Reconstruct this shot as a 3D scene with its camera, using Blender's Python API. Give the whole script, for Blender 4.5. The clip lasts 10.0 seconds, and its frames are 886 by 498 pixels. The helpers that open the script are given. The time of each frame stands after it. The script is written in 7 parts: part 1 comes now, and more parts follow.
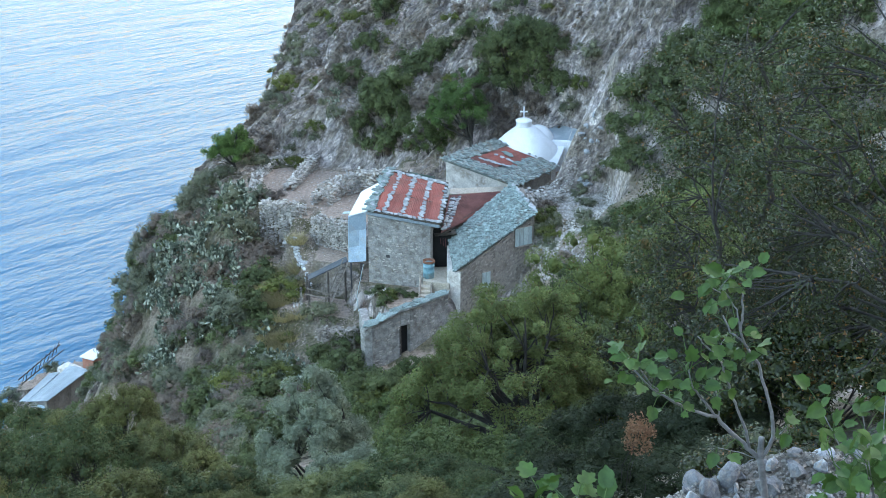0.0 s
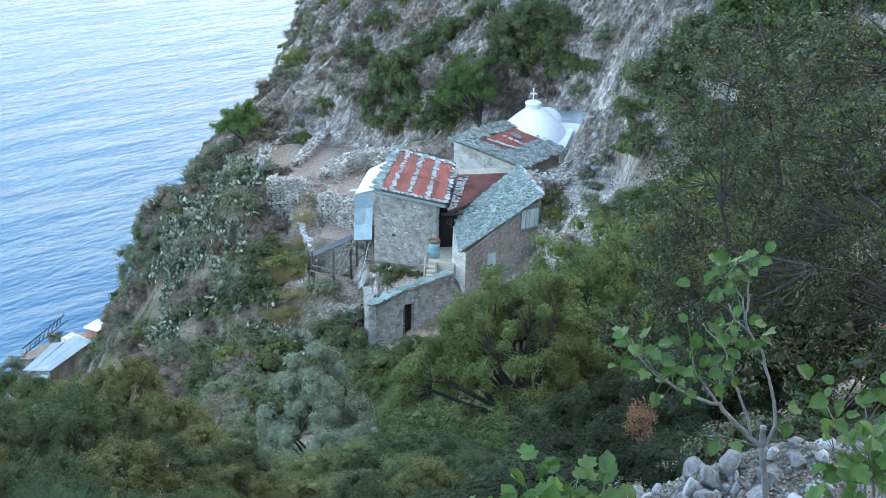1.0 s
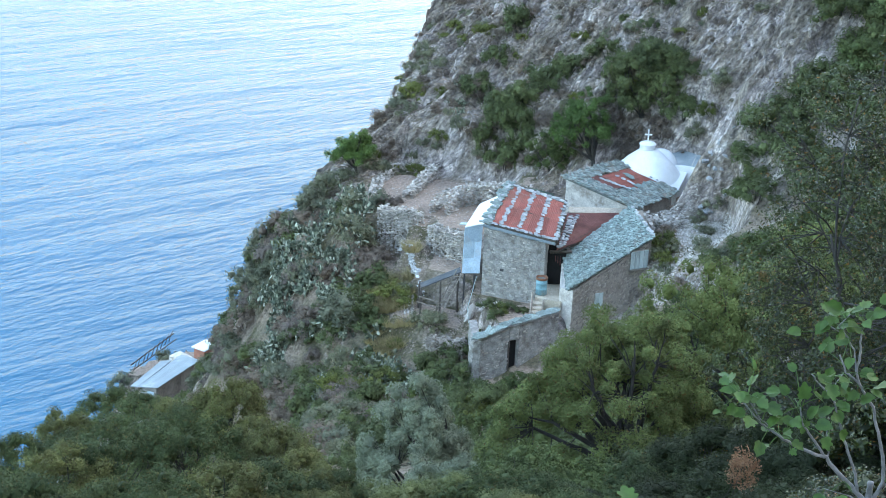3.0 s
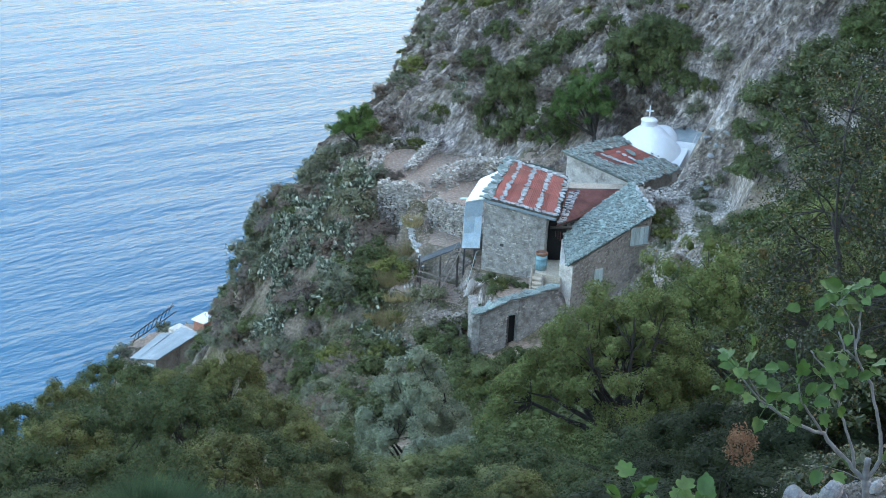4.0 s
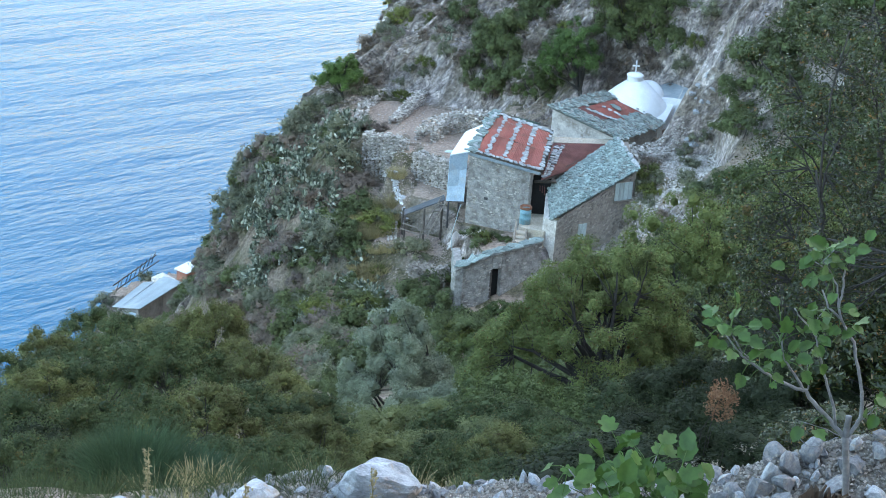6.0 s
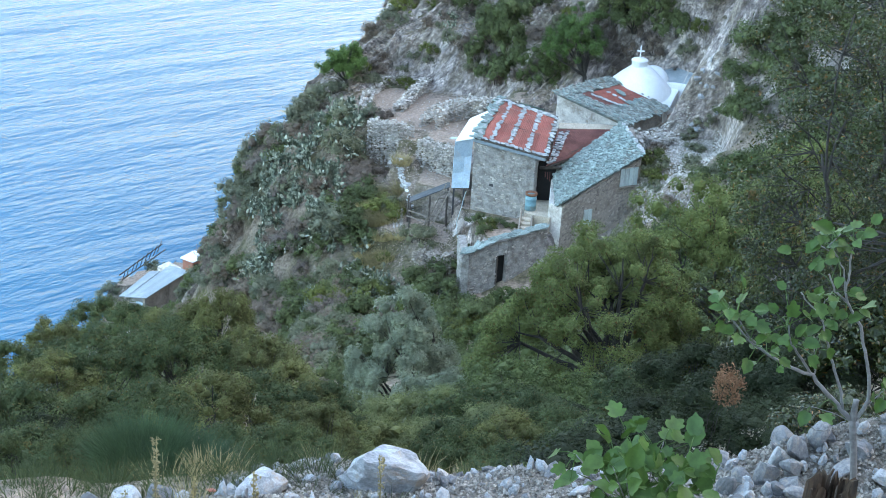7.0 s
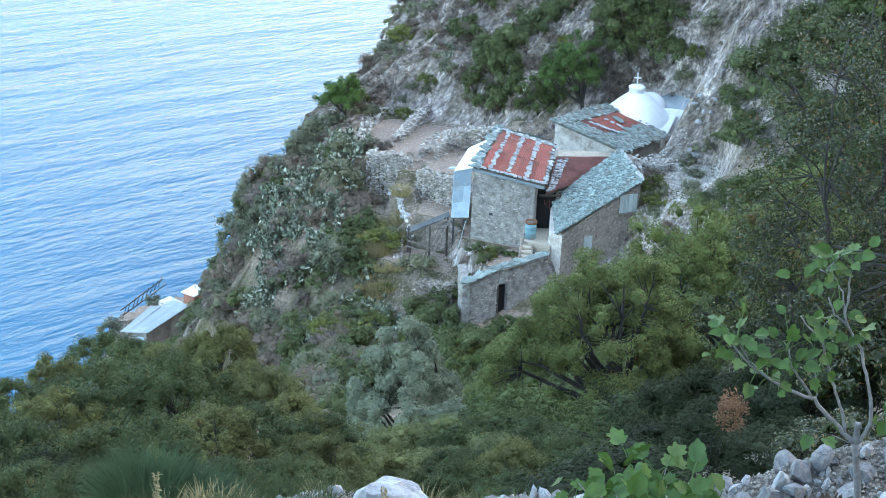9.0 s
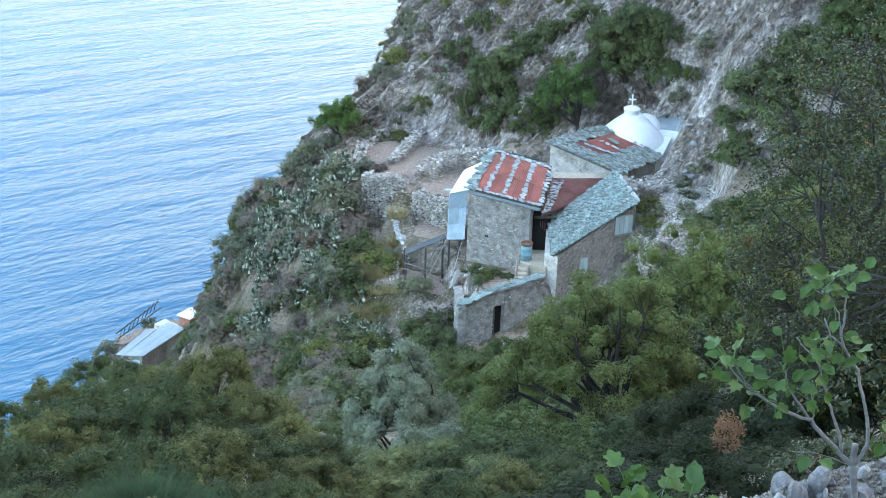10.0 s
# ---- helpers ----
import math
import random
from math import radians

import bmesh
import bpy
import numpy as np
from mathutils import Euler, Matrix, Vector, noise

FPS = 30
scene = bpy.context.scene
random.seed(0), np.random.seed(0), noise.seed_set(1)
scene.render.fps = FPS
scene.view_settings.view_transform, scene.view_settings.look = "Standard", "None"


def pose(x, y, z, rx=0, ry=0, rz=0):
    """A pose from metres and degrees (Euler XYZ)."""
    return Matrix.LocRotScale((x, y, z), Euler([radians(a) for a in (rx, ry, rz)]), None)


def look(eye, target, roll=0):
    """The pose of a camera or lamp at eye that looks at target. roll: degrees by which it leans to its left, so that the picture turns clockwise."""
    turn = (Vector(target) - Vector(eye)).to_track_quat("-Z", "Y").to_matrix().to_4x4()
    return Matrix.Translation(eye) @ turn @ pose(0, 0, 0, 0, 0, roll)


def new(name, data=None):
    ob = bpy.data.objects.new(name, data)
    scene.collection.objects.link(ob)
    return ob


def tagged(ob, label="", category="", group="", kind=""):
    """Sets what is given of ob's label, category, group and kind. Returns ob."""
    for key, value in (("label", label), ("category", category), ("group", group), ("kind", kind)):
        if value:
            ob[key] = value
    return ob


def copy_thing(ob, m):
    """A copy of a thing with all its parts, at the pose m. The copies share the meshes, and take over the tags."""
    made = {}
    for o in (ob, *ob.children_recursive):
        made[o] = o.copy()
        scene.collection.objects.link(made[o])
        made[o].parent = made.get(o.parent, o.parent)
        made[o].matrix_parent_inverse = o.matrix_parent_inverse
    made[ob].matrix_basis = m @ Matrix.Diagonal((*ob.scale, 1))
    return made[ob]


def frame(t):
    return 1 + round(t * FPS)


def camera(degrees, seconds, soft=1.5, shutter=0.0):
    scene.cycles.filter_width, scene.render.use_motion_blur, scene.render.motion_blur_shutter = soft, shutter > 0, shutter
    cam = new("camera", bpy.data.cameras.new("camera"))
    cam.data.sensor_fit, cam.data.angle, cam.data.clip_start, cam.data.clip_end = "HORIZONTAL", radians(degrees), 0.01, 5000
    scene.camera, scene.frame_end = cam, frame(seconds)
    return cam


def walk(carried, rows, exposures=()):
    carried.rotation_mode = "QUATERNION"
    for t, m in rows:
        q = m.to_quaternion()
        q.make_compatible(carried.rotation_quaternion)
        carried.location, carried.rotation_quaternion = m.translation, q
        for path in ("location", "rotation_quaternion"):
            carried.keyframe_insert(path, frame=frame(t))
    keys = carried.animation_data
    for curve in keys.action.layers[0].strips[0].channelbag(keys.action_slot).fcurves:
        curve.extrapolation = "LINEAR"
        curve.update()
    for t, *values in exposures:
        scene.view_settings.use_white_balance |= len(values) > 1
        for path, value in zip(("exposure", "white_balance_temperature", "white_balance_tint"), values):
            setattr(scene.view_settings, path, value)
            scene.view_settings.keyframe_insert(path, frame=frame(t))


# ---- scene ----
cam = camera(33.0, 10.0, soft=0.9)
EYE = (0.0, 0.0, 52.0)
# seconds, sideways and upward sway in metres, yaw, pitch, roll in degrees
ROWS = [
    (0.0, 0.024, 0.002, 0.0, -20.0, -0.0),
    (0.5, 0.019, 0.005, -0.077, -20.525, 1.363),
    (1.0, 0.019, 0.006, 0.221, -20.769, 1.376),
    (1.5, 0.012, 0.008, 0.493, -20.849, 3.099),
    (2.0, 0.016, 0.005, 2.285, -19.745, 2.922),
    (2.5, 0.015, 0.004, 4.292, -19.425, 2.105),
    (4.0, 0.015, -0.003, 4.623, -20.543, 2.997),
    (4.5, 0.011, -0.003, 4.025, -21.202, 3.08),
    (5.0, 0.006, -0.001, 3.847, -21.63, 3.466),
    (5.5, 0.004, -0.001, 3.785, -21.998, 4.194),
    (7.0, 0.002, -0.001, 4.03, -22.825, 3.506),
    (7.5, 0.0, 0.0, 4.212, -23.095, 3.599),
    (8.0, 0.005, 0.0, 4.3, -23.37, 3.134),
    (8.5, 0.009, 0.006, 4.214, -22.386, 3.003),
    (9.0, 0.012, 0.0, 4.125, -21.687, 2.483),
    (9.5, 0.012, 0.0, 4.046, -21.122, 2.132),
    (10.0, 0.011, 0.002, 3.989, -20.841, 2.354),
]
walk(cam, [(t, pose(EYE[0] + dx, EYE[1], EYE[2] + dz, 0, 0, yaw) @ pose(0, 0, 0, 90 + pitch) @ pose(0, 0, 0, 0, 0, roll))
           for t, dx, dz, yaw, pitch, roll in ROWS],
     [(0.0, 3.08, 7100, 4), (0.5, 3.18, 7100, 4), (1.0, 3.26, 7100, 4), (2.0, 3.40, 7100, 4), (2.5, 3.30, 7100, 4), (3.0, 3.22, 7100, 4), (4.0, 2.98, 7100, 4), (4.5, 3.03, 7100, 4), (5.5, 3.12, 7100, 4), (7.0, 3.3, 7100, 4), (8.0, 3.42, 7100, 4), (10.0, 3.3, 7100, 4)])

# ---- sky and light: open shade late in the day, the sun behind the mountain ----
world = bpy.data.worlds.new("sky")
scene.world = world
world.use_nodes = True
wn, wl = world.node_tree.nodes, world.node_tree.links
wn.clear()
sky = wn.new("ShaderNodeTexSky")
sky.sky_type, sky.sun_disc = "NISHITA", False
sky.sun_elevation, sky.sun_rotation = radians(21), radians(65)
sky.air_density, sky.dust_density, sky.ozone_density = 1.0, 2.6, 1.5
bg = wn.new("ShaderNodeBackground")
bg.inputs["Strength"].default_value = 0.15
wl.new(sky.outputs[0], bg.inputs["Color"])
wl.new(bg.outputs[0], wn.new("ShaderNodeOutputWorld").inputs["Surface"])

sun_data = bpy.data.lights.new("sun", "SUN")
sun_data.energy, sun_data.angle, sun_data.color = 0.6, radians(20), (1.0, 0.93, 0.85)
sun = new("sun", sun_data)
sun.matrix_basis = look((91, 42, 190), (0, 0, 150))


# ---- noise and mesh helpers ----
def hash01(ix, iy, iz, seed):
    h = (ix * 374761393 + iy * 668265263 + iz * 2147483647 + seed * 974634721) & 0xFFFFFFFF
    h = ((h ^ (h >> 13)) * 1274126177) & 0xFFFFFFFF
    return ((h ^ (h >> 16)) & 0xFFFF) / 65535.0


def vnoise(p, seed=0):
    """Smooth noise from -1 to 1 for an array of points (n, 3)."""
    p = np.asarray(p, float)
    i = np.floor(p).astype(np.int64)
    f = p - i
    f = f * f * (3 - 2 * f)
    out = 0
    for dx in (0, 1):
        for dy in (0, 1):
            for dz in (0, 1):
                w = (f[:, 0] if dx else 1 - f[:, 0]) * (f[:, 1] if dy else 1 - f[:, 1]) * (f[:, 2] if dz else 1 - f[:, 2])
                out = out + w * hash01(i[:, 0] + dx, i[:, 1] + dy, i[:, 2] + dz, seed)
    return out * 2 - 1


def fbm(p, octaves=4, seed=0, ridged=False):
    p = np.asarray(p, float)
    out, amp = np.zeros(len(p)), 1.0
    for k in range(octaves):
        n = vnoise(p * 2.03 ** k + 17.3 * k, seed + k)
        out += amp * ((1 - 2 * np.abs(n)) if ridged else n)
        amp *= 0.5
    return out


def link_mesh(name, verts, faces, material, parent=None, smooth=False):
    me = bpy.data.meshes.new(name)
    me.from_pydata([tuple(v) for v in verts], [], [tuple(f) for f in faces])
    me.update()
    for m in material if isinstance(material, (list, tuple)) else [material]:
        me.materials.append(m)
    if smooth:
        me.shade_smooth()
    ob = new(name, me)
    ob.parent = parent
    return ob


def part(name, bm, material, parent=None, label="", smooth=False):
    me = bpy.data.meshes.new(name)
    bm.normal_update()
    bm.to_mesh(me)
    bm.free()
    me.materials.append(material)
    if smooth:
        me.shade_smooth()
    ob = new(name, me)
    ob.parent = parent
    if label:
        tagged(ob, label)
    return ob


def thing(name, m=None, label="", category="", group="", kind=""):
    ob = new(name)
    ob.empty_display_size = 0.2
    if m is not None:
        ob.matrix_basis = m
    return tagged(ob, label, category, group, kind)


# ---- materials ----
def material(name):
    m = bpy.data.materials.new(name)
    m.use_nodes = True
    n, l = m.node_tree.nodes, m.node_tree.links
    return m, n, l, n["Principled BSDF"]


def noise_node(n, l, scale, detail=4, rough=0.55, stretch=(1, 1, 1), turn=(0, 0, 0), space="Object"):
    tc = n.new("ShaderNodeTexCoord")
    mp = n.new("ShaderNodeMapping")
    mp.vector_type = "TEXTURE"
    mp.inputs["Scale"].default_value = [1 / v for v in stretch]
    mp.inputs["Rotation"].default_value = [radians(a) for a in turn]
    l.new(tc.outputs[space], mp.inputs[0])
    t = n.new("ShaderNodeTexNoise")
    t.inputs["Scale"].default_value, t.inputs["Detail"].default_value, t.inputs["Roughness"].default_value = scale, detail, rough
    l.new(mp.outputs[0], t.inputs["Vector"])
    return t.outputs["Fac"]


def ramp(n, l, fac, *stops):
    r = n.new("ShaderNodeValToRGB")
    while len(r.color_ramp.elements) < len(stops):
        r.color_ramp.elements.new(0.5)
    for e, (at, c) in zip(r.color_ramp.elements, stops):
        e.position, e.color = at, (*c, 1) if not isinstance(c, float) else (c, c, c, 1)
    l.new(fac, r.inputs[0])
    return r.outputs["Color"]


def mix(n, l, fac, a, b, mode="MIX"):
    x = n.new("ShaderNodeMix")
    x.data_type, x.blend_type = "RGBA", mode
    for sock, v in ((x.inputs["Factor"], fac), (x.inputs["A"], a), (x.inputs["B"], b)):
        if isinstance(v, bpy.types.NodeSocket):
            l.new(v, sock)
        elif isinstance(v, (int, float)):
            sock.default_value = v
        else:
            sock.default_value = (*v, 1)
    return x.outputs["Result"]


def maths(n, l, op, a, b=0.5):
    x = n.new("ShaderNodeMath")
    x.operation = op
    for sock, v in zip(x.inputs, (a, b)):
        if isinstance(v, bpy.types.NodeSocket):
            l.new(v, sock)
        else:
            sock.default_value = v
    return x.outputs[0]


def bump(n, l, height, bsdf, strength=0.5, dist=0.05):
    b = n.new("ShaderNodeBump")
    b.inputs["Strength"].default_value, b.inputs["Distance"].default_value = strength, dist
    l.new(height, b.inputs["Height"])
    l.new(b.outputs[0], bsdf.inputs["Normal"])


def surface(name, c1, c2, scale=3.0, rough=0.85, grain=18.0, depth=0.03, vary=0.25, stain=None, island=False, metallic=0.0, stretch=(1, 1, 1)):
    """A weathered surface: two tones by broad noise, a fine grain, a spread of tone from piece to piece, and stains."""
    m, n, l, b = material(name)
    broad = noise_node(n, l, scale, 5, 0.6, stretch)
    fine = noise_node(n, l, grain, 4, 0.65, stretch)
    col = ramp(n, l, broad, (0.3, c1), (0.7, c2))
    g = ramp(n, l, fine, (0.25, 0.6), (0.75, 1.35))
    col = mix(n, l, 0.8, col, g, "MULTIPLY")
    if stain:
        s = noise_node(n, l, scale * 0.6, 6, 0.7, stretch)
        col = mix(n, l, ramp(n, l, s, (0.52, 0.0), (0.66, 0.85)), col, stain)
    if island:
        src = n.new("ShaderNodeNewGeometry").outputs["Random Per Island"]
    else:
        src = n.new("ShaderNodeObjectInfo").outputs["Random"]
    if island == "both":
        src = maths(n, l, "FRACT", maths(n, l, "ADD", src, n.new("ShaderNodeObjectInfo").outputs["Random"]))
    col = mix(n, l, 1.0, col, ramp(n, l, src, (0.0, 1 - vary), (1.0, 1 + vary)), "MULTIPLY")
    l.new(col, b.inputs["Base Color"])
    b.inputs["Roughness"].default_value, b.inputs["Metallic"].default_value = rough, metallic
    bump(n, l, mix(n, l, 0.5, broad, fine), b, 0.6, depth)
    return m


def leaf_material(name, dark, light, rough=0.7, tint=None, gloss=0.25):
    m, n, l, b = material(name)
    geo = n.new("ShaderNodeNewGeometry")
    dark = tuple(a * 0.6 + c * 0.4 for a, c in zip(dark, light))
    light = tuple(a * 0.12 + c * 0.88 for a, c in zip(dark, light))
    col = ramp(n, l, geo.outputs["Random Per Island"], (0.0, dark), (0.55, tuple((a + c) / 2 for a, c in zip(dark, light))), (1.0, light))
    if tint:
        pick = n.new("ShaderNodeMath")
        pick.operation = "FRACT"
        mul = maths(n, l, "MULTIPLY", geo.outputs["Random Per Island"], 37.7)
        l.new(mul, pick.inputs[0])
        col = mix(n, l, ramp(n, l, pick.outputs[0], (0.93, 0.0), (0.97, 1.0)), col, tint)
    clump = noise_node(n, l, 1.3, 3)
    col = mix(n, l, 1.0, col, ramp(n, l, clump, (0.3, 0.62), (0.7, 1.35)), "MULTIPLY")
    oi = n.new("ShaderNodeObjectInfo")
    col = mix(n, l, 1.0, col, ramp(n, l, oi.outputs["Random"], (0.0, (0.87, 0.89, 0.92)), (1.0, (1.12, 1.09, 1.0))), "MULTIPLY")
    l.new(col, b.inputs["Base Color"])
    b.inputs["Roughness"].default_value = rough
    b.inputs["Specular IOR Level"].default_value = gloss
    tr = n.new("ShaderNodeBsdfTranslucent")
    l.new(col, tr.inputs["Color"])
    mx = n.new("ShaderNodeMixShader")
    mx.inputs[0].default_value = 0.25
    out = n["Material Output"]
    l.new(b.outputs[0], mx.inputs[1])
    l.new(tr.outputs[0], mx.inputs[2])
    l.new(mx.outputs[0], out.inputs["Surface"])
    return m


# ground: grey limestone where steep, dry soil and grass where it lies flatter
def slabs_node(n, l, scale, stretch, turn, warp):
    """Split beds of rock: distance to the nearest crack, and a tone for each slab."""
    tc = n.new("ShaderNodeTexCoord")
    mp = n.new("ShaderNodeMapping")
    mp.vector_type = "TEXTURE"
    mp.inputs["Scale"].default_value = [v for v in stretch]
    mp.inputs["Rotation"].default_value = [radians(a) for a in turn]
    l.new(tc.outputs["Object"], mp.inputs[0])
    off = n.new("ShaderNodeVectorMath")
    off.operation = "MULTIPLY_ADD"
    off.inputs[1].default_value = (2.4, 2.0, 2.0)
    l.new(warp, off.inputs[0])
    l.new(mp.outputs[0], off.inputs[2])
    out = []
    for feature, socket in (("DISTANCE_TO_EDGE", "Distance"), ("F1", "Color")):
        v = n.new("ShaderNodeTexVoronoi")
        v.feature = feature
        v.inputs["Scale"].default_value = scale
        l.new(off.outputs[0], v.inputs["Vector"])
        out.append(v.outputs[socket])
    return out


def ground_material():
    m, n, l, b = material("hillside rock and soil")
    broad = noise_node(n, l, 0.35, 6, 0.6)
    bands = noise_node(n, l, 0.5, 7, 0.62, (1.6, 1.4, 0.45), (-29, 44, 0))
    seams = noise_node(n, l, 1.8, 6, 0.7, (1.5, 1.3, 0.55), (-29, 44, 0))
    bend = noise_node(n, l, 0.45, 2, 0.5)
    curl = noise_node(n, l, 1.3, 2, 0.5)
    slab = slabs_node(n, l, 0.7, (0.6, 0.8, 2.4), (-29, 44, 0), bend)
    shard = slabs_node(n, l, 2.3, (0.6, 0.8, 1.9), (-29, 44, 0), curl)
    strata = mix(n, l, 0.42, bands, seams)
    fine = noise_node(n, l, 7.0, 5, 0.7)
    rock = ramp(n, l, strata, (0.36, (0.135, 0.112, 0.103)), (0.44, (0.325, 0.280, 0.262)), (0.54, (0.48, 0.424, 0.400)), (0.64, (0.68, 0.625, 0.59)))
    rock = mix(n, l, 0.75, rock, ramp(n, l, slab[1], (0.0, (0.66, 0.64, 0.64)), (1.0, (1.35, 1.32, 1.28))), "MULTIPLY")
    rock = mix(n, l, 0.8, rock, ramp(n, l, shard[1], (0.1, (0.62, 0.61, 0.61)), (0.9, (1.42, 1.40, 1.37))), "MULTIPLY")
    rock = mix(n, l, 0.5, rock, ramp(n, l, shard[0], (0.0, 0.4), (0.07, 1.0)), "MULTIPLY")
    rock = mix(n, l, 0.6, rock, ramp(n, l, slab[0], (0.0, 0.3), (0.05, 1.0)), "MULTIPLY")
    rock = mix(n, l, ramp(n, l, noise_node(n, l, 0.6, 6, 0.65, (1.6, 1.4, 0.4), (-29, 44, 0)), (0.46, 0.0), (0.54, 0.85)), rock, ramp(n, l, seams, (0.4, (0.14, 0.112, 0.088)), (0.6, (0.31, 0.257, 0.205))))
    crisp = noise_node(n, l, 4.0, 5, 0.65, (1.3, 1.2, 0.8), (-29, 44, 0))
    rock = mix(n, l, 0.75, rock, ramp(n, l, crisp, (0.36, 0.5), (0.5, 1.02), (0.62, 1.55)), "MULTIPLY")
    soil = ramp(n, l, fine, (0.3, (0.17, 0.128, 0.095)), (0.7, (0.37, 0.29, 0.22)))
    grass = ramp(n, l, fine, (0.3, (0.06, 0.06, 0.03)), (0.7, (0.16, 0.135, 0.07)))
    soil = mix(n, l, ramp(n, l, broad, (0.42, 0.0), (0.58, 1.0)), soil, grass)
    geo = n.new("ShaderNodeNewGeometry")
    sep = n.new("ShaderNodeSeparateXYZ")
    l.new(geo.outputs["Normal"], sep.inputs[0])
    slope = maths(n, l, "ADD", sep.outputs["Z"], maths(n, l, "MULTIPLY", maths(n, l, "SUBTRACT", strata, 0.5), 0.8))
    flat = ramp(n, l, slope, (0.74, 0.0), (0.88, 1.0))
    dirt = ramp(n, l, fine, (0.3, (0.31, 0.222, 0.172)), (0.7, (0.54, 0.405, 0.325)))
    soil = mix(n, l, ramp(n, l, sep.outputs["Z"], (0.955, 0.0), (0.985, 0.85)), soil, dirt)
    col = mix(n, l, flat, rock, soil)
    tc = n.new("ShaderNodeTexCoord")
    sp = n.new("ShaderNodeSeparateXYZ")
    l.new(tc.outputs["Object"], sp.inputs[0])
    # litter and dry grass under the scrub of the sea slope
    scrub = maths(n, l, "MULTIPLY", ramp(n, l, maths(n, l, "MULTIPLY", sp.outputs["Y"], 0.01), (0.83, 1.0), (0.86, 0.0)), ramp(n, l, maths(n, l, "MULTIPLY", sp.outputs["X"], -0.1), (0.45, 0.0), (0.75, 1.0)))
    col = mix(n, l, maths(n, l, "MULTIPLY", scrub, maths(n, l, "SUBTRACT", 1.0, flat)), col, soil)
    # the stony path that crosses the slope
    gravel = ramp(n, l, noise_node(n, l, 45.0, 3, 0.7), (0.3, (0.10, 0.085, 0.070)), (0.55, (0.22, 0.19, 0.16)), (0.75, (0.42, 0.39, 0.36)))
    band = ramp(n, l, maths(n, l, "MULTIPLY", sp.outputs["Y"], 0.1), (0.25, 0.0), (0.38, 1.0), (0.70, 1.0), (0.78, 0.0))
    band = maths(n, l, "MULTIPLY", band, ramp(n, l, maths(n, l, "ADD", maths(n, l, "MULTIPLY", sp.outputs["X"], 0.1), 0.5), (0.33, 0.0), (0.37, 1.0)))
    col = mix(n, l, band, col, gravel)
    col = mix(n, l, 0.7, col, ramp(n, l, fine, (0.25, 0.65), (0.75, 1.3)), "MULTIPLY")
    l.new(col, b.inputs["Base Color"])
    b.inputs["Roughness"].default_value = 0.92
    relief = maths(n, l, "ADD", mix(n, l, 0.3, strata, fine), maths(n, l, "MULTIPLY", maths(n, l, "MINIMUM", slab[0], 0.22), 0.35))
    relief = maths(n, l, "ADD", relief, maths(n, l, "MULTIPLY", maths(n, l, "MINIMUM", shard[0], 0.2), 0.6))
    relief = maths(n, l, "ADD", relief, maths(n, l, "MULTIPLY", crisp, 0.35))
    bump(n, l, relief, b, 1.0, 0.38)
    return m


def water_material():
    m, n, l, b = material("sea water")
    swell = noise_node(n, l, 0.075, 3, 0.5, (0.5, 1.6, 1), (0, 0, 42))
    chop = noise_node(n, l, 0.32, 4, 0.6, (0.5, 1.6, 1), (0, 0, 48))
    ripple = noise_node(n, l, 1.0, 4, 0.6, (0.6, 1.4, 1), (0, 0, 55))
    patch = noise_node(n, l, 0.012, 3, 0.5, (0.4, 1.8, 1), (0, 0, 25))
    deep = ramp(n, l, patch, (0.35, (0.014, 0.112, 0.215)), (0.65, (0.022, 0.136, 0.245)))
    l.new(deep, b.inputs["Base Color"])
    b.inputs["Roughness"].default_value = 0.10
    b.inputs["IOR"].default_value = 1.33
    b.inputs["Specular IOR Level"].default_value = 0.24
    b.inputs["Specular Tint"].default_value = (0.63, 0.97, 1.0, 1)
    h = maths(n, l, "ADD", maths(n, l, "MULTIPLY", chop, 0.62), maths(n, l, "MULTIPLY", ripple, 0.45))
    h = maths(n, l, "ADD", h, maths(n, l, "MULTIPLY", swell, 2.2))
    bump(n, l, h, b, 1.0, 0.40)
    return m


M_GROUND = ground_material()
M_WATER = water_material()
M_WALL = surface("grey lime mortar and rubble", (0.165, 0.15, 0.138), (0.42, 0.395, 0.365), 3.2, 0.92, 13.0, 0.05, 0.05, (0.15, 0.125, 0.105))
M_STONE = surface("grey rubble stone", (0.275, 0.244, 0.216), (0.491, 0.445, 0.398), 2.0, 0.9, 14.0, 0.03, 0.28, (0.27, 0.22, 0.17), island=True)
M_DARKSTONE = surface("dark weathered rubble stone", (0.207, 0.176, 0.147), (0.386, 0.332, 0.287), 2.0, 0.92, 14.0, 0.03, 0.3, (0.12, 0.10, 0.085), island=True)
M_DARKWALL = surface("dark weathered mortar", (0.215, 0.176, 0.146), (0.372, 0.317, 0.266), 1.2, 0.95, 11.0, 0.04, 0.05, (0.12, 0.10, 0.08))
M_DRY = surface("pale dry limestone", (0.335, 0.300, 0.268), (0.61, 0.56, 0.50), 2.4, 0.9, 12.0, 0.03, 0.35, (0.26, 0.22, 0.18), island=True)
M_PALESTONE = surface("pale lichened limestone", (0.238, 0.246, 0.246), (0.459, 0.468, 0.468), 3.5, 0.88, 16.0, 0.02, 0.28)
M_WHITE = surface("weathered whitewash", (0.76, 0.77, 0.78), (0.86, 0.86, 0.86), 0.8, 0.8, 22, 0.008, 0.03, (0.66, 0.66, 0.65))
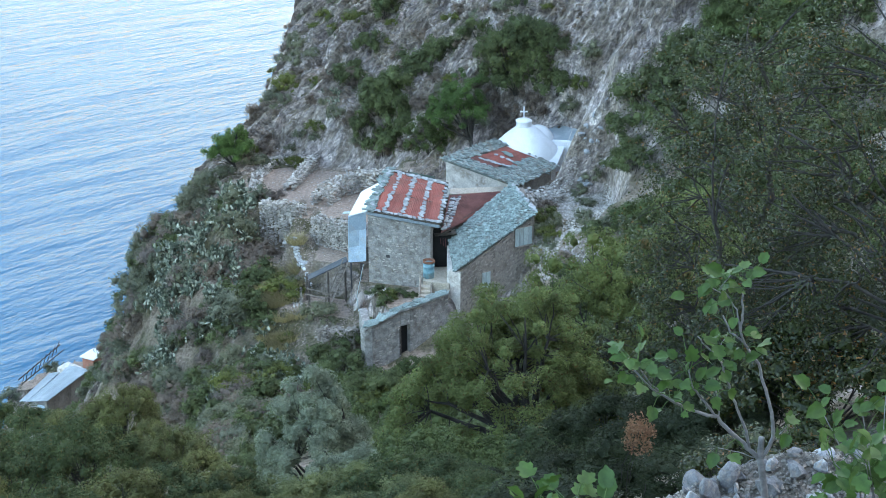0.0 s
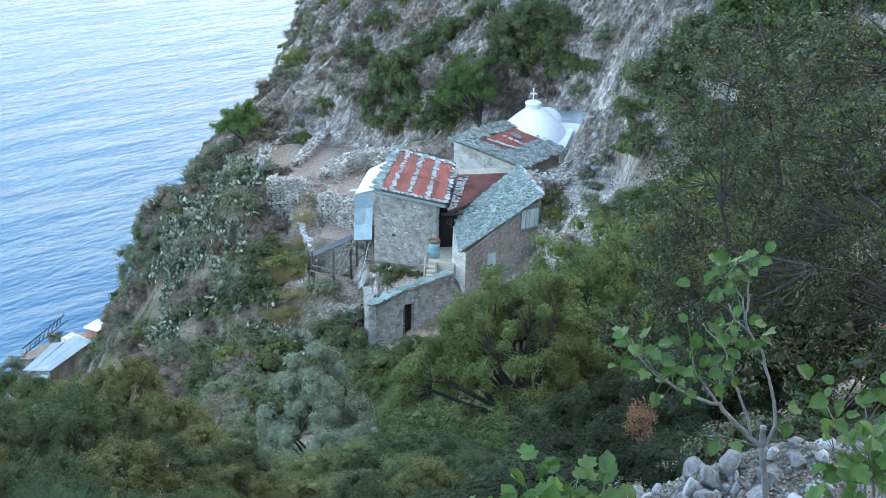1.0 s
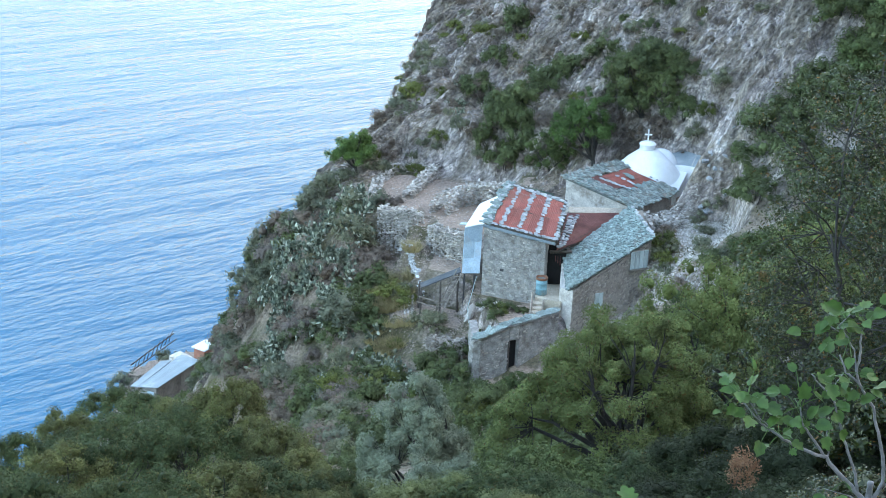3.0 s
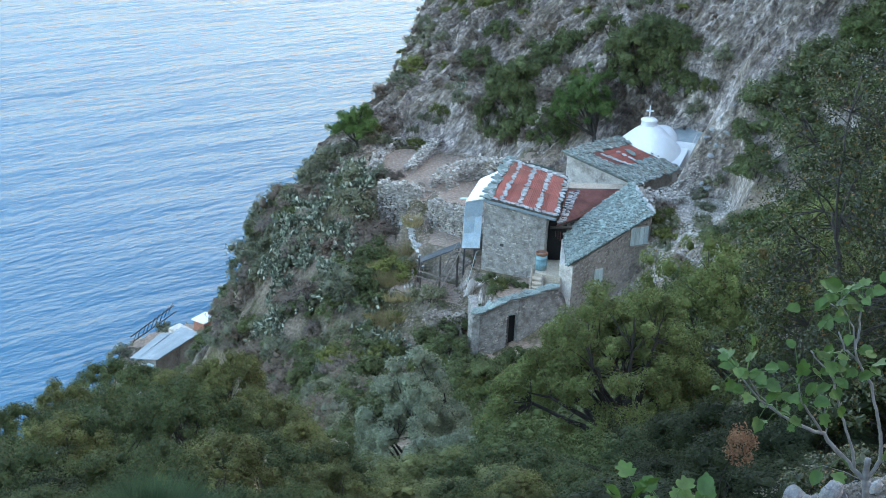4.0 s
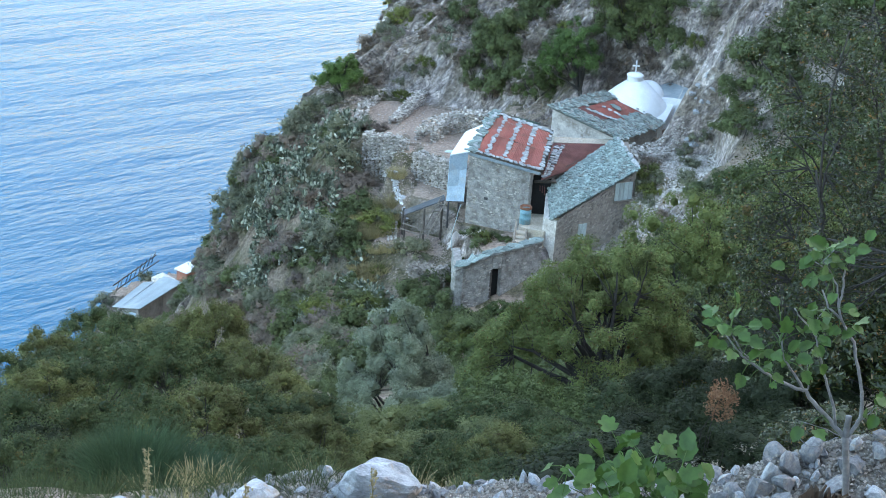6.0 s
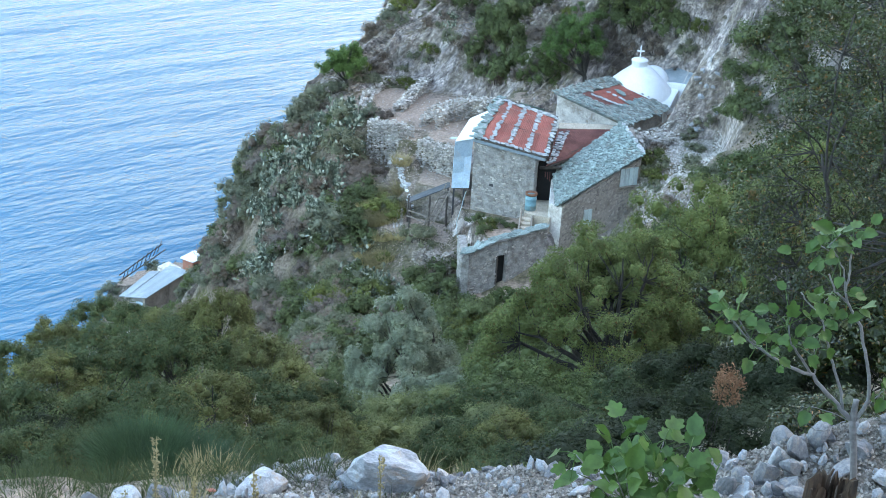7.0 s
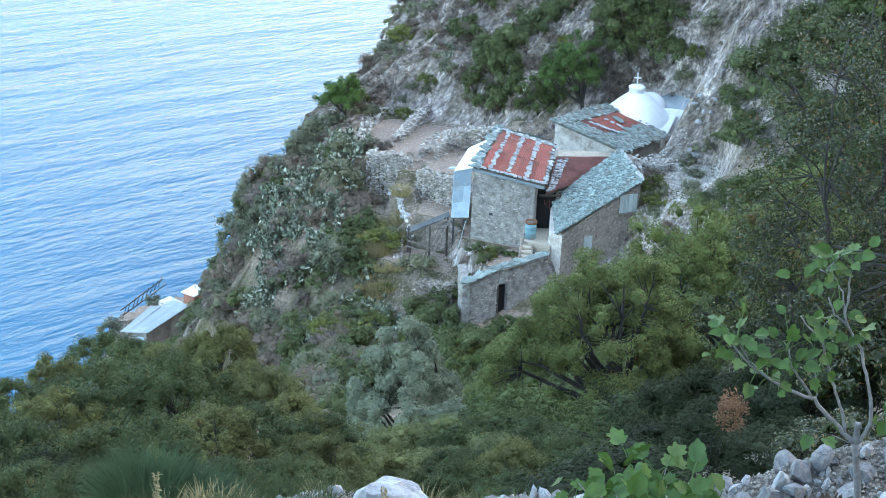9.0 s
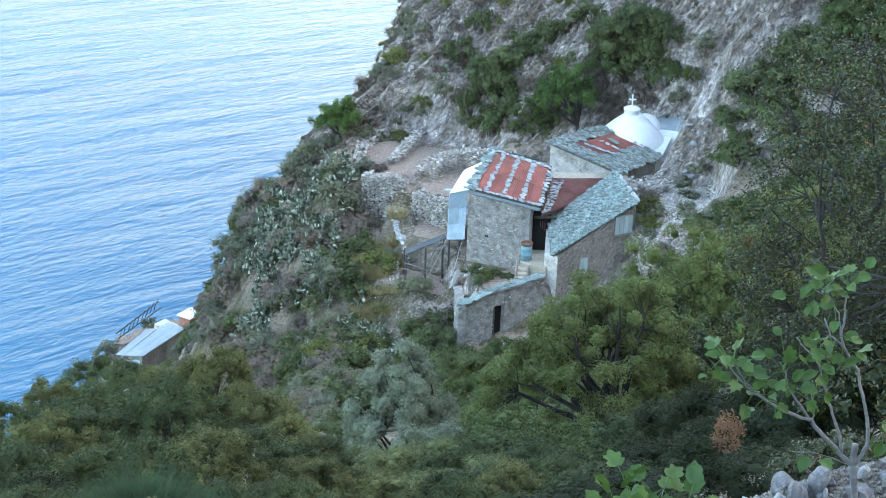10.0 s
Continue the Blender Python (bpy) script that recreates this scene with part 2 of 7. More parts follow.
M_OLDWHITE = surface("stained limewash", (0.48, 0.435, 0.39), (0.74, 0.69, 0.63), 2.2, 0.9, 16, 0.03, 0.05, (0.27, 0.215, 0.175))
M_SLATE = surface("grey green slate", (0.122, 0.165, 0.153), (0.285, 0.35, 0.328), 3.5, 0.85, 16, 0.03, 0.34, (0.17, 0.17, 0.15), island="both")
M_BROWNSLATE = surface("brown grey slate", (0.125, 0.14, 0.126), (0.30, 0.335, 0.31), 3.5, 0.8, 16, 0.03, 0.36, (0.2, 0.15, 0.11), island="both")
M_RED = surface("faded red painted sheet metal", (0.24, 0.062, 0.045), (0.36, 0.115, 0.085), 1.1, 0.75, 22, 0.006, 0.22, (0.20, 0.085, 0.06))
M_RUST = surface("dark rusted sheet metal", (0.115, 0.044, 0.038), (0.205, 0.086, 0.072), 1.3, 0.92, 22, 0.006, 0.12, (0.22, 0.10, 0.07))
M_BLUE = surface("pale blue painted sheet metal", (0.30, 0.40, 0.49), (0.46, 0.56, 0.63), 2.2, 0.55, 18, 0.008, 0.3, (0.42, 0.44, 0.44))
M_BEAM = surface("grey blue painted timber", (0.20, 0.25, 0.28), (0.33, 0.38, 0.41), 2.5, 0.8, 20, 0.01, 0.15, stretch=(0.3, 3, 3))
M_WOOD = surface("grey weathered timber", (0.17, 0.14, 0.11), (0.34, 0.29, 0.24), 3.0, 0.85, 24, 0.012, 0.25, stretch=(0.4, 0.4, 3))
M_DARKWOOD = surface("dark old timber", (0.05, 0.04, 0.033), (0.11, 0.09, 0.075), 3.0, 0.85, 24, 0.012, 0.25)
M_SHUTTER = surface("pale green grey painted shutter", (0.36, 0.43, 0.42), (0.50, 0.56, 0.54), 2.2, 0.75, 20, 0.01, 0.1, (0.32, 0.33, 0.30), stretch=(3, 3, 0.6))
M_PLASTER = surface("sandy concrete", (0.397, 0.336, 0.259), (0.551, 0.473, 0.379), 1.4, 0.92, 14, 0.02, 0.05)
M_ZINC = surface("pale galvanised sheet", (0.30, 0.345, 0.365), (0.34, 0.39, 0.405), 1.0, 0.75, 18, 0.006, 0.08, (0.5, 0.53, 0.54))
M_ANNEX = surface("white painted sheet roof", (0.74, 0.75, 0.76), (0.84, 0.84, 0.84), 0.9, 0.6, 20, 0.005, 0.04)
M_TEAL = surface("faded teal painted steel", (0.13, 0.27, 0.31), (0.22, 0.38, 0.42), 3.0, 0.55, 20, 0.006, 0.1, (0.24, 0.20, 0.17))
M_BRICK = surface("red brick wall", (0.30, 0.12, 0.08), (0.42, 0.19, 0.13), 3, 0.9, 18, 0.02, 0.1)
M_RUSTBRIGHT = surface("rusty steel", (0.16, 0.07, 0.04), (0.26, 0.12, 0.07), 4, 0.85, 24, 0.01, 0.1)
# dark iron, also the painted shade of the putlog hole
M_IRONHOLE = surface("dark iron pipe and hole shade", (0.03, 0.03, 0.035), (0.07, 0.065, 0.065), 4, 0.7, 24, 0.01, 0.1)

# ---- the hillside: height by cross-sections along the coast ----
SPINE = [(-80, 95), (-30, 65), (0, 50.4), (4.4, 48.75), (5.2, 48.45), (6.15, 48.21), (6.4, 48.14), (6.95, 47.56), (8.2, 46.4), (12, 43.3), (20, 39.6), (30, 34.6), (38, 31.2), (46, 26.3), (54, 23.3),
         (62, 21.6), (68, 21.8), (72, 23.4), (78, 25.4), (84, 27.0), (88, 30.4), (92, 33.2), (100, 37.5), (120, 47), (160, 64), (260, 100)]
SHELF = [(-80, 0.5), (8, 0.05), (14, 0.35), (40, 0.25), (55, 0.1), (66, 0.18), (72, 0.25), (80, 0.14), (86, 0.28), (92, 0.5), (100, 0.65), (110, 0.8), (160, 1.0)]
BROW = [(-80, 14), (20, 12), (50, 9), (64, 9.5), (72, 11), (80, 14.0), (86, 15.4), (90, 14.0), (95, 11.1), (105, 9.1), (115, 6), (130, 3), (160, -8)]
STEEP = [(-80, 0.6), (60, 0.8), (72, 1.0), (80, 1.5), (90, 2.2), (100, 2.6), (130, 2.6)]
LOWER = [(-80, 1.1), (60, 0.9), (72, 1.15), (80, 1.4), (90, 1.5), (96, 1.4), (100, 1.6), (104, 2.6), (112, 3.5), (200, 3.5)]
RISE = [(-80, 0.5), (2, 0.06), (7, 0.12), (14, 0.45), (40, 0.35), (60, 0.7), (72, 0.5), (78, 0.65), (90, 0.8), (160, 0.9)]


def profile(table, y):
    a = np.array(table, float)
    return np.interp(y, a[:, 0], a[:, 1])


def smooth(a, lo, hi):
    t = np.clip((a - lo) / (hi - lo), 0, 1)
    return t * t * (3 - 2 * t)


# level ground cut into the slope: x, y, half width, half depth, turn in degrees, height, soft edge
PADS = [(-6.5, 76.6, 1.6, 2.0, -20, 23.9, 1.7), (-7.6, 84.6, 3.2, 2.6, -15, 25.3, 2.4), (-5.6, 80.2, 2.2, 1.6, -20, 25.2, 0.8), (-6.4, 73.0, 1.6, 1.2, -20, 22.3, 0.8),
        (-1.8, 74.2, 2.2, 1.9, -19, 23.6, 0.6), (-1.5, 70.5, 1.75, 1.15, 22, 23.75, 0.45), (3.0, 76.0, 2.4, 2.8, 30, 24.6, 0.8), (2.5, 69.6, 2.4, 0.9, 33, 22.3, 0.9), (4.6, 81.8, 2.6, 2.0, -35, 26.6, 1.8),
        (6.5, 81.5, 1.5, 2.3, -40, 27.2, 0.5), (-9.2, 78.6, 1.0, 0.9, -10, 23.0, 1.2), (-27.3, 98.2, 3.4, 3.8, -15, 3.9, 1.2), (-27.3, 103.2, 2.8, 1.9, -30, 4.3, 1.0), (-31.2, 106.2, 1.0, 2.6, -30, 2.6, 1.5),
        (-7.9, 79.3, 0.4, 0.9, 0, 25.0, 0.6), (-7.9, 77.7, 0.4, 0.7, 0, 24.3, 0.7), (-9.1, 75.0, 0.5, 1.1, -10, 22.5, 1.6),
        (7.2, 75.6, 1.5, 1.9, 0, 26.95, 1.0)]


def ground_z(x, y):
    """Height of the hillside at arrays (or single values) x, y."""
    x, y = np.atleast_1d(np.asarray(x, float)), np.atleast_1d(np.asarray(y, float))
    z0, brow = profile(SPINE, y), profile(BROW, y)
    left = np.minimum(-x, brow)
    z = z0 - profile(SHELF, y) * np.maximum(left, 0)
    over = np.maximum(-x - brow, 0)
    band = np.minimum(over, 4.5)
    z = z - profile(STEEP, y) * band - profile(LOWER, y) * np.maximum(over - 4.5, 0)
    z = z + profile(RISE, y) * np.maximum(x, 0)
    # a bare rock rib that climbs to the right of the chapel, with a gully behind it
    off = (y - 78.6) - 0.30 * (x - 7.0)
    along = smooth(x, 7.9, 9.7) * (1 - smooth(x, 17, 22))
    z = z + along * (2.3 * np.exp(-(off / 1.25) ** 2) - 1.9 * np.exp(-((off - 4.0) / 1.9) ** 2))
    # the sea slope drops away above the shed
    z = z - 1.5 * smooth(-x, 18.6, 21.0) * smooth(y, 74, 78) * (1 - smooth(y, 90, 95))
    # a low stony bank beside the path
    z = z + 0.36 * np.exp(-((x - 2.0) / 0.75) ** 2 - ((y - 6.9) / 0.7) ** 2) + 0.12 * np.exp(-((x - 1.42) / 0.42) ** 2 - ((y - 6.5) / 0.38) ** 2)
    # the path falls away seawards; the bushy shoulder below it
    z = z - 0.17 * smooth(-x, 1.0, 2.4) * smooth(y, 4.5, 6.0) * (1 - smooth(y, 8, 10))
    z = z + 2.3 * smooth(-x, 3.6, 6.5) * (1 - smooth(-x, 13.5, 17)) * smooth(y, 17, 24) * (1 - smooth(y, 31, 36))
    # the mound under the broom
    z = z + 1.4 * np.exp(-((x + 3.0) / 0.8) ** 2 - ((y - 10.6) / 0.7) ** 2)
    rough = smooth(y, 60, 84)
    p = np.stack([x * 0.22, y * 0.22, z * 0.12], 1)
    z = z + (0.35 + 0.6 * rough) * fbm(p, 4, 3) * smooth(y, 8, 16)
    for px, py, hw, hd, a, h, e in PADS:
        c, s = math.cos(radians(a)), math.sin(radians(a))
        u, v = (x - px) * c + (y - py) * s, -(x - px) * s + (y - py) * c
        w = (1 - smooth(np.abs(u), hw, hw + e)) * (1 - smooth(np.abs(v), hd, hd + e))
        z = z * (1 - w) + h * w
    return np.maximum(z, -6.0)


def gz(x, y):
    return float(ground_z(x, y)[0])


def rock_push(x, y, z):
    """How far the ribs and cracks of the bare rock stand out, running up the slope."""
    u = np.stack([(0.66 * x - 0.75 * y - 0.06 * z) * 1.5, (0.61 * x + 0.49 * y + 0.62 * z) * 0.3, (0.79 * z - 0.43 * x - 0.44 * y) * 0.6], 1)
    bare = smooth(y, 82, 88) * (y < 200) + 0.35 * smooth(y, 60, 70) * (1 - smooth(y, 82, 88))
    bare = np.maximum(bare, np.exp(-(((y - 78.6) - 0.30 * (x - 7.0)) / 1.6) ** 2) * smooth(x, 6, 8) * (1 - smooth(x, 17, 22)))
    bare = bare * np.where(np.abs(x + 7.5) + np.abs(y - 84) * 0.8 < 6, 0.2, 1)
    for px, py, hw, hd, a, h, e in PADS:
        bare = bare * (1 - 0.92 * np.exp(-(np.maximum(np.hypot(x - px, y - py) - max(hw, hd), 0)) ** 2 / 2))
    sharp = np.abs(fbm(u * np.array([2.3, 1.6, 2.0]) + 5.0, 3, 29)) - 0.3
    # tilted beds: each stands out to an edge and breaks back
    bed = u[:, 0] * 0.62 + 0.9 * fbm(u * np.array([0.5, 0.9, 0.6]) + 3.0, 3, 37)
    step = bed - np.floor(bed)
    fine = bed * 3.1 + 0.6 * vnoise(u * 1.7, 41)
    chip = fine - np.floor(fine)
    return (0.26 * fbm(u, 4, 11, True) + 0.3 * fbm(u * 0.35, 2, 19, True) - 0.35 * sharp + 0.42 * (step ** 1.5 - 0.4) + 0.26 * (chip - 0.5)) * bare


def root(x, y):
    """The place on the rugged rock that grew out of (x, y)."""
    z = gz(x, y)
    d = float(rock_push(np.array([x]), np.array([y]), np.array([z]))[0])
    return x - 0.45 * d, y - 0.55 * d, z + 0.6 * d


def axis(*runs):
    out = [runs[0][0]]
    for lo, hi, step in runs:
        k = max(1, round((hi - lo) / step))
        out += [lo + (hi - lo) * (i + 1) / k for i in range(k)]
    return np.array(out)


def path_relief(x, y):
    """Small bumps of the trodden ground near the path."""
    near = smooth(y, 2, 4) * (1 - smooth(y, 9, 12)) * (1 - smooth(np.abs(x), 5, 9))
    return near * 0.035 * fbm(np.stack([x * 3, y * 3, x * 0], 1), 4, 5)


def build_ground():
    xs = axis((-420, -80, 34), (-80, -36, 4), (-36, -26, 0.8), (-26, -14, 0.26), (-14, -3, 0.16), (-3, 3, 0.12), (3, 12, 0.16), (12, 16, 0.25), (16, 30, 1.0), (30, 420, 26))
    ys = axis((-420, -40, 38), (-40, 3, 3), (3, 9.5, 0.12), (9.5, 58, 0.7), (58, 84, 0.24), (84, 106, 0.13), (106, 112, 0.3), (112, 150, 1.0), (150, 900, 50))
    gx, gy = np.meshgrid(xs, ys)
    x, y = gx.ravel(), gy.ravel()
    z = ground_z(x, y)
    p = np.stack([x, y, z], 1)
    d = rock_push(x, y, z)
    p[:, 0] -= 0.45 * d
    p[:, 1] -= 0.55 * d
    p[:, 2] += 0.6 * d
    p[:, 2] += path_relief(x, y)
    nx, ny = len(xs), len(ys)
    i = (np.arange(ny - 1)[:, None] * nx + np.arange(nx - 1)[None]).ravel()
    faces = np.stack([i, i + 1, i + nx + 1, i + nx], 1)
    ob = link_mesh("ground", p, faces, M_GROUND, smooth=True)
    cy = (gy[:-1, :-1] + 0 * gx[:-1, :-1]).ravel()
    ob.data.polygons.foreach_set("use_smooth", ~((cy > 76.5) & (cy < 120)))
    return tagged(ob, "steep hillside of grey limestone, dry soil and thin grass", "hillside", kind="structure")


ground = build_ground()
sea = link_mesh("sea_water", [(-4500, -1500, 0), (4500, -1500, 0), (4500, 4800, 0), (-4500, 4800, 0)], [(0, 1, 2, 3)], M_WATER)
tagged(sea, "blue rippled sea water seen from high above", "sea", kind="structure")


# ---- shapes for building ----
def V(*a):
    return Vector(a)


def at(q, s, t):
    """Point of a four-cornered surface (near left, near right, far right, far left): s along, t up."""
    a, b, c, d = (Vector(p) for p in q)
    return (a * (1 - s) + b * s) * (1 - t) + (d * (1 - s) + c * s) * t


def normal_of(q):
    a, b, c, d = (Vector(p) for p in q)
    return ((c - a).cross(d - b)).normalized()


def frame_of(q, s, t):
    """A pose on the surface: x along it, y up it, z out of it."""
    o = at(q, s, t)
    x = (at(q, min(s + 0.05, 1.05), t) - at(q, s - 0.05, t)).normalized()
    z = normal_of(q)
    y = z.cross(x).normalized()
    return Matrix(((x.x, y.x, z.x, o.x), (x.y, y.y, z.y, o.y), (x.z, y.z, z.z, o.z), (0, 0, 0, 1)))


def stone_mesh(name, mtl, seed, flat=0.55, points=11):
    """A worn, faceted stone about 1 m across, to be scaled."""
    rnd = random.Random(seed)
    bm = bmesh.new()
    for _ in range(points):
        v = V(rnd.gauss(0, 1), rnd.gauss(0, 1), rnd.gauss(0, 1)).normalized() * rnd.uniform(0.42, 0.55)
        bm.verts.new((v.x, v.y * rnd.uniform(0.75, 1), v.z * flat))
    geo = bmesh.ops.convex_hull(bm, input=bm.verts)
    loose = {e for e in geo["geom_unused"] + geo["geom_interior"] if isinstance(e, bmesh.types.BMVert)}
    bmesh.ops.delete(bm, geom=list(loose), context="VERTS")
    me = bpy.data.meshes.new(name)
    bm.to_mesh(me)
    bm.free()
    me.materials.append(mtl)
    return me


def plate_mesh(name, mtl, seed):
    """A split slate about 1 m across: an uneven outline, a little thickness."""
    rnd = random.Random(seed)
    k = rnd.choice((5, 6, 6))
    ang = [2 * math.pi * (i + rnd.uniform(-0.3, 0.3)) / k for i in range(k)]
    pts = []
    for a in ang:
        c, s = math.cos(a), math.sin(a)
        r = 0.5 / max(abs(c), abs(s)) ** 0.9 * rnd.uniform(0.68, 1.12)
        pts.append((r * c * 1.25, r * s * 0.9))
    v = [(x, y, 0.045 + rnd.uniform(-0.02, 0.02)) for x, y in pts] + [(x * 1.03, y * 1.03, -0.045) for x, y in pts]
    f = [tuple(range(k))] + [(i, i + k, (i + 1) % k + k, (i + 1) % k) for i in range(k)]
    me = bpy.data.meshes.new(name)
    me.from_pydata(v, [], f)
    me.materials.append(mtl)
    return me


STONES = [stone_mesh("roof_stone", M_PALESTONE, 40 + i, 0.5, 26) for i in range(8)]
SLATES = [plate_mesh("slate", M_SLATE, 60 + i) for i in range(10)]
OLDSLATES = [plate_mesh("slate", M_BROWNSLATE, 80 + i) for i in range(8)]


def piece(name, me, m, parent):
    ob = new(name, me)
    ob.parent = parent
    ob.matrix_basis = m
    return ob


def lay_stones(parent, q, s0, t0, s1, t1, count, size, rnd, name="stone", meshes=None, lift=0.03):
    """Loose stones laid in a row over a surface to weigh its sheets down."""
    for i in range(count):
        k = (i + 0.5 + rnd.uniform(-0.2, 0.2)) / count
        m = frame_of(q, s0 + (s1 - s0) * k, t0 + (t1 - t0) * k)
        sc = size * rnd.uniform(0.75, 1.25)
        m = m @ pose(rnd.uniform(-0.03, 0.03), 0, lift + sc * 0.16, rnd.uniform(-8, 8), rnd.uniform(-8, 8), rnd.uniform(-30, 30))
        piece(name, rnd.choice(meshes or STONES), m @ Matrix.Diagonal((sc * 1.35, sc * 0.85, sc * 0.8, 1)), parent)


def lay_slates(parent, q, step_s, step_t, rnd, meshes, keep=lambda s, t: True, size=0.36, name="slate", single=150):
    """Courses of slates from the eave up, each lapping the one below; past the first ones they are joined."""
    a, b, c, d = (Vector(p) for p in q)
    ns = max(2, round((b - a).length / step_s))
    nt = max(2, round((d - a).length / step_t))
    verts, faces, laid = [], [], 0
    for j in range(nt + 1):
        for i in range(ns + 1):
            s, t = (i + (0.5 if j % 2 else 0) + rnd.uniform(-0.35, 0.35)) / ns, (j + rnd.uniform(-0.35, 0.35)) / nt
            if s > 1.03 or not keep(s, t):
                continue
            sc = size * rnd.uniform(0.65, 1.4)
            m = frame_of(q, s, t) @ pose(0, 0, 0.05 + rnd.uniform(0, 0.05), -8 + rnd.uniform(-9, 9), rnd.uniform(-9, 9), rnd.uniform(-40, 40))
            m = m @ Matrix.Diagonal((sc * rnd.uniform(0.8, 1.3), sc, 0.45, 1))
            me = rnd.choice(meshes)
            laid += 1
            if laid <= single:
                piece(name, me, m, parent)
            else:
                k = len(verts)
                verts += [m @ v.co for v in me.vertices]
                faces += [tuple(k + n for n in p.vertices) for p in me.polygons]
    if verts:
        tagged(link_mesh("slate_cover", verts, faces, meshes[-1].materials[0], parent), "rough lapped slates", kind="stuff")


def solid(name, q, thick, mtl, parent=None, label=""):
    """A four-cornered slab, its outer face at q, thick metres deep behind it."""
    n = normal_of(q) * thick
    v = [Vector(p) for p in q] + [Vector(p) - n for p in q]
    f = [(0, 1, 2, 3), (7, 6, 5, 4), (0, 4, 5, 1), (1, 5, 6, 2), (2, 6, 7, 3), (3, 7, 4, 0)]
    bm = bmesh.new()
    vs = [bm.verts.new(p) for p in v]
    for k in f:
        bm.faces.new([vs[i] for i in k])
    bmesh.ops.recalc_face_normals(bm, faces=bm.faces)
    if thick > 0.05:
        bmesh.ops.bevel(bm, geom=bm.edges, offset=min(0.03, thick * 0.2), segments=1, affect="EDGES")
    return part(name, bm, mtl, parent, label)


def wall(name, p0, p1, b0, b1, h0, h1, thick, mtl, parent, label=""):
    """An upright wall from p0 to p1 in plan, seen from its right-hand side; bottoms b0, b1 and tops h0, h1."""
    return solid(name, [(*p0, b0), (*p1, b1), (*p1, h1), (*p0, h0)], thick, mtl, parent, label)


def stonework(name, q, course, length, mtl, parent, seed=0, depth=0.05, gap=0.012, skip=lambda s, t: False, label="", bare=0.1):
    """Rubble courses standing proud of a wall's mortar, joined in one mesh."""
    rnd = random.Random(seed)
    a, b, c, d = (Vector(p) for p in q)
    n = normal_of(q)
    rows = max(1, round(((d - a).length + (c - b).length) / 2 / course))
    verts, faces = [], []
    for j in range(rows):
        t0, t1 = j / rows, (j + 1) / rows
        s = -rnd.random() * 0.05
        w = (b - a).length
        while s < 1:
            ds = length * rnd.uniform(0.45, 1.6) / w
            s0, s1 = max(s, 0), min(s + ds, 1)
            s += ds
            if s1 - s0 < 0.012 or skip((s0 + s1) / 2, (t0 + t1) / 2) or rnd.random() < bare:
                continue
            gs, gt = gap / w, gap * 1.2 / ((d - a).length + 0.01)
            jt = [rnd.uniform(-0.28, 0.28) / rows for _ in range(4)]
            cs = [(s0 + gs, t0 + gt + jt[0]), (s1 - gs, t0 + gt + jt[1]), (s1 - gs, t1 - gt + jt[2]), (s0 + gs, t1 - gt + jt[3])]
            o = depth * rnd.uniform(0.15, 1.0)
            base = len(verts)
            mid = Vector((0, 0, 0))
            for u, v in cs:
                p = at(q, u, v)
                verts.append(p - n * 0.02)
                mid += p / 4
            for u, v in cs:
                p = at(q, u, v)
                verts.append(p + (mid - p) * rnd.uniform(0.08, 0.3) + n * o * rnd.uniform(0.7, 1.2))
            faces.append((base + 4, base + 5, base + 6, base + 7))
            for i in range(4):
                k = (i + 1) % 4
                faces.append((base + i, base + k, base + k + 4, base + i + 4))
    ob = link_mesh(name, verts, faces, mtl, parent)
    return tagged(ob, label, kind="stuff")


def sheet(name, q, s0, s1, t0, t1, mtl, parent, pitch=0.09, lift=0.02, label=""):
    """A corrugated sheet over part of a surface, its ribs running up the slope."""
    n = normal_of(q)
    w = (at(q, s1, 0.5) - at(q, s0, 0.5)).length
    k = max(4, int(w / pitch * 4))
    verts, faces = [], []
    for i in range(k + 1):
        s = s0 + (s1 - s0) * i / k
        rise = lift + 0.018 * math.cos(math.pi * i / 2)
        for j in range(5):
            p = at(q, s, t0 + (t1 - t0) * j / 4) + n * (rise + 0.008 * math.sin(5 * s + 9 * j))
            verts.append(p)
            verts.append(p - n * 0.006)
    for i in range(k):
        for j in range(4):
            a, b = (i * 5 + j) * 2, ((i + 1) * 5 + j) * 2
            faces.append((a, b, b + 2, a + 2))
            faces.append((a + 1, a + 3, b + 3, b + 1))
    ob = link_mesh(name, verts, faces, mtl, parent, smooth=True)
    return tagged(ob, label)


def pole(name, p0, p1, r0, r1, mtl, parent=None, label="", seed=1, sides=7, bend=0.0, steps=5):
    """A round pole or branch between two points, a little crooked."""
    rnd = random.Random(seed)
    p0, p1 = Vector(p0), Vector(p1)
    d = p1 - p0
    x = d.orthogonal().normalized()
    y = d.cross(x).normalized()
    verts, faces = [], []
    ox, oy = rnd.uniform(-1, 1) * bend, rnd.uniform(-1, 1) * bend
    for i in range(steps + 1):
        k = i / steps
        w = math.sin(math.pi * k)
        o = p0 + d * k + x * ox * w + y * oy * w
        r = r0 + (r1 - r0) * k
        for j in range(sides):
            a = 2 * math.pi * j / sides
            verts.append(o + (x * math.cos(a) + y * math.sin(a)) * r)
    for i in range(steps):
        for j in range(sides):
            k = (j + 1) % sides
            faces.append((i * sides + j, i * sides + k, (i + 1) * sides + k, (i + 1) * sides + j))
    faces += [tuple(range(sides))[::-1], tuple(range(steps * sides, (steps + 1) * sides))]
    ob = link_mesh(name, verts, faces, mtl, parent, smooth=True)
    return tagged(ob, label)


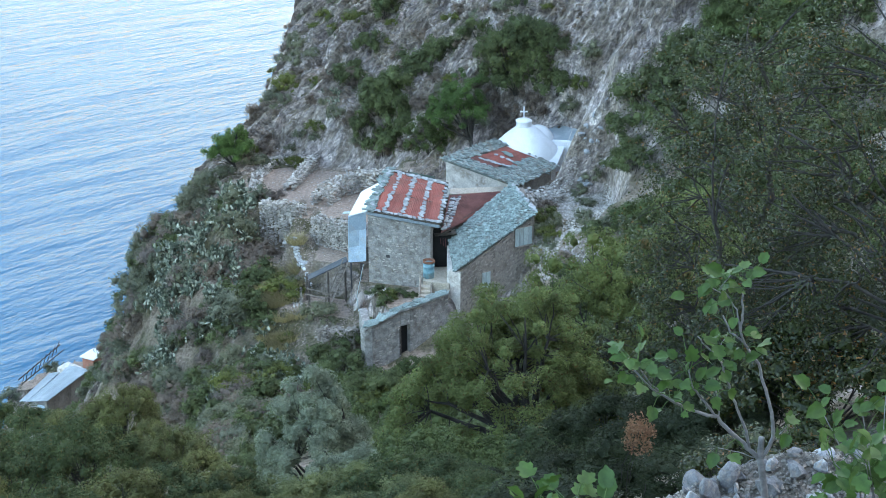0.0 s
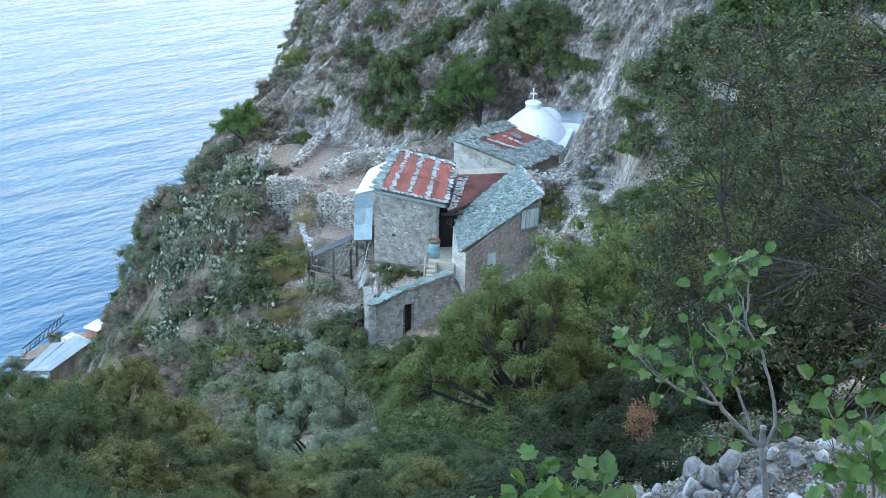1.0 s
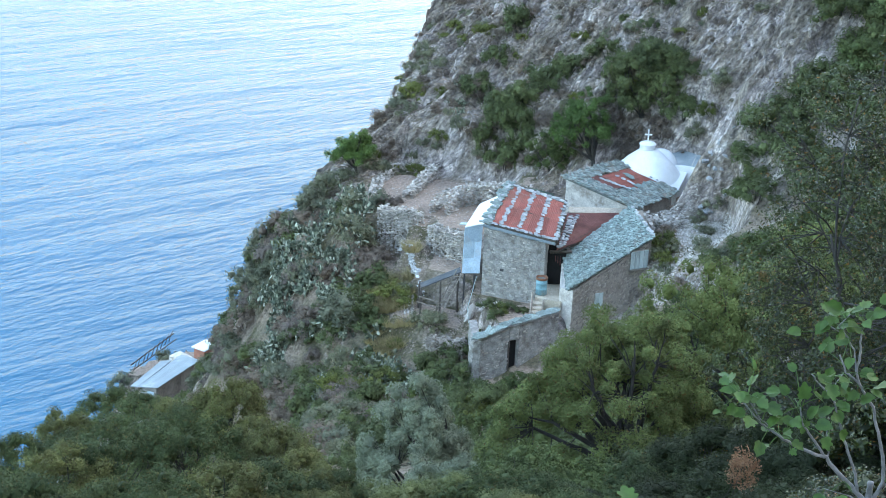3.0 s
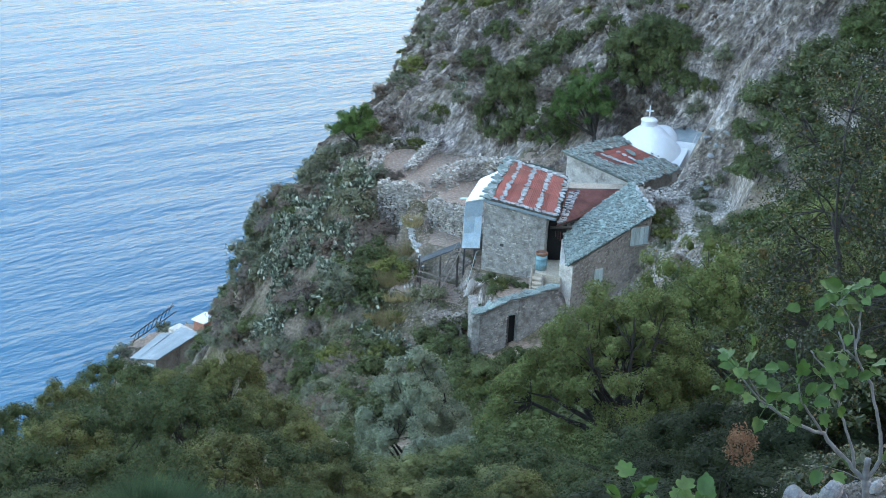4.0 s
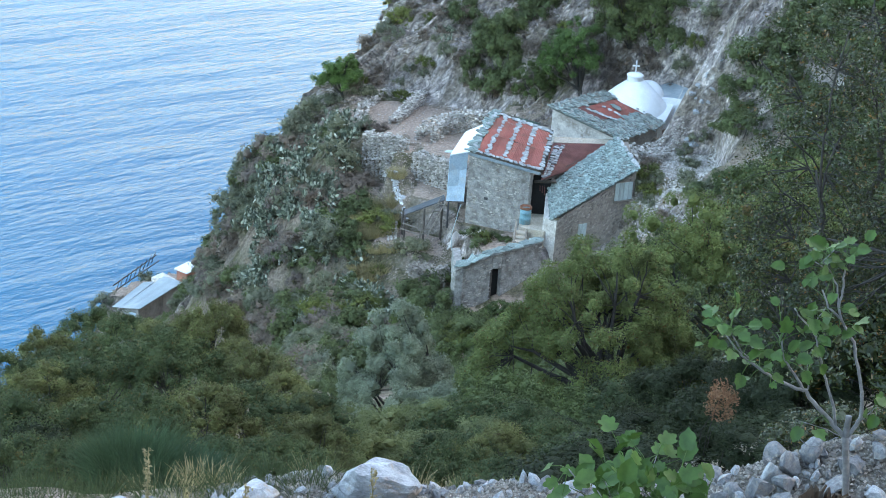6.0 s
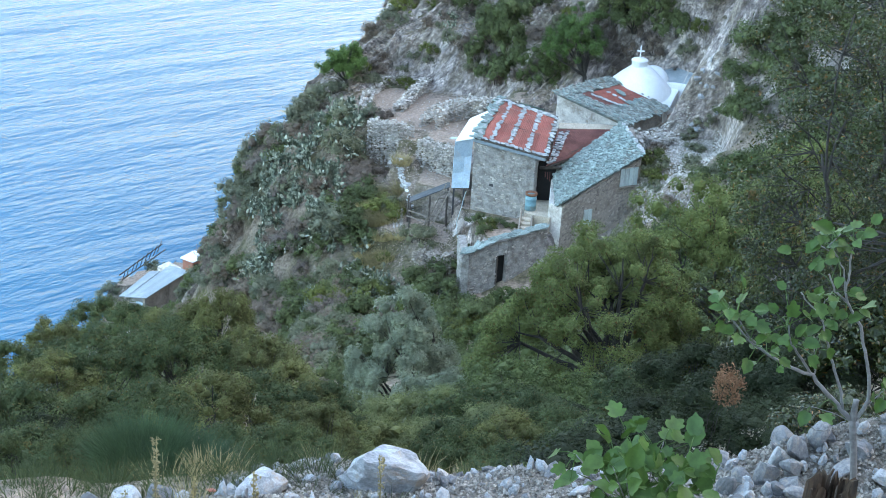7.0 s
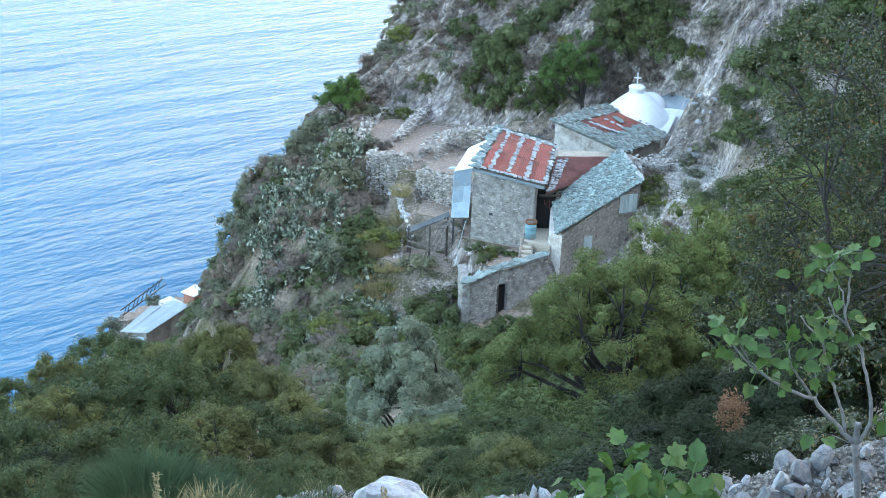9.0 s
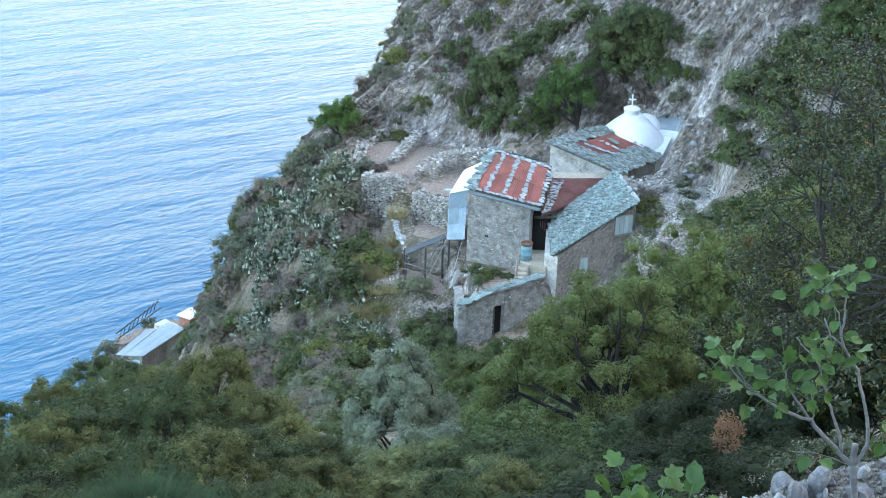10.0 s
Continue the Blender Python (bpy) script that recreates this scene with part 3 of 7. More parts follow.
def turned(name, rings, mtl, parent, label="", sides=40, centre=(0, 0, 0), wobble=0.0):
    """A shape turned on a vertical axis from (radius, height) pairs."""
    verts, faces = [], []
    for i, (r, z) in enumerate(rings):
        for j in range(sides):
            a = 2 * math.pi * j / sides
            w = 1 + wobble * math.sin(3 * a + 1.3 * i) * 0.5 + wobble * math.sin(7 * a + i)
            verts.append((centre[0] + r * w * math.cos(a), centre[1] + r * w * math.sin(a), centre[2] + z))
    for i in range(len(rings) - 1):
        for j in range(sides):
            k = (j + 1) % sides
            faces.append((i * sides + j, i * sides + k, (i + 1) * sides + k, (i + 1) * sides + j))
    faces.append(tuple(range((len(rings) - 1) * sides, len(rings) * sides)))
    ob = link_mesh(name, verts, faces, mtl, parent, smooth=True)
    return tagged(ob, label)


# ---- the main house: red sheet roof weighted with stones ----
def build_house():
    rnd = random.Random(5)
    h = thing("house", None, "two-storey rubble stone house with a red sheet roof", "house")
    fl, fr, br, bl = (-3.86, 73.0), (-0.62, 71.98), (-0.1, 74.7), (-2.88, 75.9)
    f = wall("front_wall", fl, fr, 22.9, 23.3, 27.46, 27.1, 0.45, M_WALL, h)
    stonework("stonework", [(*fl, 23.0), (*fr, 23.4), (*fr, 26.95), (*fl, 27.3)], 0.10, 0.19, M_STONE, f, 1, 0.035, bare=0.62,
              skip=lambda s, t: 0.47 < t < 0.53 and 0.28 < s < 0.36, label="uneven courses of grey rubble stone")
    # a flat dark plate on the wall paints the shade inside a putlog hole
    solid("putlog_hole", [at([(*fl, 23.0), (*fr, 23.4), (*fr, 26.95), (*fl, 27.3)], s, t) + Vector((-0.004, -0.012, 0)) for s, t in ((0.29, 0.48), (0.35, 0.48), (0.35, 0.515), (0.29, 0.515))], 0.01, M_IRONHOLE, f)
    r = wall("right_wall", fr, br, 23.3, 24.2, 27.1, 28.35, 0.45, M_WALL, h)
    stonework("stonework", [(*fr, 23.6), (*br, 24.2), (*br, 28.2), (*fr, 27.0)], 0.12, 0.2, M_STONE, r, 2, 0.03, bare=0.6)
    wall("back_wall", br, bl, 24.0, 24.0, 28.35, 28.75, 0.45, M_WALL, h)
    wall("left_wall", bl, fl, 23.0, 22.9, 28.75, 27.46, 0.45, M_WALL, h)
    # roof
    q = [(-3.86, 72.82, 27.60), (-0.10, 71.62, 27.26), (0.30, 74.62, 28.46), (-2.86, 75.92, 28.87)]
    deck = solid("roof", q, 0.09, M_DARKWOOD, h)
    for s0, s1 in ((0.075, 0.21), (0.20, 0.335), (0.325, 0.46), (0.45, 0.585), (0.575, 0.71), (0.70, 0.835), (0.825, 0.96)):
        top = rnd.uniform(0.93, 0.96)
        sheet("red_sheet", q, s0, s1, rnd.uniform(0.035, 0.06), 0.5 + rnd.uniform(-0.05, 0.05), M_RED, deck, lift=0.025)
        sheet("red_sheet", q, s0, s1, 0.48, top, M_RED, deck, lift=0.04)
    for s in (0.225, 0.465, 0.72):
        lay_stones(deck, q, s, 0.06, s - 0.005, 0.95, 15, 0.25, rnd)
    for s, k in ((0.035, 15), (0.985, 13)):
        lay_stones(deck, q, s, 0.02, s, 0.97, k, 0.27, rnd)
    lay_stones(deck, q, 0.06, 0.025, 0.98, 0.025, 15, 0.24, rnd)
    lay_stones(deck, q, 0.03, 0.97, 1.0, 0.97, 15, 0.27, rnd)
    lay_slates(deck, [at(q, -0.02, 0), at(q, 0.07, 0), at(q, 0.07, 1), at(q, -0.02, 1)], 0.22, 0.2, rnd, SLATES, size=0.27)
    solid("eave_beam", [(-3.93, 72.86, 27.36), (-0.16, 71.68, 27.02), (-0.16, 71.68, 27.20), (-3.93, 72.86, 27.55)], 0.16, M_BEAM, h, "grey blue painted eave beam")
    pole("ridge_board", at(q, -0.01, 1.0) + V(0, 0, 0.03), at(q, 1.0, 1.0) + V(0, 0, 0.03), 0.06, 0.06, M_DARKWOOD, h)
    # sheet-clad lean-to on posts at the sea side
    a = [(-4.86, 73.2, 27.19), (-3.86, 72.86, 27.56), (-3.05, 75.3, 28.50), (-4.31, 75.5, 27.74)]
    solid("lean_to_roof", a, 0.05, M_ANNEX, h, "bright white sheet roof of the lean-to")
    lt = part("lean_to", bmesh.new(), M_BLUE, h)
    base = [(-4.90, 73.24, 24.60), (-3.98, 73.04, 24.72), (-3.93, 73.02, 27.50), (-4.86, 73.22, 27.14)]
    for i, (t0, t1, s0, s1) in enumerate(((0.0, 0.36, 0.0, 1.0), (0.33, 0.68, 0.02, 0.60), (0.34, 0.66, 0.55, 1.0), (0.65, 1.0, 0.0, 1.0))):
        qq = [at(base, s, t) + Vector((-0.004, -0.014 * (1 + (i * 2) % 3) - 0.02 * t, 0)) for s, t in ((s0, t0), (s1, t0 + 0.01), (s1, t1), (s0, t1 - 0.012))]
        solid("cladding_sheet", qq, 0.012, M_BLUE, lt)
    solid("cladding_sheet", [(-4.35, 75.45, 24.7), (-4.92, 73.24, 24.62), (-4.88, 73.22, 27.12), (-4.32, 75.48, 27.68)], 0.03, M_BLUE, lt)
    solid("floor", [(-4.88, 73.26, 24.62), (-3.9, 73.06, 24.72), (-2.95, 75.7, 24.72), (-4.3, 75.45, 24.62)], 0.08, M_DARKWOOD, lt)
    for i, (x, y) in enumerate(((-4.78, 73.2), (-4.27, 73.3), (-4.3, 75.2))):
        pole("post", (x, y, gz(x, y) - 0.2), (x, y, 24.6), 0.05, 0.045, M_IRONHOLE, lt, seed=i)
    solid("gutter_board", [(-5.25, 74.3, 26.95), (-4.45, 73.7, 27.2), (-4.35, 73.9, 27.22), (-5.15, 74.55, 26.97)], 0.05, M_SHUTTER, lt)
    return h


build_house()


# ---- rust-roofed passage between the houses ----
# near-black colour that imitates the unlit depth of open doorways
M_DOORSHADE = surface("near-black doorway shade", (0.006, 0.005, 0.005), (0.014, 0.012, 0.011), 3.0, 0.9, 24, 0.01, 0.1)


def build_passage():
    rnd = random.Random(8)
    p = thing("passage_roof", None, "rusted sheet roof over a dark stone passage", "roof")
    q = [(-0.10, 71.95, 26.60), (1.55, 74.2, 26.62), (3.45, 77.5, 27.22), (0.40, 76.6, 27.35)]
    solid("deck", q, 0.08, M_DARKWOOD, p)
    for s0, s1 in ((0.0, 0.34), (0.33, 0.67), (0.66, 1.0)):
        sheet("rust_sheet", q, s0, s1, 0.0, 0.9, M_RUST, p, lift=0.10 + 0.01 * s0)
    strip = [at(q, 0.02, 0.93) + V(0, 0, 0.06), at(q, 0.98, 0.90) + V(0, 0, 0.06), at(q, 1.0, 1.03) + V(0, 0, 0.16), at(q, 0, 1.03) + V(0, 0, 0.16)]
    solid("mortar_strip", strip, 0.05, M_PLASTER, p, "cream mortar flashing against the chapel wall")
    for s in (0.07, 0.17):
        lay_stones(p, q, s, 0.02, s + 0.03, 0.84, 14, 0.25, rnd, meshes=STONES, lift=0.13)
    pole("lintel", (-0.4, 72.55, 26.38), (0.7, 72.75, 26.4), 0.09, 0.09, M_DARKWOOD, p)
    wall("end_wall", (-0.3, 76.2), (1.2, 76.6), 23.5, 23.5, 27.2, 27.2, 0.4, M_DARKWALL, p)
    solid("passage_floor", [(-1.0, 70.75, 24.56), (0.35, 70.3, 24.54), (0.6, 76.4, 24.56), (-0.5, 76.4, 24.58)], 0.9, M_PLASTER, p, "sandy concrete porch slab")
    # added dark panel: paints the passage opening's shade
    solid("door", [(-0.62, 72.62, 24.57), (0.45, 72.72, 24.57), (0.45, 72.72, 26.7), (-0.62, 72.62, 26.7)], 0.06, M_DOORSHADE, p, "near-black panel standing in for the shade inside the passage doorway")
    # a few things hanging in the dark
    for i in range(3):
        pole("hanging_tool", (-0.1 + 0.12 * i, 72.5, 26.2), (-0.08 + 0.12 * i, 72.5, 25.9 - 0.1 * i), 0.01, 0.02, M_RUST, p, seed=i)
    return p


build_passage()


# ---- slate-roofed house ----
def build_slate_house():
    rnd = random.Random(9)
    h = thing("slate_house", None, "low dark stone house with a rough slate roof", "house")
    a, b, c, d = (0.90, 70.12), (4.72, 72.62), (3.80, 75.6), (0.22, 72.7)
    front = wall("gable_wall", a, b, 21.2, 24.2, 25.22, 27.42, 0.45, M_DARKWALL, h)
    stonework("stonework", [(*a, 22.2), (*b, 24.6), (*b, 27.38), (*a, 25.2)], 0.10, 0.16, M_DARKSTONE, front, 3, 0.04, bare=0.4, label="dark rubble stones in rough courses")
    white = wall("end_pier", (0.22, 70.52), a, 21.6, 21.2, 25.24, 25.24, 0.45, M_OLDWHITE, h, "limewashed end pier with worn edges")
    stonework("stonework", [(0.22, 70.52, 21.8), (*a, 21.5), (*a, 23.6), (0.22, 70.52, 23.5)], 0.12, 0.18, M_STONE, white, 4, 0.03, bare=0.65)
    wall("side_wall", (0.24, 74.6), (0.22, 70.52), 23.0, 21.6, 26.2, 25.2, 0.4, M_OLDWHITE, h)
    wall("back_wall", b, (4.3, 75.8), 24.5, 25.0, 27.4, 27.9, 0.4, M_DARKWALL, h)
    q = [(0.62, 69.98, 25.33), (0.34, 73.0, 26.05), (3.72, 75.7, 28.10), (4.82, 72.52, 27.56)]
    # s runs back along the eave, t climbs to the ridge
    bm_roof = solid("roof", [q[0], q[3], q[2], q[1]], 0.10, M_BROWNSLATE, h)
    rq = [q[1], q[0], q[3], q[2]]
    lay_slates(bm_roof, rq, 0.125, 0.09, rnd, SLATES, size=0.15, single=280)
    lay_stones(bm_roof, rq, 0.02, 0.03, 0.0, 0.98, 17, 0.24, rnd, meshes=SLATES)
    lay_stones(bm_roof, rq, 0.0, 1.0, 1.0, 1.0, 10, 0.3, rnd, meshes=STONES)

    def shutter(s, t, w, hgt, planks):
        g = [(*a, 21.2), (*b, 24.2), (*b, 27.42), (*a, 25.22)]
        x = (Vector((*b, 0)) - Vector((*a, 0))).normalized()
        n = V(x.y, -x.x, 0)
        o = Vector((*a, 0)) + x * s + V(0, 0, t) + n * 0.05
        win = solid("window", [o, o + x * w, o + x * w + V(0, 0, hgt), o + V(0, 0, hgt)], 0.16, M_WOOD, h)
        for i in range(planks):
            k0, k1 = (i + 0.04) / planks, (i + 0.96) / planks
            o2 = o + n * 0.035
            solid("shutter_plank", [o2 + x * w * k0 + V(0, 0, 0.03), o2 + x * w * k1 + V(0, 0, 0.03), o2 + x * w * k1 + V(0, 0, hgt - 0.03), o2 + x * w * k0 + V(0, 0, hgt - 0.03)],
                  0.03, M_SHUTTER, win)
        solid("sill", [o + n * 0.09 - x * 0.05 + V(0, 0, -0.06), o + n * 0.09 + x * (w + 0.05) + V(0, 0, -0.06), o + n * 0.09 + x * (w + 0.05), o + n * 0.09 - x * 0.05], 0.16, M_WOOD, win)

    shutter(1.28, 24.05, 0.52, 0.92, 2)
    shutter(3.30, 25.92, 1.08, 1.0, 4)
    return h


build_slate_house()


# ---- chapel: slate and red sheet roof, white dome with a cross ----
def build_chapel():
    rnd = random.Random(12)
    h = thing("chapel", None, "small whitewashed chapel with a dome and patched roof", "chapel")
    f = wall("front_wall", (0.18, 79.5), (3.95, 77.35), 25.4, 26.0, 28.2, 27.62, 0.45, M_OLDWHITE, h, "stained limewashed chapel wall")
    stonework("stonework", [(0.2, 79.48, 25.6), (3.95, 77.34, 26.0), (3.95, 77.34, 26.9), (0.2, 79.48, 26.75)], 0.11, 0.18, M_STONE, f, 6, 0.02, bare=0.8)
    wall("side_wall", (2.9, 81.9), (0.55, 79.75), 25.8, 25.4, 28.6, 28.2, 0.3, M_OLDWHITE, h)
    wall("back_wall", (6.3, 79.6), (2.9, 81.9), 26, 26, 27.8, 28.6, 0.4, M_OLDWHITE, h)
    wall("east_wall", (3.95, 77.35), (6.3, 79.6), 26, 26, 27.5, 27.8, 0.4, M_DARKWALL, h)
    q = [(-0.03, 79.25, 28.44), (3.90, 77.0, 27.62), (6.30, 79.5, 27.95), (2.90, 81.8, 28.80)]
    deck = solid("roof", q, 0.1, M_BROWNSLATE, h)
    red = lambda s, t: 0.22 < s < 0.72 and 0.30 < t < 1.0
    for i in range(5):
        s0 = 0.23 + 0.09 * i
        sheet("red_sheet", q, s0, s0 + 0.095, 0.42 + 0.02 * (i % 2), 0.96, M_RED, deck, lift=0.05)
    for i in range(3):
        s0 = 0.20 + 0.12 * i
        sheet("rust_sheet", q, s0, s0 + 0.13, 0.24, 0.44, M_RUST, deck, lift=0.06)
    lay_slates(deck, q, 0.17, 0.12, rnd, SLATES[:5] + OLDSLATES, keep=lambda s, t: not red(s, t) and not (0.2 < s < 0.55 and 0.26 < t < 0.42), size=0.19, single=200)
    lay_slates(deck, [at(q, 0.72, 0), at(q, 1.04, 0), at(q, 1.04, 0.9), at(q, 0.72, 0.9)], 0.24, 0.2, rnd, OLDSLATES, size=0.21, single=80)
    lay_stones(deck, q, 0.28, 0.36, 0.66, 0.44, 9, 0.26, rnd)
    lay_stones(deck, q, 0.30, 0.62, 0.62, 0.62, 4, 0.25, rnd)
    lay_stones(deck, q, 0.68, 0.35, 0.66, 0.95, 9, 0.3, rnd, meshes=SLATES)
    lay_stones(deck, q, 0.36, 0.78, 0.44, 0.74, 2, 0.42, rnd, meshes=SLATES)
    # dome
    rings = [(2.24, -0.9), (2.22, -0.1), (2.10, 0.22), (1.84, 0.58), (1.52, 0.92), (1.18, 1.24), (0.86, 1.50), (0.62, 1.68), (0.47, 1.80)]
    dome = turned("dome", rings, M_WHITE, h, "whitewashed dome, hand-plastered", 48, (4.72, 82.3, 27.72), 0.006)
    turned("lantern", [(0.44, 1.72), (0.43, 2.02), (0.47, 2.05), (0.47, 2.12), (0.36, 2.19), (0.12, 2.22)], M_WHITE, dome, "", 28, (4.62, 82.25, 27.72))
    solid("upright", [(4.57, 82.2, 29.86), (4.65, 82.2, 29.86), (4.65, 82.2, 30.66), (4.57, 82.2, 30.66)], 0.07, M_WHITE, dome, "white painted cross upright")
    solid("crossbar", [(4.40, 82.196, 30.31), (4.82, 82.196, 30.31), (4.82, 82.196, 30.39), (4.40, 82.196, 30.39)], 0.062, M_WHITE, dome, "white painted cross arm")
    turned("apse", [(1.05, -1.0), (1.02, 0.2), (0.95, 0.6), (0.78, 0.95), (0.5, 1.2), (0.2, 1.3)], M_WHITE, h, "small whitewashed half dome", 32, (5.45, 82.95, 28.05), 0.006)
    skirt = solid("skirt_roof", [(4.9, 80.4, 27.86), (6.35, 79.9, 27.80), (7.0, 82.2, 28.35), (5.3, 82.6, 28.5)], 0.3, M_WHITE, h, "whitewashed flat roof below the dome")
    solid("timber", [(5.15, 80.36, 27.92), (5.30, 80.30, 27.92), (6.36, 81.55, 28.36), (6.22, 81.6, 28.36)], 0.07, M_WOOD, h, "grey timber lying on the white roof")
    solid("sheet_roof", [(6.35, 82.3, 28.60), (7.4, 82.0, 28.72), (8.0, 84.6, 29.08), (6.1, 84.7, 28.95)], 0.05, M_ZINC, h, "pale metal sheet roof behind the dome")
    wall("infill_wall", (6.2, 82.32), (7.42, 81.98), 26.8, 26.8, 28.62, 28.72, 0.3, M_WHITE, h)
    wall("rear_wall", (7.4, 82.05), (8.0, 84.6), 26.5, 27, 28.7, 29.05, 0.3, M_OLDWHITE, h)
    return h


build_chapel()


# ---- lower store room and its slate-capped wall ----
def build_store():
    rnd = random.Random(15)
    h = thing("store_room", None, "low rubble store room with a slate-capped wall", "outbuilding")
    pts = [((-3.78, 66.85), 23.52, 20.9), ((-2.07, 67.85), 24.08, 20.9), ((-1.60, 68.12), 24.12, 21.4), ((0.30, 69.75), 24.26, 22.0)]
    for i, ((p0, h0, b0), (p1, h1, b1)) in enumerate(zip(pts, pts[1:])):
        low = 23.25 if i == 1 else min(b0, b1)
        w = solid("lintel_wall" if i == 1 else "front_wall", [(*p0, low), (*p1, low), (*p1, h1), (*p0, h0)], 0.45, M_WALL, h)
        stonework("stonework", [(*p0, low + 0.02), (*p1, low + 0.02), (*p1, h1 - 0.03), (*p0, h0 - 0.03)], 0.11, 0.2, M_STONE, w, 20 + i, 0.035, bare=0.68)
        cap = [(p0[0] + 0.06, p0[1] - 0.10, h0), (p1[0] + 0.06, p1[1] - 0.10, h1), (p1[0] - 0.14, p1[1] + 0.22, h1 + 0.10), (p0[0] - 0.14, p0[1] + 0.22, h0 + 0.10)]
        solid("coping_bed", cap, 0.1, M_WALL, h)
        n = max(2, round((Vector(p1) - Vector(p0)).length / 0.26))
        for t in (0.25, 0.7):
            lay_stones(h, cap, 0.03, t, 0.97, t, n, 0.34, rnd, name="coping_slate", meshes=SLATES)
    wall("side_wall", (-4.2, 69.6), (-3.78, 66.85), 21.2, 20.9, 23.5, 23.5, 0.4, M_WALL, h)
    wall("inner_wall", (-3.0, 69.4), (-0.4, 70.9), 20.9, 21.4, 23.6, 23.6, 0.3, M_DARKWALL, h)
    # added dark panel in place of the shade within the store's doorway
    solid("store_door", [(-2.05, 68.12, 20.9), (-1.55, 68.42, 20.9), (-1.55, 68.42, 23.3), (-2.05, 68.12, 23.3)], 0.05, M_DOORSHADE, h, "near-black panel standing in for the shade inside the store doorway")
    solid("store_door_frame", [(-2.12, 67.80, 20.9), (-2.02, 67.86, 20.9), (-2.02, 67.86, 23.25), (-2.12, 67.80, 23.25)], 0.12, M_DARKWOOD, h)
    return h


build_store()

# steps with a timber string from the yard to the porch
steps = thing("steps", None, "short flight of worn steps with timber strings", "steps")
for i in range(4):
    y = 69.62 + 0.27 * i
    solid("tread", [(-1.12, y, 23.92 + 0.14 * i), (-0.62, y - 0.06, 23.92 + 0.14 * i), (-0.60, y + 0.30, 23.92 + 0.14 * i), (-1.10, y + 0.36, 23.92 + 0.14 * i)], 0.14, M_PLASTER, steps)
solid("string", [(-1.22, 69.45, 23.72), (-1.13, 69.44, 23.72), (-1.10, 70.75, 24.82), (-1.19, 70.77, 24.82)], 0.25, M_WOOD, steps)
solid("string", [(-0.64, 69.45, 23.60), (-0.56, 69.44, 23.60), (-0.53, 70.6, 24.5), (-0.61, 70.62, 24.5)], 0.2, M_WOOD, steps)
for i, (x, z) in enumerate(((-1.35, 24.15), (-1.1, 24.22), (-0.85, 24.2))):
    pole("block", (x, 69.2, z - 0.5), (x + 0.02, 69.2, z + 0.1), 0.09, 0.08, M_WOOD, steps, seed=i, sides=5)

# steel barrel, turned upright on the porch, rust round the rim
barrel = thing("barrel", pose(-0.70, 71.18, 24.57), "faded teal steel barrel with a rusty open top", "barrel")
turned("body", [(0.27, 0), (0.285, 0.02), (0.285, 0.28), (0.30, 0.30), (0.285, 0.32), (0.285, 0.58), (0.30, 0.60), (0.285, 0.62), (0.285, 0.80)], M_TEAL, barrel, "", 24)
turned("rim", [(0.285, 0.79), (0.305, 0.80), (0.305, 0.92), (0.275, 0.93), (0.27, 0.72), (0.02, 0.70)], M_RUSTBRIGHT, barrel, "rusted barrel rim and inside", 24)

# hose hanging down from the lean-to
hose = thing("hose", None, "white hose hanging along the lean-to post", "hose")
pts = [(-4.1, 73.0, 24.6), (-4.25, 72.6, 24.0), (-4.45, 72.0, 23.2), (-4.3, 70.8, 22.9), (-4.05, 69.6, 23.0)]
for i, (p0, p1) in enumerate(zip(pts, pts[1:])):
    pole("hose_length", p0, p1, 0.02, 0.02, M_SHUTTER, hose, seed=i, sides=6, bend=0.03)
boulder = new("whitewashed_boulder", stone_mesh("whitewashed_boulder", M_OLDWHITE, 77, 0.9, 16))
boulder.matrix_basis = pose(-4.35, 71.9, 22.9, 10, 20, 30) @ Matrix.Diagonal((0.7, 0.6, 1.5, 1))
tagged(boulder, "pale lime-stained boulder under the lean-to corner", "boulder")


# ---- dark green board fence behind the house ----
M_GREENBOARD = surface("dark green painted board", (0.045, 0.075, 0.06), (0.09, 0.13, 0.105), 3.0, 0.8, 20, 0.008, 0.2, (0.12, 0.10, 0.08))
fence = thing("fence", None, "low dark green board fence behind the house", "fence")
F0, F1 = V(-1.9, 80.25, 0), V(-0.45, 79.95, 0)
for i in range(3):
    p = F0.lerp(F1, i / 2)
    pole("post", (p.x, p.y, gz(p.x, p.y) - 0.2), (p.x, p.y, 27.46 - 0.1 * i), 0.04, 0.035, M_DARKWOOD, fence, seed=i)
for i in range(3):
    z0, z1 = 26.72 + 0.24 * i, 26.93 + 0.24 * i
    solid("board", [(-1.92, 80.2, z0), (-0.43, 79.9, z0 - 0.2), (-0.43, 79.9, z1 - 0.2), (-1.92, 80.2, z1)], 0.03, M_GREENBOARD, fence)
beam = pole("timber_beam", (-0.9, 81.4, gz(-0.9, 81.4) + 0.1), (0.4, 80.7, gz(0.4, 80.7) + 0.22), 0.08, 0.07, M_WOOD, seed=4, bend=0.04)
tagged(beam, "weathered timber beam lying in the yard", "beam")


M_WHITESTONE = surface("whitened limestone", (0.42, 0.42, 0.42), (0.68, 0.67, 0.65), 3.5, 0.88, 16.0, 0.02, 0.22, island=True)


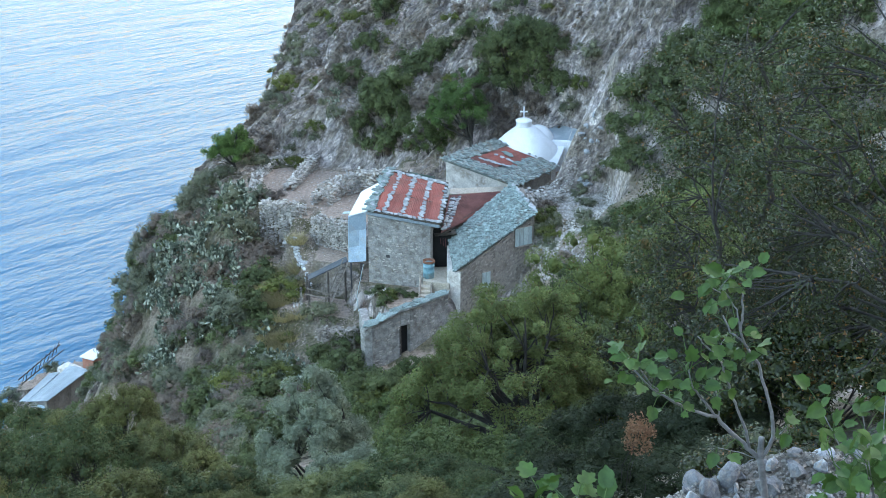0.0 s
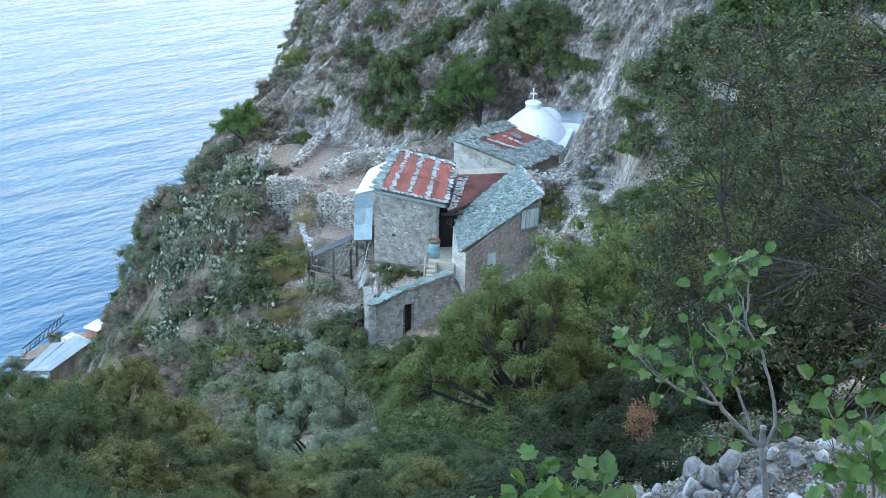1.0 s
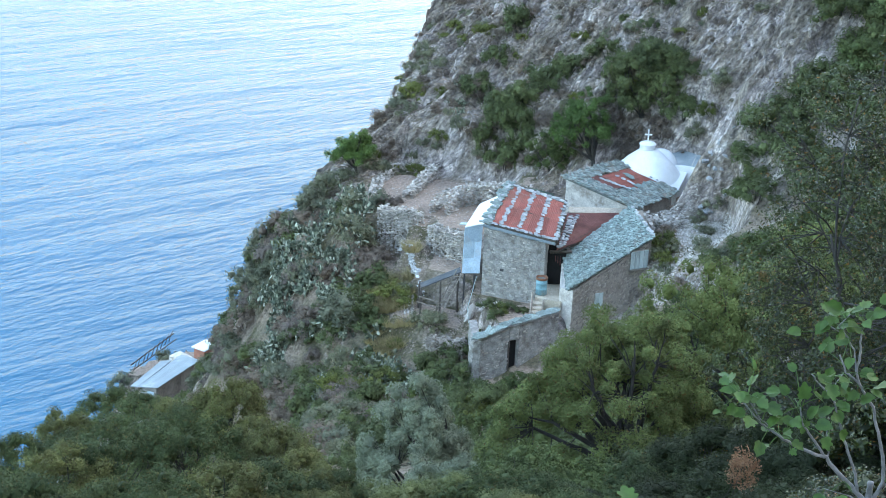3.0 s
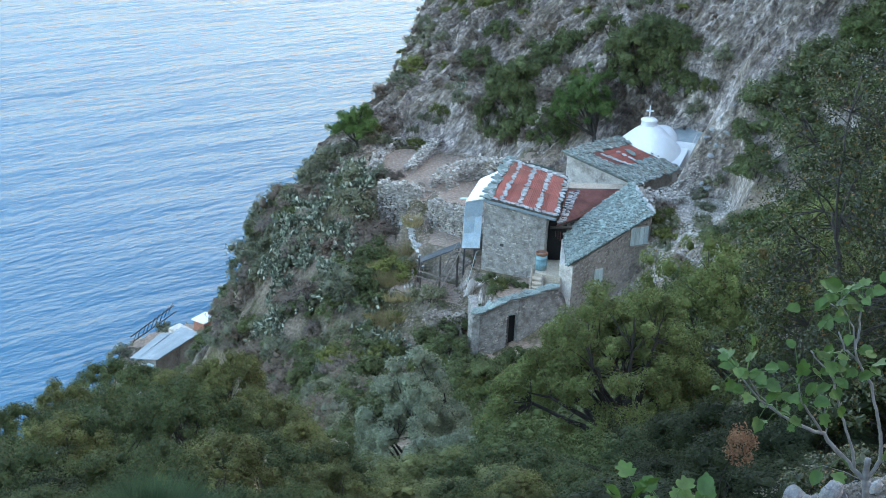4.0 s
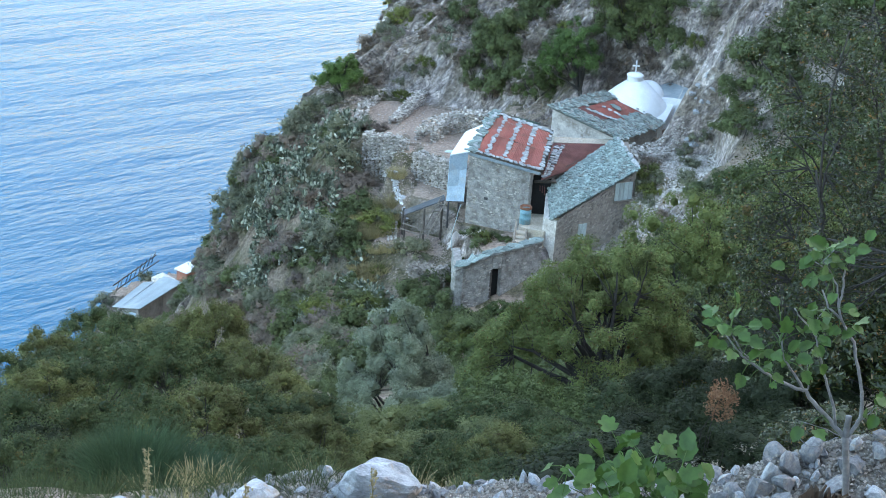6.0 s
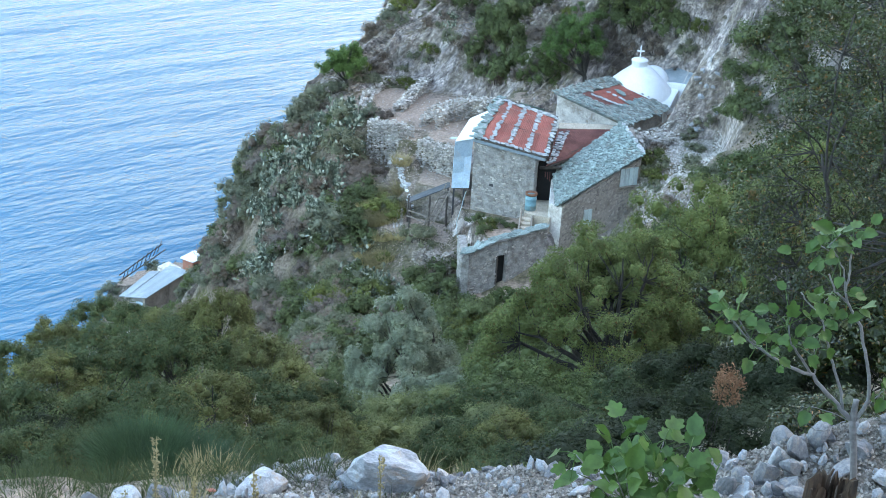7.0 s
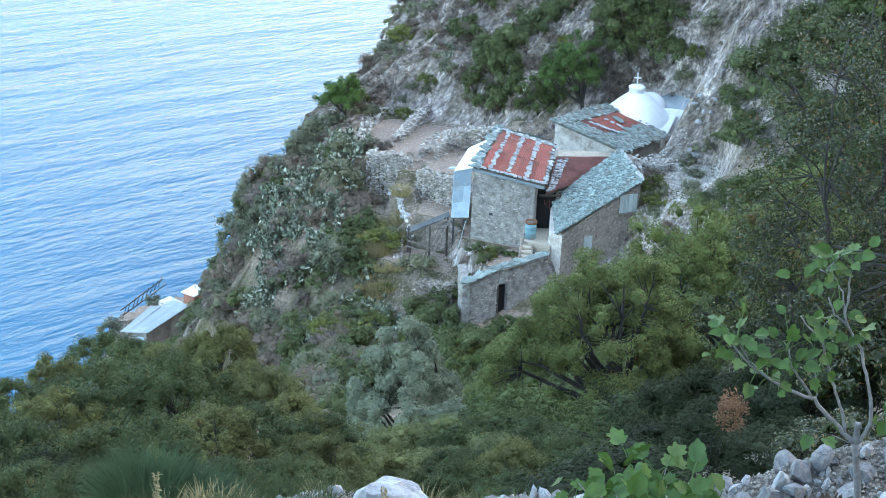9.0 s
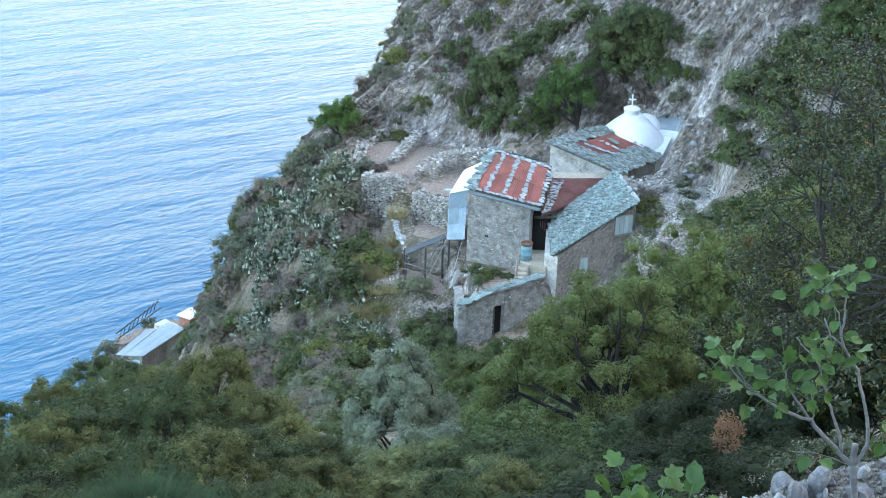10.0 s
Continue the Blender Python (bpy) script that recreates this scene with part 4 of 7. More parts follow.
# ---- dry stone terrace walls ----
def dry_wall(label, pts, width, seed, mtl=None, size=0.165, group="terrace walls"):
    """A dry stone wall along (x, y, bottom, top) points: stones packed through its whole body, joined in one mesh."""
    rnd = random.Random(seed)
    shapes = [stone_mesh("s", M_DRY, seed * 10 + i, 0.7, 10) for i in range(6)]
    data = [([v.co.copy() for v in m.vertices], [tuple(p.vertices) for p in m.polygons]) for m in shapes]
    verts, faces = [], []
    for (x0, y0, b0, t0), (x1, y1, b1, t1) in zip(pts, pts[1:]):
        d = V(x1 - x0, y1 - y0, 0)
        length = d.length
        d.normalize()
        n = V(d.y, -d.x, 0)
        k = max(2, round(length / (size * 0.8)))
        for i in range(k):
            f = (i + rnd.uniform(0.1, 0.9)) / k
            lo, hi = b0 + (b1 - b0) * f, t0 + (t1 - t0) * f + rnd.uniform(-0.10, 0.10)
            rows = max(1, round((hi - lo) / (size * 0.52)))
            for j in range(rows + 1):
                z = lo + (hi - lo) * j / rows
                across = (-0.5, 0.5) if j < rows - 1 else (-0.5, 0.0, 0.5)
                for w in across:
                    p = V(x0, y0, z) + d * length * f + n * width * (w + rnd.uniform(-0.12, 0.12))
                    sc = size * rnd.uniform(0.7, 1.45)
                    r = (pose(p.x, p.y, p.z, rnd.uniform(-25, 25), rnd.uniform(-25, 25), rnd.uniform(0, 360)) @ Matrix.Diagonal((sc * 1.35, sc * 1.1, sc * 0.75, 1)))
                    vs, fs = rnd.choice(data)
                    base = len(verts)
                    verts += [r @ v for v in vs]
                    faces += [tuple(base + i2 for i2 in f2) for f2 in fs]
    for m in shapes:
        bpy.data.meshes.remove(m)
    ob = link_mesh("terrace_wall", verts, faces, mtl or M_DRY)
    return tagged(ob, label, "stone wall", group)


dry_wall("tall dry stone terrace wall below the bare yard", [(-10.25, 80.3, 22.9, 25.65), (-8.6, 79.9, 23.1, 25.75), (-7.8, 79.5, 23.6, 25.55)], 0.5, 3)
dry_wall("curved dry stone wall round the upper terrace", [(-11.0, 83.0, 24.4, 25.5), (-11.1, 86.0, 24.6, 25.6), (-10.4, 88.5, 24.9, 25.85), (-9.3, 89.1, 25.1, 25.8)], 0.5, 4)
dry_wall("low pale dry stone wall across the terrace", [(-9.0, 83.2, 25.0, 25.6), (-8.4, 86.3, 25.1, 25.85), (-7.6, 88.6, 25.2, 26.1), (-6.8, 90.0, 25.6, 26.7)], 0.45, 5)
dry_wall("broken dry stone retaining wall of pale rubble", [(-7.0, 80.8, 25.0, 25.85), (-6.2, 82.8, 25.0, 26.15), (-4.7, 83.4, 25.2, 26.5), (-3.6, 82.2, 25.2, 26.7)], 0.9, 6, size=0.20)
dry_wall("rubble retaining wall under the yard", [(-7.1, 78.4, 23.9, 25.45), (-6.2, 77.7, 23.9, 25.4), (-5.2, 77.0, 23.9, 25.5), (-4.6, 76.7, 23.9, 25.5)], 0.6, 7, size=0.17)
dry_wall("line of white stones edging the path", [(x, y, gz(x, y) - 0.05, gz(x, y) + 0.16) for x, y in ((-8.7, 78.6), (-8.2, 77.5), (-7.75, 76.5), (-7.4, 75.6), (-7.1, 74.7))], 0.2, 8, M_WHITESTONE, size=0.2)
dry_wall("low dry stone kerb beside the pergola", [(-7.75, 73.9, 22.2, 22.9), (-7.6, 72.6, 21.6, 22.3)], 0.4, 9)
dry_wall("low rubble edge below the yard", [(-6.3, 70.2, 21.6, 22.15), (-5.2, 69.6, 21.6, 22.3), (-4.3, 69.2, 21.6, 22.5)], 0.5, 10, M_DARKSTONE)
dry_wall("tumbled stone wall above the slate house", [(3.6, 77.2, 26.4, 27.5), (5.2, 76.2, 26.0, 27.3), (6.6, 76.6, 26.2, 27.5)], 0.9, 11, size=0.21)

M_DARKSHEET = surface("dull dark grey sheet", (0.05, 0.055, 0.06), (0.12, 0.125, 0.13), 2, 0.92, 20, 0.008, 0.1, (0.16, 0.13, 0.11))
# ---- pergola with a sheet roof, and a ladder ----
pergola = thing("pergola", None, "rough timber pergola with a grey sheet roof", "pergola")
PQ = [(-7.0, 72.85, 23.78), (-4.98, 73.5, 24.58), (-5.1, 74.15, 24.60), (-7.12, 73.45, 23.80)]
solid("roof_sheet", PQ, 0.05, M_DARKSHEET, pergola, "dull grey sheet roof")
for i, (x, y, top) in enumerate(((-7.0, 72.85, 23.75), (-7.15, 73.7, 23.8), (-6.0, 73.1, 24.1), (-5.1, 73.5, 24.5))):
    pole("post", (x, y, gz(x, y) - 0.15), (x, y, top), 0.06, 0.05, M_DARKWOOD, pergola, seed=i, bend=0.05)
pole("rail", (-7.1, 72.8, 23.3), (-5.9, 72.5, 23.1), 0.04, 0.035, M_WOOD, pergola, seed=5, bend=0.05)
pole("rail", (-7.2, 72.8, 23.0), (-6.1, 72.55, 22.75), 0.035, 0.03, M_WOOD, pergola, seed=6, bend=0.05)
pole("rail", (-6.2, 72.5, 22.4), (-6.0, 72.6, 23.6), 0.035, 0.03, M_WOOD, pergola, seed=7, bend=0.05)
ladder = thing("ladder", None, "grey timber ladder leaning on the pergola", "ladder")
for dx in (0.0, 0.34):
    pole("rail", (-6.3 + dx, 72.35, 22.25), (-5.2 + dx, 73.35, 24.75), 0.035, 0.03, M_WOOD, ladder, seed=3)
for i in range(6):
    k = (i + 0.7) / 6.6
    pole("rung", (-6.3 + 1.1 * k, 72.35 + k, 22.25 + 2.5 * k), (-5.96 + 1.1 * k, 72.35 + k, 22.25 + 2.5 * k), 0.02, 0.02, M_WOOD, ladder, seed=i)

# ---- by the water: shed, hut, racks ----
shed = thing("shed", None, "boat shed with a pale blue sheet roof by the water", "shed")
SQ = [(-29.3, 95.2, 5.95), (-27.55, 94.5, 6.35), (-25.8, 99.5, 6.42), (-27.6, 101.0, 6.05)]
roof = solid("roof", SQ, 0.06, M_ZINC, shed)
for i in range(5):
    sheet("roof_sheet", SQ, i * 0.2, i * 0.2 + 0.205, -0.01, 1.01, M_ZINC, roof, pitch=0.2, lift=0.012 + 0.006 * (i % 2))
solid("low_roof", [(-29.85, 95.4, 5.85), (-29.2, 95.2, 5.98), (-28.0, 99.8, 6.12), (-28.75, 99.6, 6.1)], 0.05, M_ZINC, shed)
wall("front_wall", (-29.1, 95.35), (-27.75, 94.8), 3.6, 3.6, 5.9, 6.2, 0.2, M_WALL, shed)
wall("side_wall", (-27.75, 94.8), (-26.0, 99.4), 3.6, 3.6, 6.2, 6.25, 0.2, M_DARKWALL, shed)
wall("sea_wall", (-28.3, 99.8), (-29.1, 95.35), 3.6, 3.6, 5.85, 5.85, 0.2, M_WALL, shed)
wall("back_wall", (-26.0, 99.4), (-28.3, 99.8), 3.6, 3.6, 6.2, 5.9, 0.2, M_WALL, shed)
solid("door", [(-28.5, 95.08, 3.9), (-27.95, 94.86, 3.9), (-27.95, 94.86, 5.75), (-28.5, 95.08, 5.75)], 0.05, M_BLUE, shed)
hut = thing("hut", None, "little red brick hut with a white flat roof", "hut")
wall("front_wall", (-27.1, 102.8), (-26.15, 102.2), 4.0, 4.4, 5.95, 5.98, 0.2, M_BRICK, hut)
wall("side_wall", (-26.15, 102.2), (-25.5, 103.4), 4.4, 4.6, 5.98, 5.95, 0.2, M_BRICK, hut)
solid("roof", [(-27.3, 102.8, 6.02), (-26.05, 102.0, 6.08), (-25.4, 103.6, 6.05), (-26.6, 104.5, 5.98)], 0.1, M_WHITE, hut)
solid("door", [(-26.10, 102.26, 4.6), (-25.85, 102.7, 4.6), (-25.85, 102.7, 5.7), (-26.10, 102.26, 5.7)], 0.03, M_DARKWOOD, hut)
slab = tagged(solid("terrace_slab", [(-29.2, 103.2, 4.9), (-27.6, 101.9, 5.1), (-27.2, 102.9, 5.1), (-28.6, 104.4, 4.9)], 0.9, M_OLDWHITE), "pale concrete terrace slab by the hut", "slab")
tagged(solid("terrace_slab", [(-28.6, 101.2, 4.7), (-26.2, 100.9, 5.0), (-26.4, 102.0, 5.05), (-28.4, 102.0, 4.8)], 0.9, M_PLASTER), "sandy concrete path slab behind the shed", "slab")
rack = thing("net_rack", None, "slanting dark pole rack beside the water", "rack")
for i in range(9):
    k = i / 8
    pole("pole", (-32.3 + 1.9 * k, 104.3 + 3.4 * k, 2.9 + 1.2 * k), (-32.1 + 2.0 * k, 104.5 + 3.4 * k, 3.75 + 1.25 * k), 0.035, 0.02, M_IRONHOLE, rack, seed=i, bend=0.05)
pole("beam", (-32.5, 104.2, 3.4), (-30.1, 108.0, 4.7), 0.05, 0.04, M_DARKWOOD, rack)
pole("beam", (-32.3, 104.3, 3.0), (-29.9, 108.1, 4.2), 0.05, 0.04, M_DARKWOOD, rack)


# ---- plants ----
M_BARK = surface("dark bark", (0.022, 0.019, 0.016), (0.058, 0.050, 0.043), 6, 0.95, 24, 0.02, 0.15)
M_FIGBARK = surface("smooth pale grey fig bark", (0.162, 0.151, 0.147), (0.264, 0.252, 0.244), 5, 0.7, 40, 0.004, 0.1, (0.16, 0.15, 0.14))
L_DARK = leaf_material("dark mastic leaf", (0.044, 0.058, 0.026), (0.142, 0.168, 0.070))
L_YELLOW = leaf_material("yellow green broom leaf", (0.05, 0.066, 0.02), (0.165, 0.176, 0.05))
L_GREY = leaf_material("grey green leaf", (0.078, 0.083, 0.052), (0.235, 0.238, 0.160))
L_BROWN = leaf_material("dry heath twig", (0.088, 0.070, 0.057), (0.25, 0.194, 0.158))
L_BRIGHT = leaf_material("fresh green shrub leaf", (0.036, 0.054, 0.019), (0.112, 0.142, 0.048))
L_TERRACE = leaf_material("bright green terrace tree leaf", (0.040, 0.075, 0.020), (0.125, 0.190, 0.052))
L_CENTRE = leaf_material("strawberry tree leaf", (0.066, 0.083, 0.027), (0.190, 0.222, 0.072), tint=(0.15, 0.10, 0.03))
L_GLOSSY = leaf_material("glossy dark green leaf", (0.015, 0.021, 0.006), (0.054, 0.067, 0.019), 0.24, (0.22, 0.11, 0.03), 0.38)
L_OLIVE = leaf_material("silver green olive leaf", (0.080, 0.098, 0.062), (0.26, 0.292, 0.203), 0.55, None, 0.4)
# leaf green darkened to paint in the deep shade under the trees
L_SHADE = leaf_material("bush leaf with shade in its colour", (0.009, 0.014, 0.006), (0.033, 0.045, 0.016))
L_FRONT = leaf_material("dull green foreground leaf", (0.055, 0.060, 0.022), (0.168, 0.174, 0.062), tint=(0.11, 0.075, 0.035))
L_FRESH = leaf_material("fresh dark green foreground leaf", (0.029, 0.045, 0.019), (0.098, 0.128, 0.050), tint=(0.14, 0.10, 0.03))
L_PALE = leaf_material("pale green meadow leaf", (0.071, 0.084, 0.034), (0.187, 0.206, 0.084))
L_DRYLEAF = leaf_material("dead brown leaf", (0.13, 0.06, 0.035), (0.30, 0.17, 0.10))
L_STRAW = leaf_material("straw grass blade", (0.208, 0.169, 0.078), (0.468, 0.39, 0.221))
L_GRASS = leaf_material("green grass blade", (0.032, 0.050, 0.020), (0.095, 0.118, 0.048))
L_BROOM = leaf_material("fine broom stem", (0.028, 0.058, 0.030), (0.078, 0.130, 0.066))
L_FIG = leaf_material("fig leaf", (0.028, 0.068, 0.013), (0.086, 0.158, 0.033), 0.45, None, 0.32)


def cactus_material():
    m, n, l, b = material("prickly pear pad")
    geo = n.new("ShaderNodeNewGeometry")
    col = ramp(n, l, geo.outputs["Random Per Island"], (0.0, (0.050, 0.064, 0.040)), (0.55, (0.125, 0.148, 0.10)), (0.8, (0.29, 0.31, 0.22)), (1.0, (0.50, 0.50, 0.40)))
    col = mix(n, l, 1.0, col, ramp(n, l, noise_node(n, l, 14, 3), (0.3, 0.75), (0.7, 1.25)), "MULTIPLY")
    l.new(col, b.inputs["Base Color"])
    b.inputs["Roughness"].default_value = 0.6
    return m


L_CACTUS = cactus_material()


def leaves(centres, spread, count, size, rng, slim=0.5, up=0.35, droop=0.0, tri=False, shell=0.0, heart=None):
    """Vertices and faces of small folded leaves, scattered round clump centres (n, 3) with radii spread. shell: how hollow the clumps are; heart: the crown's middle, away from which they face."""
    idx = rng.integers(0, len(centres), count)
    off = rng.normal(0, 1, (count, 3))
    off /= np.maximum(np.linalg.norm(off, axis=1, keepdims=True), 1e-6)
    if heart is not None:
        out = centres[idx] - np.asarray(heart, float)
        off += 0.75 * out / np.maximum(np.linalg.norm(out, axis=1, keepdims=True), 1e-6)
        off /= np.maximum(np.linalg.norm(off, axis=1, keepdims=True), 1e-6)
    off *= shell + (1.12 - shell) * rng.random((count, 1)) ** 0.45
    o = centres[idx] + off * spread[idx][:, None]
    nrm = off * 1.1 + rng.normal(0, 0.62, (count, 3)) + np.array([0, 0, up])
    nrm /= np.linalg.norm(nrm, axis=1, keepdims=True)
    ax = np.cross(nrm, rng.normal(0, 1, (count, 3)))
    ax[:, 2] -= droop
    ax /= np.linalg.norm(ax, axis=1, keepdims=True)
    sd = np.cross(nrm, ax)
    ln = size * rng.uniform(0.65, 1.35, (count, 1))
    wd = ln * slim * rng.uniform(0.8, 1.2, (count, 1))
    a = o - ax * ln * 0.5
    c = o + ax * ln * 0.5
    b = o + sd * wd * 0.5 + nrm * wd * 0.18
    d = o - sd * wd * 0.5 + nrm * wd * 0.18
    if tri:
        v = np.stack([a + sd * wd * 0.35, c, a - sd * wd * 0.65], 1).reshape(-1, 3)
        k = np.arange(count) * 3
        return v, np.stack([k, k + 1, k + 2], 1)
    v = np.stack([a, b, c, d], 1).reshape(-1, 3)
    k = np.arange(count) * 4
    f = np.stack([k, k + 1, k + 2, k + 3], 1)
    return v, f


PHI = (1 + 5 ** 0.5) / 2
BALL = np.array([(-1, PHI, 0), (1, PHI, 0), (-1, -PHI, 0), (1, -PHI, 0), (0, -1, PHI), (0, 1, PHI), (0, -1, -PHI), (0, 1, -PHI), (PHI, 0, -1), (PHI, 0, 1), (-PHI, 0, -1), (-PHI, 0, 1)]) / (1 + PHI * PHI) ** 0.5
BALL_FACES = np.array([(0, 11, 5), (0, 5, 1), (0, 1, 7), (0, 7, 10), (0, 10, 11), (1, 5, 9), (5, 11, 4), (11, 10, 2), (10, 7, 6), (7, 1, 8),
                       (3, 9, 4), (3, 4, 2), (3, 2, 6), (3, 6, 8), (3, 8, 9), (4, 9, 5), (2, 4, 11), (6, 2, 10), (8, 6, 7), (9, 8, 1)])


def masses(centres, radii, rng):
    """The dense inside of each leaf clump, where twigs and leaves close up: small uneven lumps."""
    n = len(centres)
    v = BALL[None] * radii[:, None, None] * rng.uniform(0.7, 1.15, (n, 12, 1)) + centres[:, None]
    f = BALL_FACES[None] + (np.arange(n) * 12)[:, None, None]
    return v.reshape(-1, 3), f.reshape(-1, 3)


def tube(points, r0, r1, sides=6):
    """A tapered tube along points."""
    pts = [Vector(p) for p in points]
    verts, faces = [], []
    for i, p in enumerate(pts):
        d = (pts[min(i + 1, len(pts) - 1)] - pts[max(i - 1, 0)]).normalized()
        x = d.cross(V(0.31, 0.87, 0.4)).normalized()
        y = d.cross(x)
        r = r0 + (r1 - r0) * i / (len(pts) - 1)
        verts += [p + (x * math.cos(2 * math.pi * j / sides) + y * math.sin(2 * math.pi * j / sides)) * r for j in range(sides)]
    for i in range(len(pts) - 1):
        for j in range(sides):
            k = (j + 1) % sides
            faces.append((i * sides + j, i * sides + k, (i + 1) * sides + k, (i + 1) * sides + j))
    faces.append(tuple(range((len(pts) - 1) * sides, len(pts) * sides)))
    return verts, faces


def join(bits):
    verts, faces = [], []
    for v, f in bits:
        base = len(verts)
        verts += [tuple(p) for p in v]
        faces += [tuple(base + i for i in k) for k in f]
    return verts, faces


def limb(p0, p1, rng, sag=0.15, steps=5):
    p0, p1 = Vector(p0), Vector(p1)
    n = (p1 - p0).length
    mid = (p0 + p1) / 2 + Vector(rng.normal(0, 0.12 * n, 3)) + V(0, 0, sag * n)
    out = []
    for i in range(steps + 1):
        k = i / steps
        out.append((p0 * (1 - k) + mid * k) * (1 - k) + (mid * (1 - k) + p1 * k) * k + Vector(rng.normal(0, 0.012 * n, 3)))
    return out


def crown_clumps(rng, k, rx, ry, rz, inner=0.35):
    """Clump centres over an uneven dome of half sizes rx, ry, rz, standing on z = 0."""
    d = rng.normal(0, 1, (k, 3))
    d /= np.linalg.norm(d, axis=1, keepdims=True)
    d[:, 2] = np.abs(d[:, 2]) * 1.15 - 0.15
    r = inner + (1 - inner) * rng.random((k, 1)) ** 0.6
    lump = 1 + 0.22 * np.sin(d[:, :1] * 4 + rng.uniform(0, 6)) + 0.18 * np.sin(d[:, 1:2] * 5 + rng.uniform(0, 6))
    c = d * r * lump * np.array([rx, ry, rz])
    c[:, 2] += rz * 0.25
    return c


def shrub(name, seed, mtl, count=1000, size=0.13, slim=0.5, clumps=26, spread=0.26, flat=0.8, label="", category="shrub", group="", up=0.35, inner=0.5, even=False, dense=0.55):
    """A shrub 1 m in radius, with its stems, far from the scene; copies of it are planted."""
    rng = np.random.default_rng(seed)
    ob = thing(name, pose(0, 0, -200), label, category, group)
    c = crown_clumps(rng, clumps, 0.8, 0.8, 0.8 * flat, inner)
    if even:
        c = c / np.array([*np.percentile(np.abs(c[:, :2]), 97, axis=0), np.percentile(c[:, 2], 98)]) * np.array([0.86, 0.86, 0.86])
        c = c * np.minimum(1, 0.92 / np.linalg.norm(c, axis=1, keepdims=True))
    sp = rng.uniform(0.55, 1.35, len(c)) * spread
    v, f = leaves(c, sp, count, size, rng, slim, up, 0.0, True, dense * 0.7, (0, 0, 0.1))
    v2, f2 = masses(c, sp * dense, rng)
    link_mesh("foliage", np.concatenate([v, v2]), np.concatenate([f, f2 + len(v)]), mtl, ob)
    bits = [tube(limb((rng.normal(0, 0.05), rng.normal(0, 0.05), -0.35), c[i] * 0.9, rng, 0.05, 3), 0.014 if even else 0.03, 0.006, 4) for i in range(0, len(c), 4)]
    link_mesh("stem", *join(bits), M_BARK, ob)
    return ob


def plant(proto, x, y, r, rng, lift=0.0, tall=1.0, z=None):
    if z is None:
        x, y, z = root(x, y)
    ob = copy_thing(proto, pose(x, y, z + lift * r, rng.normal(0, 6), rng.normal(0, 6), rng.uniform(0, 360)))
    r *= 1.22
    ob.scale = (r * rng.uniform(0.9, 1.12), r * rng.uniform(0.9, 1.12), r * tall * rng.uniform(0.85, 1.1))
    return ob


KINDS = {
    "dark": [shrub("mastic_shrub", 101 + i, L_DARK, 1500, 0.13, 0.5, 24, 0.30, 0.9, "dark green evergreen mastic shrub on the rocky slope", "shrub", "dark evergreen shrubs") for i in range(3)],
    "yellow": [shrub("broom_shrub", 111 + i, L_YELLOW, 1400, 0.14, 0.3, 26, 0.27, 0.8, "yellow-green broom shrub on the dry slope", "shrub", "yellow-green shrubs") for i in range(2)],
    "grey": [shrub("sage_shrub", 121 + i, L_GREY, 1500, 0.13, 0.34, 28, 0.28, 0.8, "grey-green sage-like shrub on the dry slope", "shrub", "grey-green shrubs") for i in range(3)],
    "brown": [shrub("heather_shrub", 131 + i, L_BROWN, 1400, 0.15, 0.2, 24, 0.28, 0.75, "dry brown heather shrub on the rocky slope", "shrub", "dry heather shrubs", up=0.9, dense=0.6) for i in range(2)],
    "dwarf": [shrub("dwarf_heath", 151 + i, L_BROWN, 900, 0.17, 0.2, 16, 0.30, 0.6, "low dry brown heath clinging to the cliff", "shrub", "cliff heath", up=0.9, dense=0.5) for i in range(2)],
    "rose": [shrub("rockrose_shrub", 161 + i, L_GREY, 1000, 0.15, 0.36, 18, 0.30, 0.75, "small grey-green rockrose rooted in the cliff", "shrub", "cliff rockroses") for i in range(2)],
    "bright": [shrub("laurel_shrub", 141 + i, L_BRIGHT, 1800, 0.11, 0.45, 28, 0.28, 0.95, "fresh green leafy shrub in the ravine", "shrub", "fresh green shrubs") for i in range(2)],
}

BIG = {
    "dark": [shrub("mastic_shrub", 171 + i, L_DARK, 4400, 0.072, 0.5, 56, 0.22, 0.9, "dark green evergreen mastic shrub on the rocky slope", "shrub", "dark evergreen shrubs") for i in range(3)],
    "bright": [shrub("laurel_shrub", 181 + i, L_BRIGHT, 3800, 0.08, 0.45, 46, 0.24, 0.95, "fresh green leafy shrub in the ravine", "shrub", "fresh green shrubs") for i in range(3)],
}


def pattern(kind, r, i):
    """Broad shrubs grow from a pattern with finer leaves."""
    row = BIG[kind] if kind in BIG and r >= 1.15 else KINDS[kind]
    return row[i % len(row)]


rng = np.random.default_rng(7)


def plant_all(kind, spots, lift=0.0, tall=1.0):
    for i, (x, y, r) in enumerate(spots):
        plant(pattern(kind, r, i), x, y, r, rng, lift, tall)


